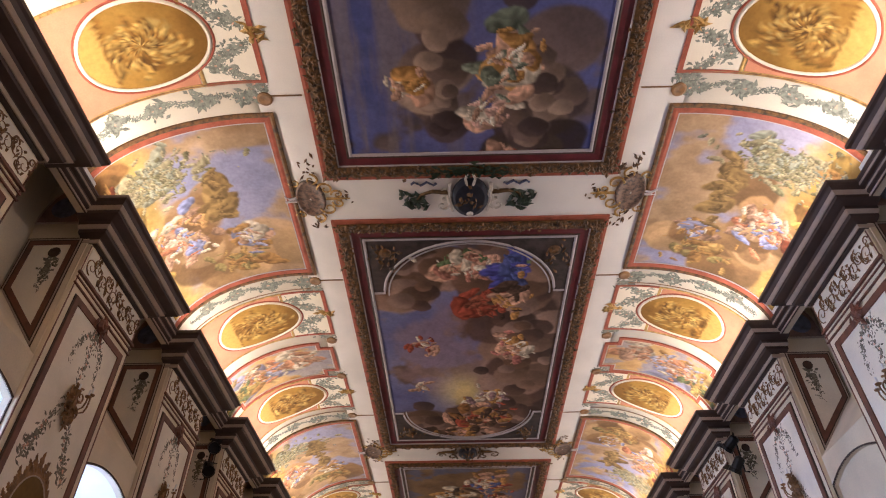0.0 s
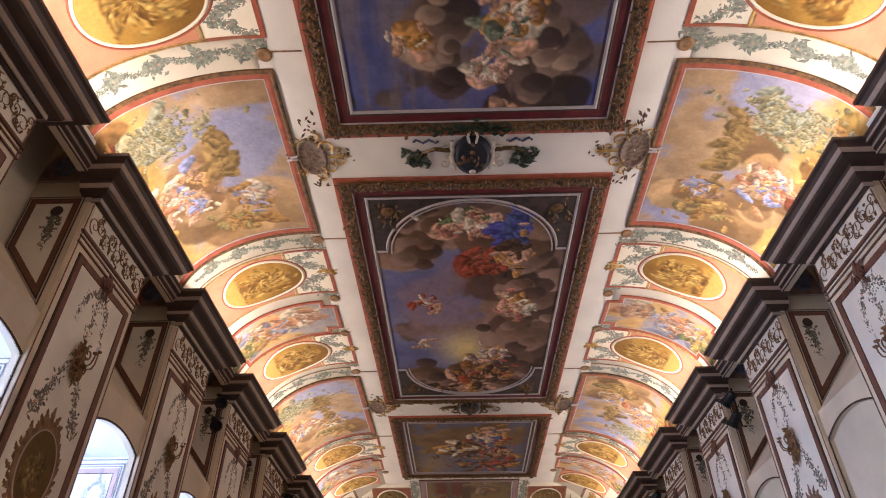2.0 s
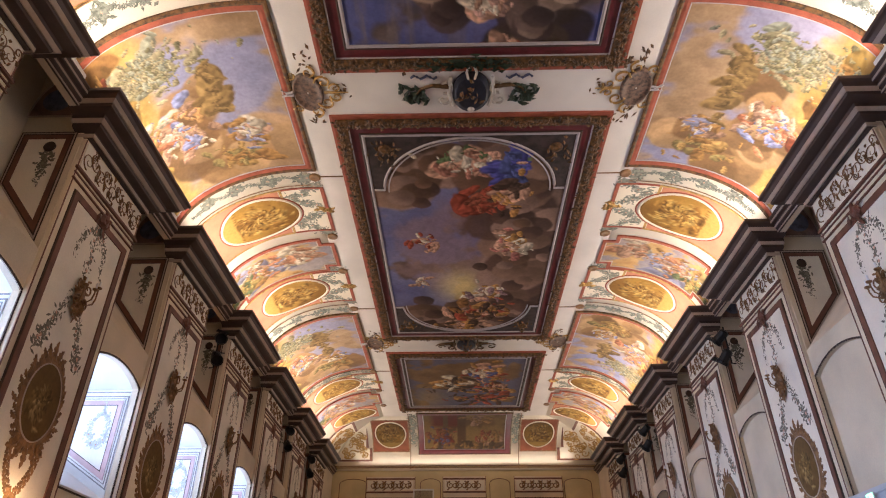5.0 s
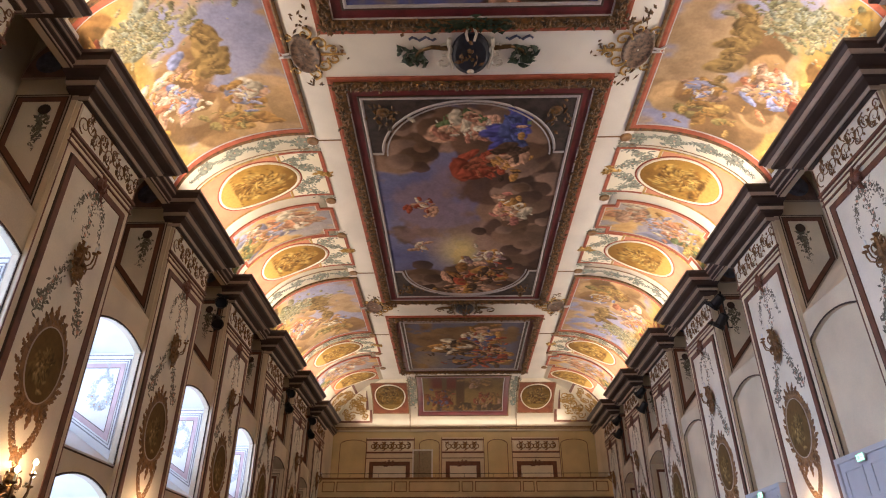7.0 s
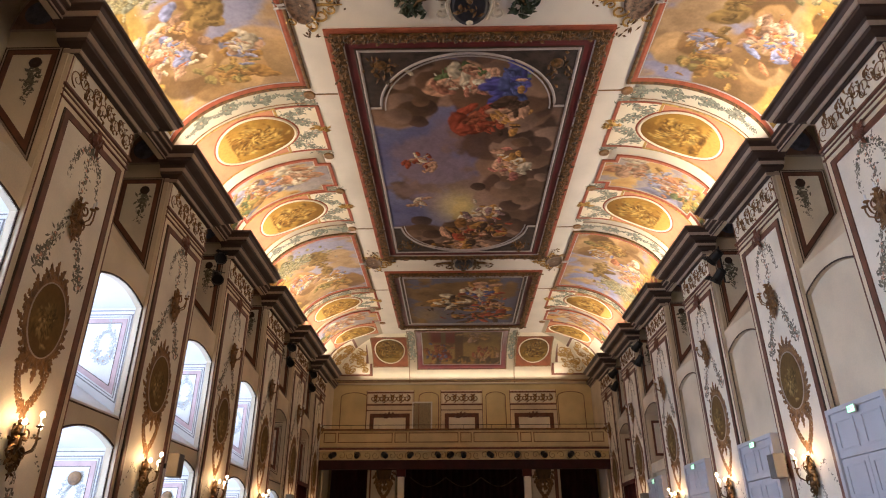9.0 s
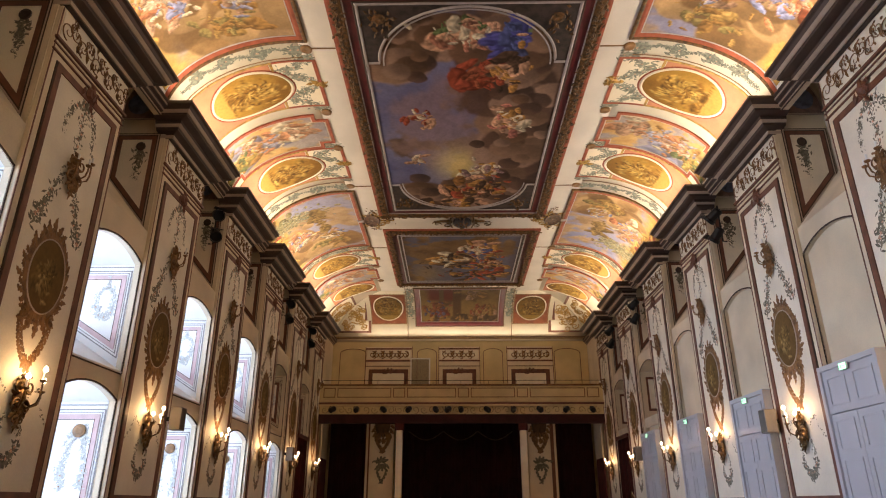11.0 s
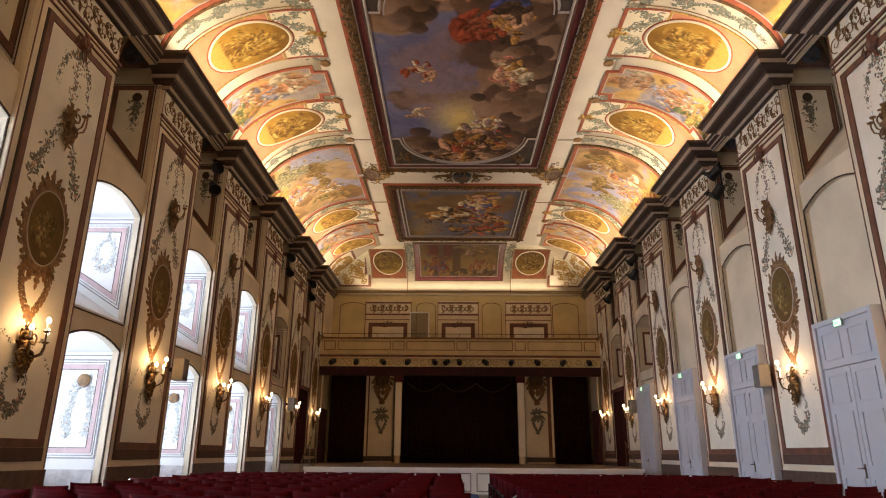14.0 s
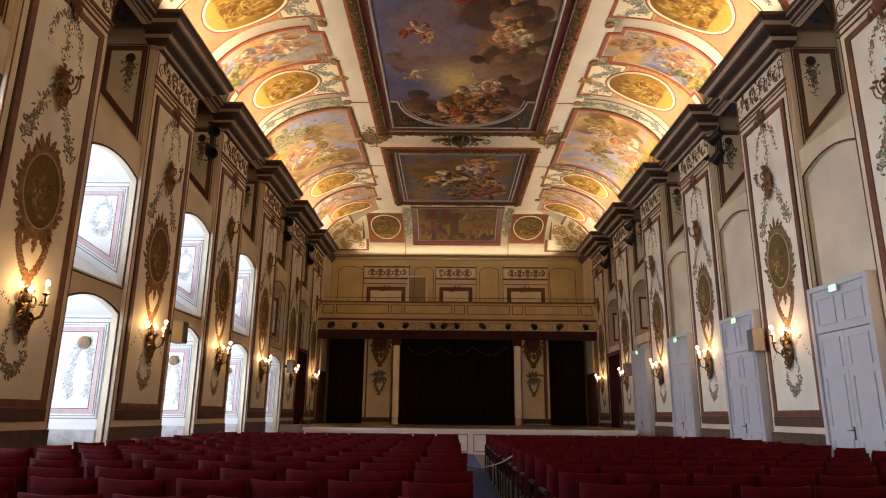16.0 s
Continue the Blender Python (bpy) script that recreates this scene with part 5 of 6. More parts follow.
for sd in (-1, 1):
    t = thing("round_fresco", pose(0, 0, 0), "dark golden round fresco with white rim on a dusty terracotta square", "fresco", "round end frescoes")
    oval_canvas(on_end, sd * 3.98, 0.60, 0.78, 0.225, COVE_L, 0.02, paint_oval(300 + sd, 0.50), t)
    part("white_rim", ring(on_end, sd * 3.98, 0.60, 0.78, 0.225, 0.07, 0.018, 0.05), M_VAULT, t, smooth=True)
    part("terracotta_field", sheet(on_end, sd * 3.98 - 0.94, sd * 3.98 + 0.94, 0.31, 0.87, 2, 14, 0.006), M_DUSTY, t)
    part("gilt_border", border(on_end, sd * 3.98 - 1.0, sd * 3.98 + 1.0, 0.295, 0.885, 0.06, 0.014, 0.02, 2, 14), M_OCHRE, t)
    garland(None, on_end, [(sd * 2.76 + 0.07 * math.sin(i * 1.1), 1.06 - 0.58 * i / 14, 0.8 + 0.5 * abs(math.sin(i * 0.8))) for i in range(15)], KQ, 0.06, 10)
    b2 = bmesh.new()
    for i in range(12):
        tube(b2, [on_end(sd * 2.93, 1.1 - 1.08 * i / 12, 0.01), on_end(sd * 2.93, 1.1 - 1.08 * (i + 1) / 12, 0.01)], 0.018, 4)
    tagged(part("rib_line", b2, M_OCHRE), "thin ochre line moulding across cove and ceiling", "moulding", "rib lines")
    # the corner: an ivory panel folded over the mitre, one half on either cove
    t = thing("corner_panel", pose(0, 0, 0), "ivory corner panel with gilded scrollwork in a brown frame", "panel", "corner panels")
    half_end = lambda a, q, o=0.0: on_end(sd * ((5.02 if q < 0.36 else 5.22) + a * max(0.02, mitre(q) - (5.02 if q < 0.36 else 5.22))), q, o)
    half_side = lambda a, q, o=0.0: cove_pt(q, sd, (Y1 - 3.2) + a * (Y1 - 0.15 - CVB + mitre(q) - (Y1 - 3.2)), o)
    for S2, q0, q1 in ((half_end, 0.15, 0.355), (half_end, 0.365, 0.72), (half_side, 0.15, 0.66)):
        part("field", sheet(S2, 0, 1, q0, q1, 6, 10, 0.006), M_VAULT, t)
    for S2, r in ((half_end, (0.0, 0.08, 0.15, 0.355)), (half_end, (0.0, 0.1, 0.365, 0.70)), (half_end, (0.08, 1.0, 0.15, 0.18)), (half_side, (0.0, 0.05, 0.15, 0.66)), (half_side, (0.05, 1.0, 0.15, 0.175)), (half_side, (0.05, 1.0, 0.63, 0.66))):
        part("brown_border", sheet(S2, *r, 4, 8, 0.03), M_BROWN, t)
    b2 = bmesh.new()
    flat_end = lambda a, q, o=0.0: on_end(sd * a, q, o)
    flat_side = lambda a, q, o=0.0: cove_pt(q, sd, a, o)
    for S2, lo in ((flat_end, 5.2), (flat_side, Y1 - 3.0)):
        for i in range(26):
            q = 0.21 + 0.38 * rnd.random()
            hi = mitre(q) if S2 is flat_end else Y1 - 0.15 - CVB + mitre(q)
            if hi - lo > 0.4:
                a = lo + 0.12 + (hi - lo - 0.24) * rnd.random()
                r = min(0.26, a - lo + 0.06, hi - a + 0.06, 0.1 + 0.2 * rnd.random())
                scroll(b2, S2, a, q, r, 1.3, rnd.random() * 6, rnd.choice((-1, 1)), 0.032, 0.02, KQ, 16)
                if i % 2:
                    leaves(b2, S2, a, q, 0.07, 5, 0.06, 0.015, 0.03)
    tagged(part("gilded_scroll", b2, M_GILT, t), kind="stuff")

# ---------------- windows ----------------
for yc in BAYS:
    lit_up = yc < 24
    # far linings turn greige for white: the missing daylight is put into their colour
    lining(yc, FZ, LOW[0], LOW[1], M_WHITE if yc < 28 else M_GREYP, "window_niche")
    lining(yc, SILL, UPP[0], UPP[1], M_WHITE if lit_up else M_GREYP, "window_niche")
    window(yc, FZ + 0.05, LOW[0], LOW[1])
    window(yc, SILL + 0.05, UPP[0], UPP[1])
    mats = (M_WHITE, M_PINK, M_GREYL)
    if yc > 5:
        if yc < 28:
            jamb_decor(yc, 1.0, 2.92, True, mats, 0.0)
            structure("niche_plinth", boxes((-OX + 0.05, -RX - 0.16, yc + HALF - 0.02, yc + HALF - 0.001, FZ + 0.006, 0.80)), M_PLINTH, "pale grey marbled plinth at the foot of a window niche", "plinth")
        # the dimness of unlit upper jambs is painted in: ivory field, brown bands
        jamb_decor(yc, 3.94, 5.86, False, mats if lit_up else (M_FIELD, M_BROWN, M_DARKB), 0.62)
        for s in (-1, 1):
            niche_decor(s, yc)
    for z0_, zs_, r_ in ((FZ, *LOW), (SILL, *UPP)):
        structure("arch_line", arch_band(bmesh.new(), -RX - 0.02, -RX + 0.006, yc, HALF, z0_, zs_, r_, 0.035), M_DARKB, "dark painted line round an arched window", "trim")
    structure("sill_line", boxes((-RX - 0.02, -RX + 0.006, yc - HALF, yc + HALF, SILL - 0.035, SILL - 0.003)), M_DARKB, "dark painted line under a window", "trim")

# ---------------- pilasters ----------------
def on_pil(a, b, off=0.0):
    return Vector((off, a, b))


def paint_medal(u, v):
    n = fbm(u * 2.2, v * 2.2, 401)
    c = np.array((0.09, 0.05, 0.018))[None, :] * (1 - n[:, None]) + np.array((0.20, 0.12, 0.04))[None, :] * n[:, None]
    return strokes(c, u, v, 402, [(0, -0.05, 0.16, 0.3, 22, 0.14, [(0.34, 0.23, 0.09), (0.24, 0.15, 0.05), (0.16, 0.1, 0.035)])])


def pilaster(m):
    p = thing("pilaster", m, "cream plaster pilaster with a brown-framed ivory panel and painted ornament", "pilaster", "wall pilasters")
    part("shaft", boxes((-0.25, 0, -PW, PW, FZ, 9.18), bev=0.012), M_CREAM, p)
    part("dado", boxes((0.001, 0.03, -PW - 0.01, PW + 0.01, FZ, 0.85), bev=0.006), M_DADO, p, "brown marbled dado")
    part("field", boxes((0.001, 0.008, -0.87, 0.87, 1.32, 8.02)), M_FIELD, p, "ivory panel field")
    part("brown_frame", frame_bars(bmesh.new(), 0.001, 0.03, -1.0, 1.0, 1.19, 8.15, 0.13), M_BROWN, p, "red-brown panel frame")
    part("dark_edge", boxes((0.001, 0.02, -1.035, -1.0, 1.19, 8.15), (0.001, 0.02, 1.0, 1.035, 1.19, 8.15)), M_DARKB, p)
    part("dark_band", boxes((0.001, 0.035, -1.035, 1.035, 0.98, 1.188), bev=0.005), M_FOOT, p, "dark brown foot band")
    part("edge_line", boxes((0.001, 0.01, -PW + 0.01, -PW + 0.035, 0.86, 9.15), (0.001, 0.01, PW - 0.035, PW - 0.01, 0.86, 9.15)), M_BROWN, p)
    part("architrave", boxes((0.001, 0.04, -PW - 0.02, PW + 0.02, 8.27, 8.30), (0.001, 0.03, -PW - 0.015, PW + 0.015, 8.40, 8.43), (0.001, 0.055, -PW - 0.03, PW + 0.03, 8.49, 8.545), bev=0.004), M_BROWN, p, "brown moulded architrave lines")
    part("frieze_field", boxes((0.001, 0.012, -1.12, 1.12, 8.58, 9.14)), M_FIELD, p)
    bm = bmesh.new()
    for k in range(-4, 5):
        c, e_ = k * 0.24, 1 if k % 2 else -1
        scroll(bm, on_pil, c, 8.86 + 0.05 * e_, 0.18, 1.4, math.pi / 2 * e_, e_, 0.0115, 0.03)
        scroll(bm, on_pil, c + 0.12, 8.86 - 0.13 * e_, 0.09, 1.2, 0, -e_, 0.013, 0.03)
        leaves(bm, on_pil, c + 0.12, 8.86, 0.045, 5, 0.05, 0.12, 0.04)
    tagged(part("frieze_scroll", bm, M_OCHRE, p, "ochre scrollwork frieze"), kind="stuff")
    # shell bracket on the frame's head
    bm = bmesh.new()
    lathe(bm, [(0.12, 0.02), (0.15, 0.05), (0.10, 0.10), (0.0, 0.11)], 10, (0, 0, 8.16), "x")
    tube(bm, [(0.05, 0, 8.02), (0.09, 0, 8.16), (0.06, 0, 8.36)], 0.06, 6, taper=lambda k: 0.5 + k * (1 - k) * 2)
    sb = part("shell_bracket", bm, M_BROWN, p, "dark brown shell bracket")
    tagged(part("leaf_relief", leaves(bmesh.new(), lambda a, b, o=0.0: on_pil(a, b, 0.05 + o), 0, 8.13, 0.09, 18, 0.09, 0.11, 0.05), M_BROWN, sb), kind="stuff")
    # hanging garlands: from the head to the upper bracket, and down either side of it
    head = [(0.03 * math.sin(k), 7.94 - 0.07 * k, 0.9) for k in range(13)]
    for sg in (-1, 1):
        for k in range(14):
            q = k / 13
            head.append((sg * (0.04 + 0.40 * math.sin(q * 1.7)), 7.92 - 0.75 * q + 0.12 * math.sin(q * 3.1), 0.95 - 0.3 * q))
    garland(p, on_pil, head, 1.0, 0.092, 6, tight=0.62)
    for sg in (-1, 1):
        garland(p, on_pil, [(sg * (0.16 + 0.46 * k / 15), 6.58 - 1.15 * (k / 15) ** 0.8, 0.65 + 0.6 * k / 15) for k in range(16)], 1.0, 0.098, 7, tight=0.6)
    # portrait medallion in a leafy frame
    med = oval_canvas(on_pil, 0, 4.63, 0.46, 0.62, 1.0, 0.03, paint_medal, p, "dark umber painted oval")
    med.name = "medallion"
    part("rim", ring(on_pil, 0, 4.63, 0.45, 0.61, 0.035, 0.035, 0.045, 40), M_CORNL, med, "pale gilt rim", smooth=True)
    # the leaf frame: a lobed band, leaves along it, a crest above and a shell below
    bm = bmesh.new()
    inner, outer = [], []
    for k in range(96):
        th = k / 96 * math.tau
        w = 0.07 + 0.055 * abs(math.sin(11 * th)) * (0.7 + 0.3 * math.sin(3 * th))
        inner.append(bm.verts.new(on_pil(0.48 * math.cos(th), 4.63 + 0.64 * math.sin(th), 0.028)))
        outer.append(bm.verts.new(on_pil((0.48 + w) * math.cos(th), 4.63 + (0.64 + w) * math.sin(th), 0.012)))
    for k in range(96):
        bm.faces.new((inner[k], outer[k], outer[(k + 1) % 96], inner[(k + 1) % 96]))
    for k in range(34):
        th = k / 34 * math.tau + 0.06
        x, z = 0.54 * math.cos(th), 4.63 + 0.70 * math.sin(th)
        sg = 1 if math.cos(th) > 0 else -1
        acanthus(bm, on_pil, x, z, th + 1.05 * sg * rnd.uniform(0.6, 1.25), 0.18 * rnd.uniform(0.7, 1.3), 0.065, 0.03, 3)
    for k in range(5):
        e_ = k - 2
        acanthus(bm, on_pil, 0.07 * e_, 5.27, math.pi / 2 - 0.42 * e_, 0.40 - 0.07 * abs(e_), 0.085, 0.035, 4)
        acanthus(bm, on_pil, 0.08 * e_, 4.01, -math.pi / 2 + 0.55 * e_, 0.42 - 0.03 * abs(e_), 0.10, 0.035, 4)
    tagged(part("leafy_frame", bm, M_OCHRE, med, "ochre leaf frame"), kind="stuff")
    bm = bmesh.new()
    for sg in (-1, 1):
        for k in range(15):
            q = k / 14
            x, z = sg * 0.37 * math.cos(q * 1.5) ** 0.75, 3.91 - 0.72 * q
            acanthus(bm, on_pil, x, z, -math.pi / 2 - sg * (0.1 + 0.9 * q) + 0.5 * (-1) ** k, 0.15, 0.052 + 0.02 * q, 0.025, 3)
        scroll(bm, on_pil, sg * 0.36, 3.93, 0.12, 1.0, math.pi / 2, sg, 0.028, 0.03)
    for k in range(3):
        acanthus(bm, on_pil, 0, 3.33 - 0.05 * k, -math.pi / 2 + 0.5 * (k - 1), 0.25, 0.075, 0.03, 3)
    tagged(part("pendant", bm, M_OCHRE, p, "ochre leaf pendant"), kind="stuff")
    # loop of flowers below the sconce, and light sprays beside it
    loop = [(0, 1.75 - 0.05 * k, 0.7) for k in range(3)]
    for k in range(26):
        th = -math.pi / 2 + (k / 25 - 0.5) * 4.6
        loop.append((0.25 * math.cos(th), 2.12 + 0.40 * math.sin(th), 0.75 + 0.35 * (math.sin(th) < -0.2)))
    garland(p, on_pil, loop, 1.0, 0.082, 6, tight=0.55)
    for sg in (-1, 1):
        garland(p, on_pil, [(sg * (0.30 + 0.07 * k), 2.75 + 0.10 * math.sin(k * 0.6) - 0.035 * k * (k > 3), 0.62) for k in range(9)], 1.0, 0.075, 4, tight=0.6)
    return p


pose_of = lambda s, yc: pose(s * HX, yc, 0, 0, 0, 0 if s < 0 else 180)
first = pilaster(pose_of(-1, PIL[0]))
for s in (-1, 1):
    for yc in PIL:
        if not (s < 0 and yc == PIL[0]):
            copy_thing(first, pose_of(s, yc))


# ---------------- sconces: upper unlit brackets and lower lit ones ----------------
def sconce(m, lit):
    t = thing("wall_sconce", m, "bronze scroll wall sconce with lit candle bulbs" if lit else "small gilded scroll bracket with unlit candle arms", "sconce", "lit sconces" if lit else "upper brackets")
    mat = M_BRONZE if lit else M_OCHRE
    bm = bmesh.new()
    lathe(bm, [(0.05, 0.0), (0.15, 0.01), (0.13, 0.05), (0.06, 0.09), (0.0, 0.1)], 14, (0, 0, 0), "x")
    S = lambda a, b, o=0.0: Vector((0.02 + o, a, b))
    part("back_plate", bm, mat, t)
    bm = bmesh.new()
    for sg in (-1, 1):
        for th, ln in ((1.15, 0.24), (0.35, 0.2), (-0.5, 0.2), (-1.1, 0.3)):
            acanthus(bm, S, 0.03 * sg, 0.06 * math.sin(th), th if sg > 0 else math.pi - th, ln, 0.05, 0.06, 3)
    acanthus(bm, S, 0, 0.05, math.pi / 2, 0.30, 0.06, 0.07, 4)
    acanthus(bm, S, 0, -0.1, -math.pi / 2, 0.34, 0.07, 0.08, 4)
    tagged(part("leaf_relief", bm, mat, t), kind="stuff")
    for sg in (-1, 1):
        part("scroll", scroll(bmesh.new(), S, sg * 0.12, 0.16, 0.15, 1.4, math.pi / 2, sg, 0.02, 0.05), mat, t)
        part("scroll", scroll(bmesh.new(), S, sg * 0.11, -0.16, 0.17, 1.4, -math.pi / 2, -sg, 0.022, 0.05), mat, t)
        part("scroll", scroll(bmesh.new(), S, sg * 0.07, -0.36, 0.10, 1.2, -math.pi / 2, -sg, 0.018, 0.05), mat, t)
    part("drop_finial", tube(bmesh.new(), [(0.03, 0, -0.25), (0.06, 0, -0.42), (0.03, 0, -0.55)], 0.045, 6, taper=lambda k: 1.1 - k), mat, t)
    arms = [(-0.20, 0.22), (0.0, 0.34), (0.20, 0.22)] if lit else [(-0.2, 0.2), (0.2, 0.2), (0.0, 0.28)]
    for i, (y, x) in enumerate(arms):
        top = 0.10 + (0.14 if i in (1,) else 0.0) + (0.08 if i > 2 else 0)
        bm = tube(bmesh.new(), [(0.04, 0, -0.05), (x * 0.5, y * 0.45, -0.17), (x * 0.9, y * 0.9, -0.10), (x, y, 0.0), (x, y, top - 0.02)], 0.016, 6)
        arm = part("arm", bm, mat, t, smooth=True)
        part("drip_cup", lathe(bmesh.new(), [(0.015, top - 0.03), (0.05, top - 0.01), (0.055, top + 0.01), (0.02, top + 0.015), (0.0, top + 0.015)], 10, (x, y, 0)), mat, arm, smooth=True)
        part("candle", lathe(bmesh.new(), [(0.018, top + 0.015), (0.018, top + 0.13), (0.0, top + 0.135)], 8, (x, y, 0)), M_WHITE, arm, "ivory candle tube")
        if lit:
            part("bulb", lathe(bmesh.new(), [(0.012, top + 0.13), (0.034, top + 0.155), (0.038, top + 0.18), (0.022, top + 0.215), (0.0, top + 0.23)], 10, (x, y, 0)), M_BULB, arm, "glowing candle bulb", smooth=True)
    return t


lit0 = sconce(pose_of(-1, PIL[0]) @ pose(0.03, 0, 2.68), True)
un0 = sconce(pose_of(-1, PIL[0]) @ pose(0.03, 0, 6.58), False)
for s in (-1, 1):
    for yc in PIL:
        if not (s < 0 and yc == PIL[0]):
            copy_thing(lit0, pose_of(s, yc) @ pose(0.03, 0, 2.68))
            copy_thing(un0, pose_of(s, yc) @ pose(0.03, 0, 6.58))


# ---------------- the bays: framed upper panels, lunettes, doors, blind arches ----------------
def double_door(m):
    """A white double door in a projecting case, with an overdoor panel and an exit lamp."""
    t = thing("double_door", m, "tall white lacquered double door with overdoor panels in a projecting case", "door", "white double doors")
    W, H = 0.965, 3.70
    part("case", boxes((-0.02, 0.40, -W, -W + 0.10, FZ, H), (-0.02, 0.40, W - 0.10, W, FZ, H), (-0.02, 0.40, -W + 0.10, W - 0.10, H - 0.10, H), bev=0.008), M_DOOR, t)
    part("overdoor", boxes((-0.02, 0.36, -W + 0.102, W - 0.102, 2.78, H - 0.102)), M_DOOR, t)
    for sg in (-1, 1):
        leaf = part("leaf", boxes((0.30, 0.355, sg * 0.432 - 0.426, sg * 0.432 + 0.426, FZ + 0.01, 2.765), bev=0.006), M_DOOR, t)
        for z0, z1 in ((-0.06, 0.80), (0.97, 1.95), (2.10, 2.66)):
            part("panel_moulding", frame_bars(bmesh.new(), 0.35, 0.372, sg * 0.432 - 0.31, sg * 0.432 + 0.31, z0, z1, 0.035), M_DOOR, leaf)
        part("panel_moulding", frame_bars(bmesh.new(), 0.355, 0.378, sg * 0.432 - 0.31, sg * 0.432 + 0.31, 2.92, 3.46, 0.035), M_DOOR, t)
    bm = bmesh.new()
    box(bm, 0.356, 0.366, -0.09, -0.04, 0.78, 1.02, 0.003)
    tube(bm, [(0.36, -0.065, 0.95), (0.41, -0.065, 0.95), (0.415, -0.10, 0.95), (0.415, -0.19, 0.945)], 0.011, 6)
    part("handle", bm, M_BRONZE, t, "dark lever handle")
    return t


def exit_lamp(m):
    t = thing("exit_sign", m, "small green-lit emergency exit sign above a door", "exit sign", "exit signs")
    part("housing", boxes((0.40, 0.44, -0.12, 0.12, 3.49, 3.63), bev=0.01), M_DOOR, t)
    part("lit_face", boxes((0.4405, 0.448, -0.105, 0.105, 3.505, 3.615)), M_EXIT, t, "glowing green face")
    part("pictogram_bar", boxes((0.4485, 0.451, -0.07, 0.0, 3.53, 3.59), (0.4485, 0.451, 0.02, 0.08, 3.55, 3.575)), M_WHITE, t)
    return t


door_pose = lambda yc: pose(RX + 0.14, yc, 0, 0, 0, 180)
d0 = double_door(door_pose(BAYS[0]))
e0 = exit_lamp(door_pose(BAYS[0]))
for yc in BAYS[1:7]:
    copy_thing(d0, door_pose(yc))
    copy_thing(e0, door_pose(yc))
for yc in BAYS[:6]:
    structure("blind_arch_line", arch_band(bmesh.new(), RX - 0.006, RX + 0.02, yc, HALF, 3.70, UPP[0] + 0.17, 0.24, 0.03), M_DARKB, "dark painted line round a blind arch", "trim")
    structure("blind_arch_infill", boxes((RX + 0.10, RX + 0.175, yc - HALF, yc + HALF, 3.70, UPP[0] + 0.52)), M_GREYP, "greige plaster infill of a blind arch", "wall")
for yc in BAYS[6:]:
    structure("niche_line", arch_band(bmesh.new(), RX - 0.006, RX + 0.02, yc, HALF, 4.3, UPP[0] + 0.15, 0.24, 0.03), M_DARKB, "dark painted line round an arched niche", "trim")
    t = thing("niche_panel", pose(0, 0, 0), "ivory jamb panel in a red-brown frame inside an arched niche", "wall panel", "niche panels")
    y = yc + HALF + 0.028
    part("field", boxes((RX + 0.30, RX + 0.85, y - 0.006, y, 4.7, 5.85)), M_FIELD, t)
    bm = bmesh.new()
    for r in ((0.22, 0.30, 4.6, 5.95), (0.85, 0.93, 4.6, 5.95), (0.30, 0.85, 4.6, 4.7), (0.30, 0.85, 5.85, 5.95)):
        box(bm, RX + r[0], RX + r[1], y - 0.016, y, r[2], r[3])
    part("brown_frame", bm, M_BROWN, t)
M_REDC = material("deep_red_curtain", (0.085, 0.010, 0.010), 0.85, vary=0.3, scale=3, grain=120)


def drape(x0, x1, y, z0, z1, folds, depth, along="x"):
    """A hanging cloth with uneven vertical folds."""
    bm = bmesh.new()
    n = folds * 8
    cols = []
    for i in range(n + 1):
        k = i / n
        d = depth * (math.sin(k * folds * math.tau) + 0.35 * math.sin(k * folds * 2.3 * math.tau + 1))
        a = x0 + (x1 - x0) * k
        col = []
        for j in range(5):
            q = j / 4
            w = d * (1.15 - 0.3 * q)
            p = (a, y + w, z0 + (z1 - z0) * q) if along == "x" else (y + w, a, z0 + (z1 - z0) * q)
            col.append(bm.verts.new(p))
        cols.append(col)
    for a, b in zip(cols, cols[1:]):
        for j in range(4):
            bm.faces.new((a[j], b[j], b[j + 1], a[j + 1]))
    bmesh.ops.solidify(bm, geom=bm.faces, thickness=0.012)
    return bm


for s in (-1, 1):
    tagged(part("door_curtain", drape(BAYS[7] - 1.0, BAYS[7] + 1.0, s * (HX + 0.02), FZ + 0.02, 3.85, 9, 0.045, "y"), M_REDC, smooth=True), "deep red curtain hanging in folds before a side doorway", "curtain", "side curtains")
    structure("curtain_pelmet", boxes(sorted((s * (HX - 0.06), s * RX)) + [BAYS[7] - 1.04, BAYS[7] + 1.04, 3.85, 4.0]), M_REDC, "dark red pelmet over a side doorway", "trim")


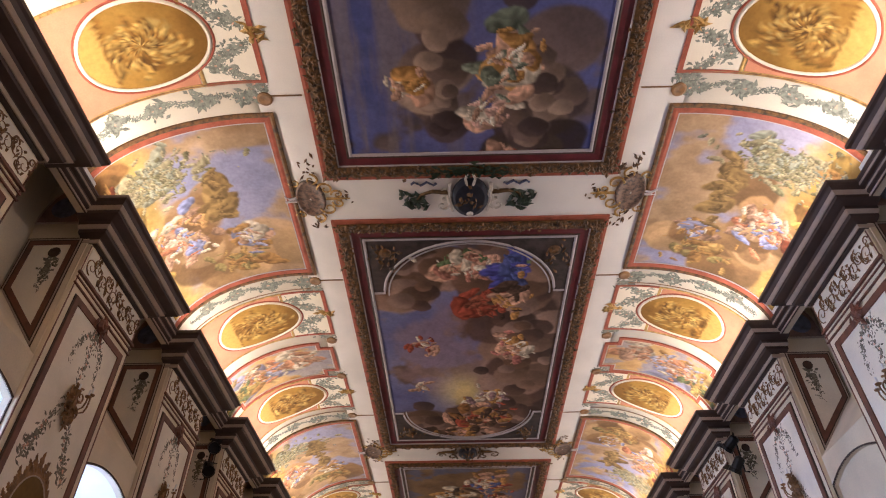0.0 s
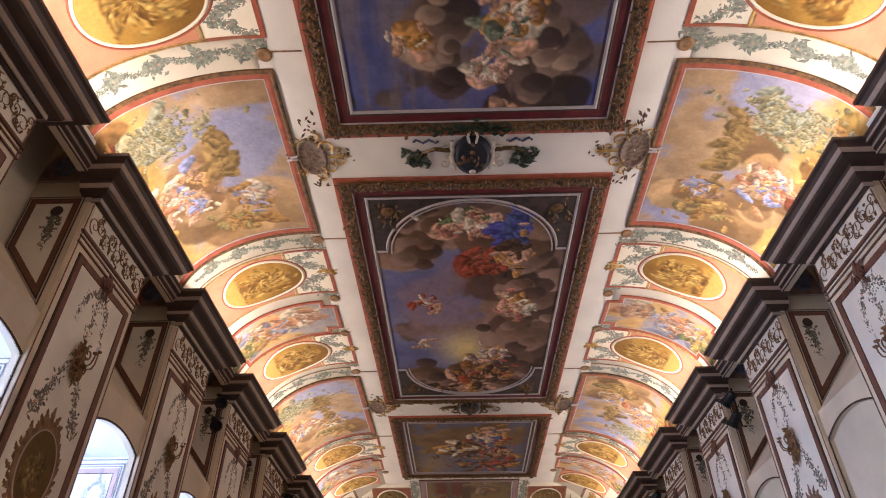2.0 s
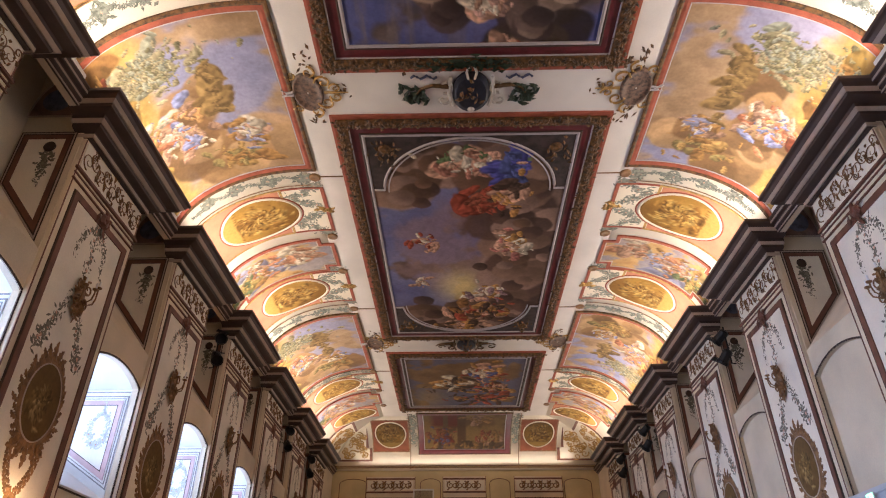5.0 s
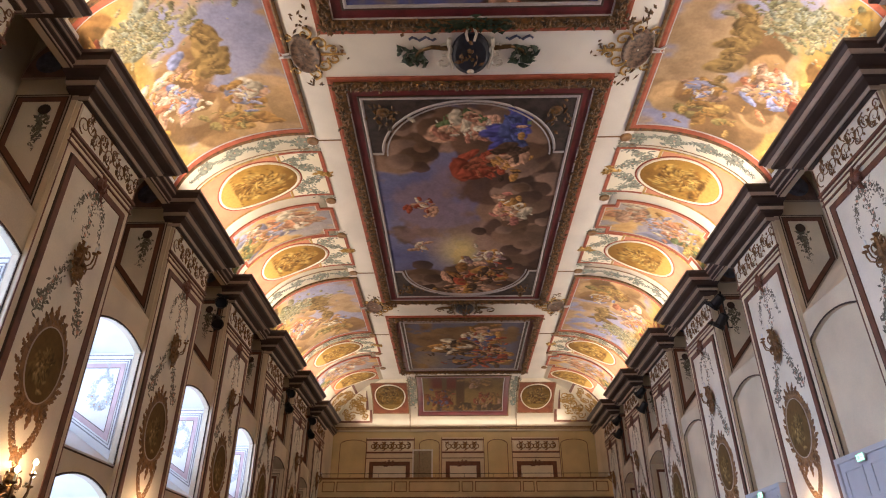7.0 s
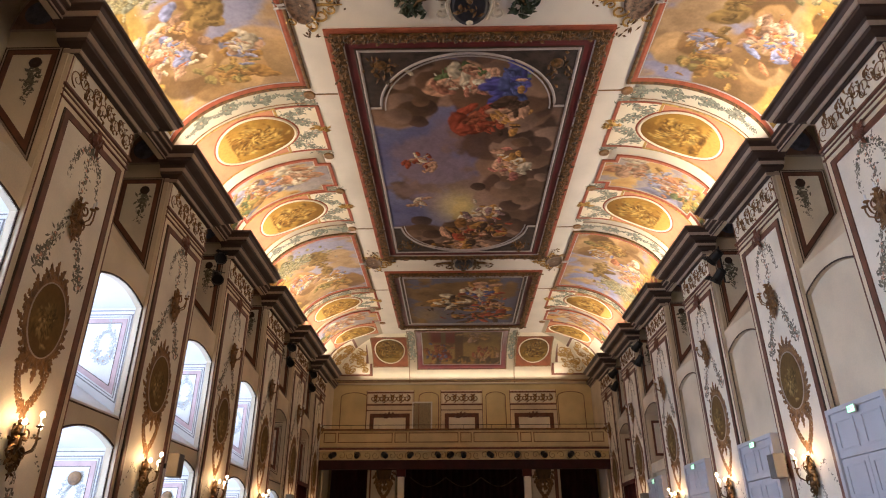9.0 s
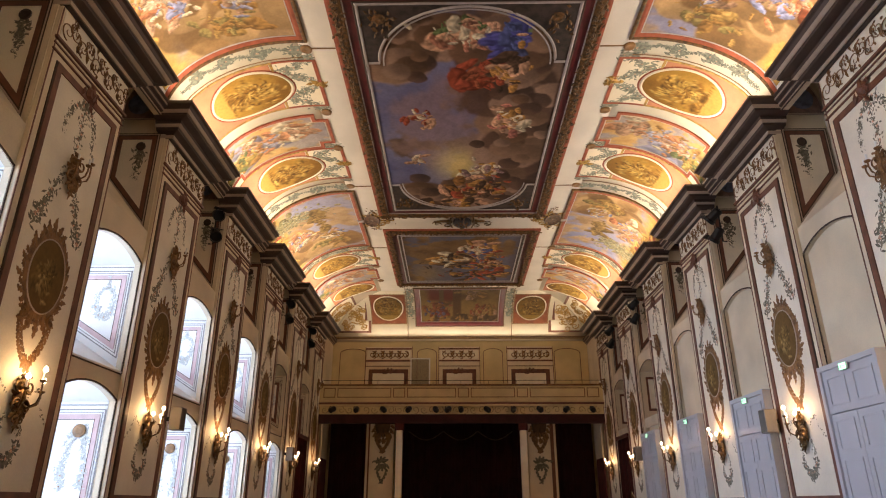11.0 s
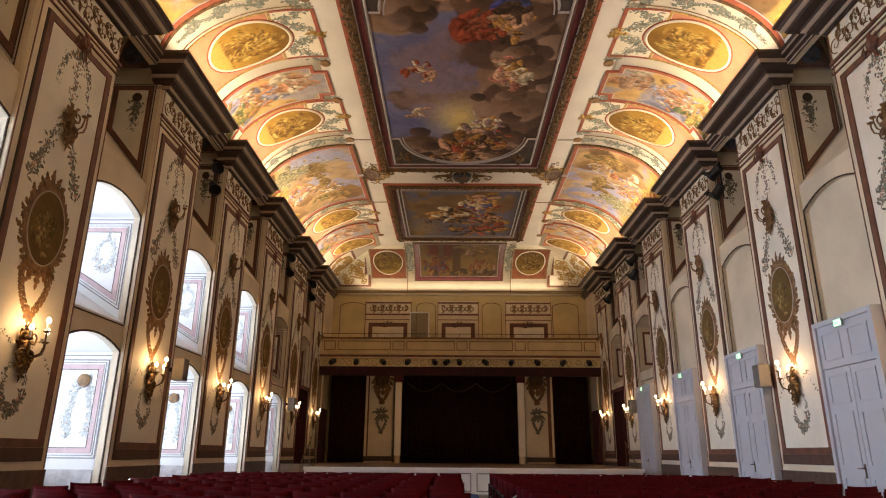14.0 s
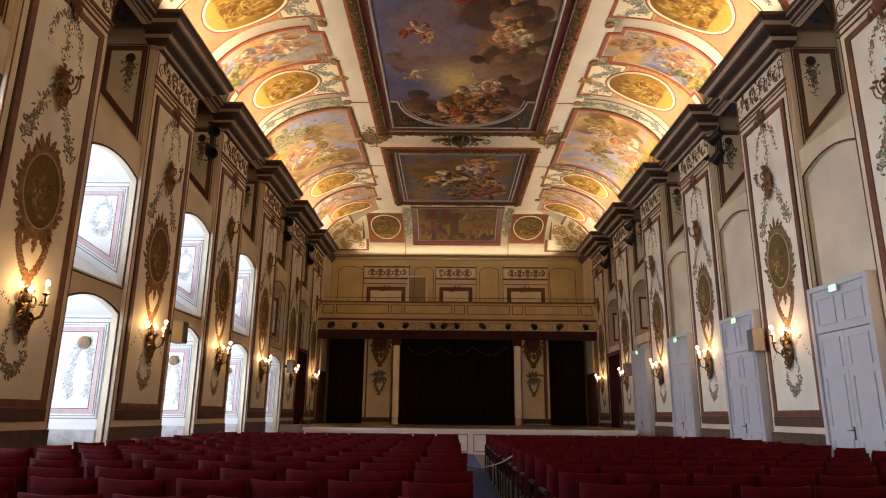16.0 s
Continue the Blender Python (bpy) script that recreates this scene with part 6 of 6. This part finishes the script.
def spotlight_cluster(m):
    t = thing("stage_lights", m, "two black stage spotlights on a steel bracket in a bay", "spotlight", "stage spotlights")
    part("bracket", tube(tube(bmesh.new(), [(0.0, 0, 8.0), (0.12, 0, 8.0), (0.12, 0, 9.1)], 0.025, 6), [(0.0, 0, 8.9), (0.12, 0, 8.9)], 0.02, 6), M_METAL, t)
    for z, tilt in ((8.85, 30), (8.25, 45)):
        bm = bmesh.new()
        lathe(bm, [(0.07, -0.22), (0.13, -0.18), (0.14, 0.12), (0.17, 0.14), (0.17, 0.22), (0.155, 0.22), (0.15, 0.15), (0.0, 0.14)], 12, (0, 0, 0), "x")
        part("lamp_head", bm, M_METAL, t, m=pose(0.20, -0.12, z, 0, tilt, -55), smooth=False)
        part("yoke", tube(bmesh.new(), [(0.12, 0, z + 0.22), (0.2, -0.28, z + 0.1), (0.2, -0.3, z)], 0.015, 5), M_METAL, t)
        part("barn_door", boxes((0.0, 0.16, -0.16, 0.16, -0.006, 0.006)), M_METAL, t, m=pose(0.30, -0.34, z + 0.06, 0, tilt - 30, -55))
    return t


spot_pose = lambda s, yc: pose(s * (RX + 0.12), yc + 0.3, 0, 0, 0, 0 if s < 0 else 180)
sp0 = spotlight_cluster(spot_pose(-1, BAYS[4]))
for s, yc in ((-1, BAYS[6]), (-1, BAYS[7]), (1, BAYS[4]), (1, BAYS[6]), (1, BAYS[7])):
    copy_thing(sp0, spot_pose(s, yc))


def cove_lamp(m):
    t = thing("cove_lamp", m, "white flood lamp standing on the cornice, lighting the cove", "lamp", "cove lamps")
    part("housing", boxes((-0.10, 0.10, -0.22, 0.22, 0.03, 0.13), bev=0.015), M_WHITE, t)
    part("lit_face", boxes((-0.08, 0.08, -0.20, 0.20, 0.1305, 0.137)), M_LAMP, t, "glowing lamp face")
    part("foot", boxes((-0.05, 0.05, -0.05, 0.05, 0.0, 0.03)), M_METAL, t)
    return t


M_LAMP = glowing("lit_lamp_face", (1.0, 0.86, 0.62), 9.0)
cl0 = cove_lamp(pose(-7.06, BAYS[0], 9.841))
for s in (-1, 1):
    for yc in BAYS:
        if not (s < 0 and yc == BAYS[0]):
            copy_thing(cl0, pose(s * 7.06, yc, 9.841, 0, 0, 0 if s < 0 else 180))


def loudspeaker(m):
    t = thing("loudspeaker", m, "small beige box loudspeaker on a wall bracket", "loudspeaker", "wall loudspeakers")
    part("casing", boxes((0.12, 0.38, -0.16, 0.16, -0.26, 0.26), bev=0.015), M_SPK, t)
    part("grille", boxes((0.3805, 0.386, -0.14, 0.14, -0.24, 0.24)), material("speaker_grille_cloth", (0.16, 0.14, 0.12), 0.9, vary=0.2, grain=250), t)
    part("bracket", boxes((0.0, 0.12, -0.03, 0.03, -0.05, 0.05)), M_METAL, t)
    return t


ls0 = loudspeaker(pose_of(1, 15.35) @ pose(0, 0, 2.93))
copy_thing(ls0, pose_of(-1, 15.4) @ pose(0, 0, 3.0))
copy_thing(ls0, pose_of(1, 26.6) @ pose(0, 0, 3.0))
copy_thing(ls0, pose_of(-1, 26.6) @ pose(0, 0, 3.0))

# ---------------- end wall, balcony, stage ----------------
EY = Y1


def on_wall(a, b, off=0.0):
    return Vector((a, EY - off, b))


def wall_bars(bm, x0, x1, z0, z1, w, t):
    for r in ((x0, x0 + w, z0, z1), (x1 - w, x1, z0, z1), (x0 + w, x1 - w, z0, z0 + w), (x0 + w, x1 - w, z1 - w, z1)):
        box(bm, r[0], r[1], EY - t, EY - 0.001, r[2], r[3])
    return bm


for x0, x1 in ((-5.3, -2.7), (-1.17, 1.1), (2.66, 5.2)):
    t = thing("end_wall_panel", pose(0, 0, 0), "painted ochre wall panel with scroll frieze and brown frame above the balcony", "wall panel", "end wall panels")
    part("ground", boxes((x0, x1, EY - 0.01, EY - 0.001, 5.93, 9.45)), M_CREAM, t)
    part("frieze_field", boxes((x0 + 0.08, x1 - 0.08, EY - 0.018, EY - 0.0105, 8.75, 9.25)), M_FIELD, t)
    part("moulding_line", boxes((x0, x1, EY - 0.05, EY - 0.0105, 9.29, 9.37), (x0, x1, EY - 0.05, EY - 0.0105, 8.61, 8.69), (x0, x1, EY - 0.04, EY - 0.0105, 8.33, 8.37)), M_BROWN, t)
    part("edge_line", boxes((x0 - 0.03, x0, EY - 0.02, EY - 0.001, 5.93, 9.45), (x1, x1 + 0.03, EY - 0.02, EY - 0.001, 5.93, 9.45)), M_BROWN, t)
    xm = (x0 + x1) / 2
    bm = bmesh.new()
    for r in ((x0 + 0.2, x0 + 0.42, 5.93, 8.17), (x1 - 0.42, x1 - 0.2, 5.93, 8.17), (x0 + 0.42, x1 - 0.42, 7.95, 8.17)):
        box(bm, r[0], r[1], EY - 0.03, EY - 0.0105, r[2], r[3])
    part("brown_frame", bm, M_BROWN, t)
    part("field", boxes((x0 + 0.42, x1 - 0.42, EY - 0.016, EY - 0.0105, 5.93, 7.95)), M_FIELD, t)
    bm = bmesh.new()
    nk = 4 if x1 - x0 > 2.5 else 3
    for k in range(-nk, nk + 1):
        scroll(bm, on_wall, xm + k * (x1 - x0 - 0.5) / (2 * nk + 1), 9.00, 0.20, 1.4, math.pi / 2, 1 if k % 2 else -1, 0.034, 0.04)
        for q_ in (-1, 1):
            acanthus(bm, on_wall, xm + k * (x1 - x0 - 0.5) / (2 * nk + 1), 9.00 - 0.12 * q_, 0.5 * q_ + (math.pi if k % 2 else 0), 0.24, 0.06, 0.04, 3)
    tagged(part("scroll_frieze", bm, M_OCHRE, t), kind="stuff")
    bm = bmesh.new()
    for e_ in range(-2, 3):
        acanthus(bm, on_wall, xm + 0.04 * e_, 7.95, math.pi / 2 - 0.6 * e_, 0.34, 0.09, 0.08, 3)
    tagged(part("shell_bracket", bm, M_BROWN, t), kind="stuff")
    garland(t, on_wall, [(xm + 0.09 * k, 7.45 + 0.38 * math.cos(k * 0.26) ** 2, 1.0) for k in range(-6, 7)] + [(xm, 7.23 + 0.1 * k, 0.8) for k in range(6)], 1.0, 0.06, 7, bloom=False, leaf=M_OCHRE)
for x0, x1 in ((-6.75, -5.3), (-2.4, -1.32), (1.32, 2.4), (5.3, 6.75)):
    bm = bmesh.new()
    xm, hw = (x0 + x1) / 2, (x1 - x0) / 2
    pts = [on_wall(x0, 5.93, 0.012)] + [on_wall(xm - hw * math.cos(i / 12 * math.pi), 9.08 + 0.26 * math.sin(i / 12 * math.pi), 0.012) for i in range(13)] + [on_wall(x1, 5.93, 0.012)]
    tube(bm, pts, 0.018, 5)
    structure("arch_line", bm, M_BROWN, "brown painted arch line on the end wall", "trim")
t = thing("wall_grille", pose(0, 0, 0), "white framed ventilation grille above the balcony", "grille")
part("frame", wall_bars(bmesh.new(), -2.78, -1.66, 6.83, 8.81, 0.08, 0.05), M_WHITE, t)
part("mesh_panel", boxes((-2.70, -1.74, EY - 0.02, EY - 0.012, 6.91, 8.73)), material("greige_grille_mesh", (0.36, 0.30, 0.20), 0.7, vary=0.3, scale=30, grain=90), t)

BY = 32.73
t = thing("balcony", pose(0, 0, 0), "ochre panelled wooden balcony across the hall above the stage", "balcony")
part("slab", boxes((-HX, HX, BY, EY - 0.012, 5.68, 5.92)), M_BALC, t)
part("parapet", boxes((-HX, HX, BY - 0.02, BY + 0.12, 5.92, 6.70)), M_BALC, t)
part("coping", boxes((-HX, HX, BY - 0.09, BY + 0.17, 6.70, 6.78), bev=0.01), M_OCHRE, t)
part("base_moulding", boxes((-HX, HX, BY - 0.12, BY - 0.021, 5.69, 5.77), (-HX, HX, BY - 0.07, BY - 0.021, 5.90, 5.98), bev=0.008), M_BALC, t)
part("dark_moulding", boxes((-HX, HX, BY - 0.10, BY - 0.021, 5.775, 5.875)), M_BROWN, t)
edges = [-6.95, -6.25, -3.45, -2.75, -0.2, 0.45, 2.75, 3.4, 6.25, 6.95]
for x0, x1 in zip(edges, edges[1:]):
    bm = bmesh.new()
    for r in ((x0 + 0.05, x0 + 0.09, 6.12, 6.60), (x1 - 0.09, x1 - 0.05, 6.12, 6.60), (x0 + 0.09, x1 - 0.09, 6.12, 6.16), (x0 + 0.09, x1 - 0.09, 6.56, 6.60)):
        box(bm, r[0], r[1], BY - 0.04, BY - 0.021, r[2], r[3])
    part("parapet_panel", bm, M_OCHRE, t)
bm = tube(bmesh.new(), [(-HX, BY + 0.05, 6.98), (HX, BY + 0.05, 6.98)], 0.014, 6)
part("handrail", bm, M_METAL, t)
for k in range(11):
    x = -7.0 + 1.4 * k
    part("rail_post", tube(bmesh.new(), [(x, BY + 0.05, 6.76), (x, BY + 0.05, 6.98)], 0.010, 5), M_METAL, t)
t = thing("balcony_frieze", pose(0, 0, 0), "dim ornamented frieze hung below the balcony front", "frieze")
part("board", boxes((-HX, HX, BY + 0.05, BY + 0.10, 5.31, 5.678)), M_ENDW, t)
bm = bmesh.new()
for k in range(34):
    scroll(bm, lambda a, b, o=0.0: Vector((a, BY + 0.05 - o, b)), -6.8 + 0.412 * k, 5.52, 0.19, 1.2, k, 1 if k % 2 else -1, 0.015, 0.02, 1.0, 14)
tagged(part("scrollwork", bm, M_OCHRE, t), kind="stuff")
structure("proscenium_beam", boxes((-HX, HX, BY + 0.02, BY + 0.35, 4.88, 5.308)), M_DRAPE, "dark red beam over the stage opening", "beam")
for k, x in enumerate((-6.4, -5.2, -3.85, -2.6, -1.25, -0.65, 0.0, 1.3, 2.6, 3.9, 5.2, 6.5)):
    t = thing("hanging_spotlight", pose(x, BY - 0.12, 5.52), "small black spotlight under the balcony front", "spotlight", "balcony spotlights")
    part("lamp_head", lathe(bmesh.new(), [(0.06, -0.2), (0.13, -0.16), (0.14, 0.12), (0.13, 0.17), (0.11, 0.16), (0.0, 0.12)], 10, (0, 0, 0), "y"), M_METAL, t, m=pose(0, 0, 0, 25, 0, 15 * ((k * 7) % 5 - 2)))
    part("yoke", tube(bmesh.new(), [(0, 0.05, 0.25), (-0.13, 0, 0.12), (-0.13, 0, 0)], 0.014, 5), M_METAL, t)

# stage platform
SY, SZ = 23.9, 0.67
t = thing("stage", pose(0, 0, 0), "low stage platform with a white panelled front", "stage")
part("platform", boxes((-5.57, 6.3, SY, SY + 3.2, FZ, SZ - 0.06), (-HX + 0.02, HX - 0.02, SY + 3.2, EY - 0.02, FZ, SZ - 0.06)), M_WHITE, t)
part("stage_floor", boxes((-5.59, 6.32, SY + 0.05, SY + 3.2, SZ - 0.058, SZ), (-HX + 0.02, HX - 0.02, SY + 3.2, EY - 0.02, SZ - 0.058, SZ)), M_STAGE, t, "brown stage boards")
part("nosing", boxes((-5.6, 6.35, SY - 0.05, SY + 0.049, SZ - 0.11, SZ + 0.004), bev=0.01), M_WHITE, t, "white stage edge")
for k in range(10):
    x0 = -5.52 + 1.18 * k
    bm = bmesh.new()
    for r in ((x0 + 0.1, x0 + 0.14, -0.12, 0.50), (x0 + 1.06, x0 + 1.1, -0.12, 0.50), (x0 + 0.14, x0 + 1.06, -0.12, -0.08), (x0 + 0.14, x0 + 1.06, 0.46, 0.50)):
        box(bm, r[0], r[1], SY - 0.02, SY - 0.001, r[2], r[3])
    part("front_panel", bm, M_GREYL, t, "grey painted panel frame")
for s, x0, x1 in ((1, 6.36, 7.05), (-1, -7.05, -5.9)):
    t = thing("stage_steps", pose(0, 0, 0), "short wooden steps up to the stage with a slim handrail", "steps", "stage steps")
    for k in range(5):
        part("step", boxes((x0, x1, SY + 1.2 + 0.3 * k, SY + 2.68, FZ + 0.185 * k, FZ + 0.185 * (k + 1) - 0.002)), M_STAGE, t)
    xr = x0 + 0.06 if s > 0 else x1 - 0.06
    part("handrail", tube(bmesh.new(), [(xr, SY + 1.1, FZ), (xr, SY + 1.1, FZ + 0.95), (xr, SY + 2.6, SZ + 0.95), (xr, SY + 2.6, SZ - 0.02)], 0.022, 6), M_BRONZE, t)

# dark curtains, painted piers and white pillars on the stage
for x0, x1, y in ((-6.9, -4.6, 35.300), (-3.45, 3.5, 35.400), (5.0, 6.9, 35.300)):
    sc = tagged(part("stage_curtain", drape(x0, x1, y, SZ + 0.01, 5.6, max(4, int((x1 - x0) * 3)), 0.07), M_DRAPE, smooth=True), "very dark wine stage curtain hanging in folds", "curtain", "stage curtains")
    if x0 == -3.45:
        for xs in (-2.75, -0.92, 0.91):
            part("swag_cord", tube(bmesh.new(), [(xs + 1.83 * k / 12, 35.280, 4.75 - 0.45 * math.sin(k / 12 * math.pi)) for k in range(13)], 0.028, 6), M_UMBER, sc, "dull brown swag cord", smooth=True)
for sd in (-1, 1):
    x0, x1 = sorted((sd * 3.5, sd * 4.95))
    t = thing("stage_pier", pose(0, 0, 0), "ivory painted pier with leaf ornament beside the stage curtain", "pier", "stage piers")
    part("body", boxes((x0, x1, 34.950, 35.150, SZ, 5.66)), M_CREAM, t)
    part("dark_foot", boxes((x0, x1, 34.920, 34.949, SZ + 0.08, SZ + 0.32)), M_DARKB, t)
    part("edge_band", boxes((x1 - 0.3, x1 - 0.12, 34.935, 34.949, SZ + 0.33, 5.66) if sd > 0 else (x0 + 0.12, x0 + 0.2, 34.935, 34.949, SZ + 0.33, 5.66)), M_BROWN, t)
    xm = sd * 3.5 + sd * 0.6
    S = lambda a, b, o=0.0: Vector((a, 34.950 - o, b))
    bm = bmesh.new()
    for sg in (-1, 1):
        for k in range(9):
            th = math.pi * (1 + k / 16)
            acanthus(bm, S, xm + sg * 0.42 * math.cos(th), 5.0 + 0.68 * math.sin(th), -math.pi / 2 - sg * 0.4 + 0.4 * (-1) ** k, 0.26, 0.09, 0.04, 3)
        for k in range(12):
            q = k / 11
            acanthus(bm, S, xm + sg * 0.36 * math.cos(q * 1.5) ** 0.75, 4.55 - 0.75 * q, -math.pi / 2 - sg * 0.9 * q + 0.4 * (-1) ** k, 0.19, 0.07, 0.03, 3)
    for e_ in range(-2, 3):
        acanthus(bm, S, xm + 0.07 * e_, 4.66, -math.pi / 2 + 0.5 * e_, 0.36, 0.10, 0.04, 4)
        acanthus(bm, S, xm, 3.82, -math.pi / 2 + 0.35 * e_, 0.24, 0.07, 0.04, 3)
    part("painted_oval", lathe(bmesh.new(), [(0.40, -0.004), (0.40, -0.02), (0.37, -0.026), (0.0, -0.022)], 28, (0, 0, 0), "y"), M_UMBER, t, "dark painted oval", m=Matrix.Translation((xm, 34.950, 5.05)) @ Matrix.Diagonal((1, 1, 1.55, 1)))
    tagged(part("ochre_ornament", bm, M_OCHRE, t), kind="stuff")
    bm = bmesh.new()
    for e_ in range(-2, 3):
        acanthus(bm, S, xm + 0.03 * e_, 3.15, math.pi / 2 - 0.6 * e_, 0.34, 0.09, 0.04, 3)
        acanthus(bm, S, xm + 0.05 * e_, 3.1, -math.pi / 2 + 0.4 * e_, 0.40, 0.09, 0.04, 3)
        acanthus(bm, S, xm + 0.25 * sd * (e_ + 2) / 2, 3.24 - 0.05 * e_, 0.2 * e_, 0.22, 0.05, 0.04, 3)
    for sg in (-1, 1):
        for k in range(8):
            q = k / 7
            acanthus(bm, S, xm + sg * 0.24 * math.cos(q * 1.5), 2.85 - 0.6 * q, -math.pi / 2 - sg * 0.7 * q + 0.3 * (-1) ** k, 0.18, 0.06, 0.03, 3)
    tagged(part("dark_trophy", bm, M_LEAF, t), kind="stuff")
    t = thing("stage_pillar", pose(sd * 3.05, BY + 0.2, 0), "plain white wrapped pillar carrying the balcony", "pillar", "white pillars")
    part("shaft", boxes((-0.16, 0.16, -0.15, 0.15, SZ + 0.35, 4.54), bev=0.02), M_FIELD, t)
    part("foot", lathe(bmesh.new(), [(0.17, SZ), (0.15, SZ + 0.35), (0.0, SZ + 0.35)], 12), M_GREYP, t)
    part("head", boxes((-0.22, 0.22, -0.16, 0.16, 4.54, 4.875)), M_REDC, t, "dark red head")
for s in (-1, 1):
    structure("stage_side_panel", boxes(sorted((s * (HX - 0.03), s * (HX - 0.12))) + [33.500, 35.100, 3.3, 5.2]), M_GREYP, "pale side panel beside the stage", "wall")
    structure("stage_side_curtain_wall", boxes(sorted((s * (HX - 0.03), s * (HX - 0.10))) + [33.500, 35.100, SZ, 3.3]), M_REDC, "dark red lower side panel beside the stage", "wall")

# ---------------- floor finishes and seating ----------------
structure("aisle_carpet", boxes((-0.26, 0.50, -2.0, SY - 0.06, FZ + 0.0005, FZ + 0.012)), M_BLUE, "blue carpet runner in the central aisle", "carpet")


def chair_meshes():
    """Seat, backrest, two leg frames and two arm pads of one hall chair, facing the stage."""
    # backrest: a bent, padded slab with a dipped, rounded head
    bm = bmesh.new()
    n, r = 8, 6
    def grid(side):
        g = []
        for i in range(n + 1):
            u = -1 + 2 * i / n
            col = []
            for j in range(r + 1):
                q = j / r
                w = 0.235 + 0.012 * q
                z = 0.42 + 0.48 * q - 0.010 * (1 - u * u) * (q > 0.9)
                y = -0.20 - 0.09 * q + 0.045 * u * u
                t = 0.034 * (1 - 0.55 * max(abs(u) ** 6, (2 * q - 1) ** 8))
                col.append(bm.verts.new((u * w, y + side * t, z)))
            g.append(col)
        return g
    A, B = grid(-1), grid(1)
    for i in range(n):
        for j in range(r):
            bm.faces.new((A[i][j], A[i + 1][j], A[i + 1][j + 1], A[i][j + 1]))
            bm.faces.new((B[i][j], B[i][j + 1], B[i + 1][j + 1], B[i + 1][j]))
    for i in range(n):
        bm.faces.new((A[i][0], B[i][0], B[i + 1][0], A[i + 1][0]))
        bm.faces.new((A[i][r], A[i + 1][r], B[i + 1][r], B[i][r]))
    for j in range(r):
        bm.faces.new((A[0][j], A[0][j + 1], B[0][j + 1], B[0][j]))
        bm.faces.new((A[n][j], B[n][j], B[n][j + 1], A[n][j + 1]))
    back = finish("backrest", bm, M_RED, True)
    seat = finish("seat", box(bmesh.new(), -0.235, 0.235, -0.22, 0.25, 0.38, 0.46, 0.025), M_RED, False)
    bm = bmesh.new()
    tube(bm, [(0.25, -0.26, 0.0), (0.25, -0.20, 0.36), (0.25, 0.20, 0.36), (0.25, 0.24, 0.0)], 0.013, 5)
    tube(bm, [(0.25, -0.22, 0.36), (0.25, -0.24, 0.62), (0.25, 0.10, 0.62), (0.25, 0.16, 0.36)], 0.012, 5)
    legs = finish("leg_frame", bm, M_METAL)
    arm = finish("arm_pad", box(bmesh.new(), 0.228, 0.272, -0.22, 0.12, 0.625, 0.655, 0.01), M_METAL)
    return back, seat, legs, arm


back, seat, legs, arm = chair_meshes()
first = thing("hall_chair", pose(0, 0, 0), "crimson velvet hall chair with a curved back and black steel frame", "chair", "rows of chairs")
part("backrest", back, None, first)
part("seat", seat, None, first)
for sd in (1, -1):
    part("leg_frame", legs, None, first, "black steel legs", m=Matrix.Diagonal((sd, 1, 1, 1)))
    part("arm_pad", arm, None, first, "black arm pad", m=Matrix.Diagonal((sd, 1, 1, 1)))
cols = [-0.44 - 0.535 * k for k in range(11)] + [0.78 + 0.535 * k for k in range(11)]
rows_y = [1.40 + 0.90 * k for k in range(18)]
for k, (y, x) in enumerate((y, x) for y in rows_y for x in cols):
    jit = pose(x + rnd.uniform(-0.02, 0.02), y + rnd.uniform(-0.035, 0.035), FZ, 0, 0, rnd.uniform(-4, 4) + 6.0 * (x - 0.3) / 6)
    if k == 0:
        first.matrix_basis = jit
    else:
        copy_thing(first, jit)


def stanchion(m):
    t = thing("stanchion", m, "dark barrier post with a chrome head and round foot", "barrier post", "barrier posts")
    part("foot", lathe(bmesh.new(), [(0.15, 0.012), (0.15, 0.03), (0.04, 0.05), (0.0, 0.05)], 16), M_CHROME, t, smooth=True)
    part("post", lathe(bmesh.new(), [(0.014, 0.05), (0.014, 0.80), (0.0, 0.80)], 10), M_METAL, t, smooth=True)
    part("ball", lathe(bmesh.new(), [(0.016, 0.80), (0.026, 0.812), (0.022, 0.83), (0.030, 0.845), (0.026, 0.87), (0.0, 0.88)], 10), M_CHROME, t, smooth=True)
    return t


st0 = stanchion(pose(0.66, 10.3, FZ))
for x, y in ((-0.46, 10.3), (-6.15, 9.6), (-6.15, 12.2), (6.0, 11.4), (6.0, 13.6)):
    copy_thing(st0, pose(x, y, FZ))
bm = tube(bmesh.new(), [(-0.46 + 1.12 * k / 14, 10.3, FZ + 0.83 - 0.24 * math.sin(k / 14 * math.pi) ** 0.8) for k in range(15)], 0.011, 6)
tagged(part("barrier_rope", bm, M_ROPE, smooth=True), "grey barrier rope sagging across the aisle", "rope", "barrier ropes")
for s, ya, yb in ((-6.15, 9.6, 12.2), (6.0, 11.4, 13.6)):
    bm = tube(bmesh.new(), [(s, ya + (yb - ya) * k / 14, FZ + 0.78 - 0.30 * math.sin(k / 14 * math.pi)) for k in range(15)], 0.011, 6)
    tagged(part("barrier_rope", bm, M_ROPE, smooth=True), "grey barrier rope sagging between posts", "rope", "barrier ropes")
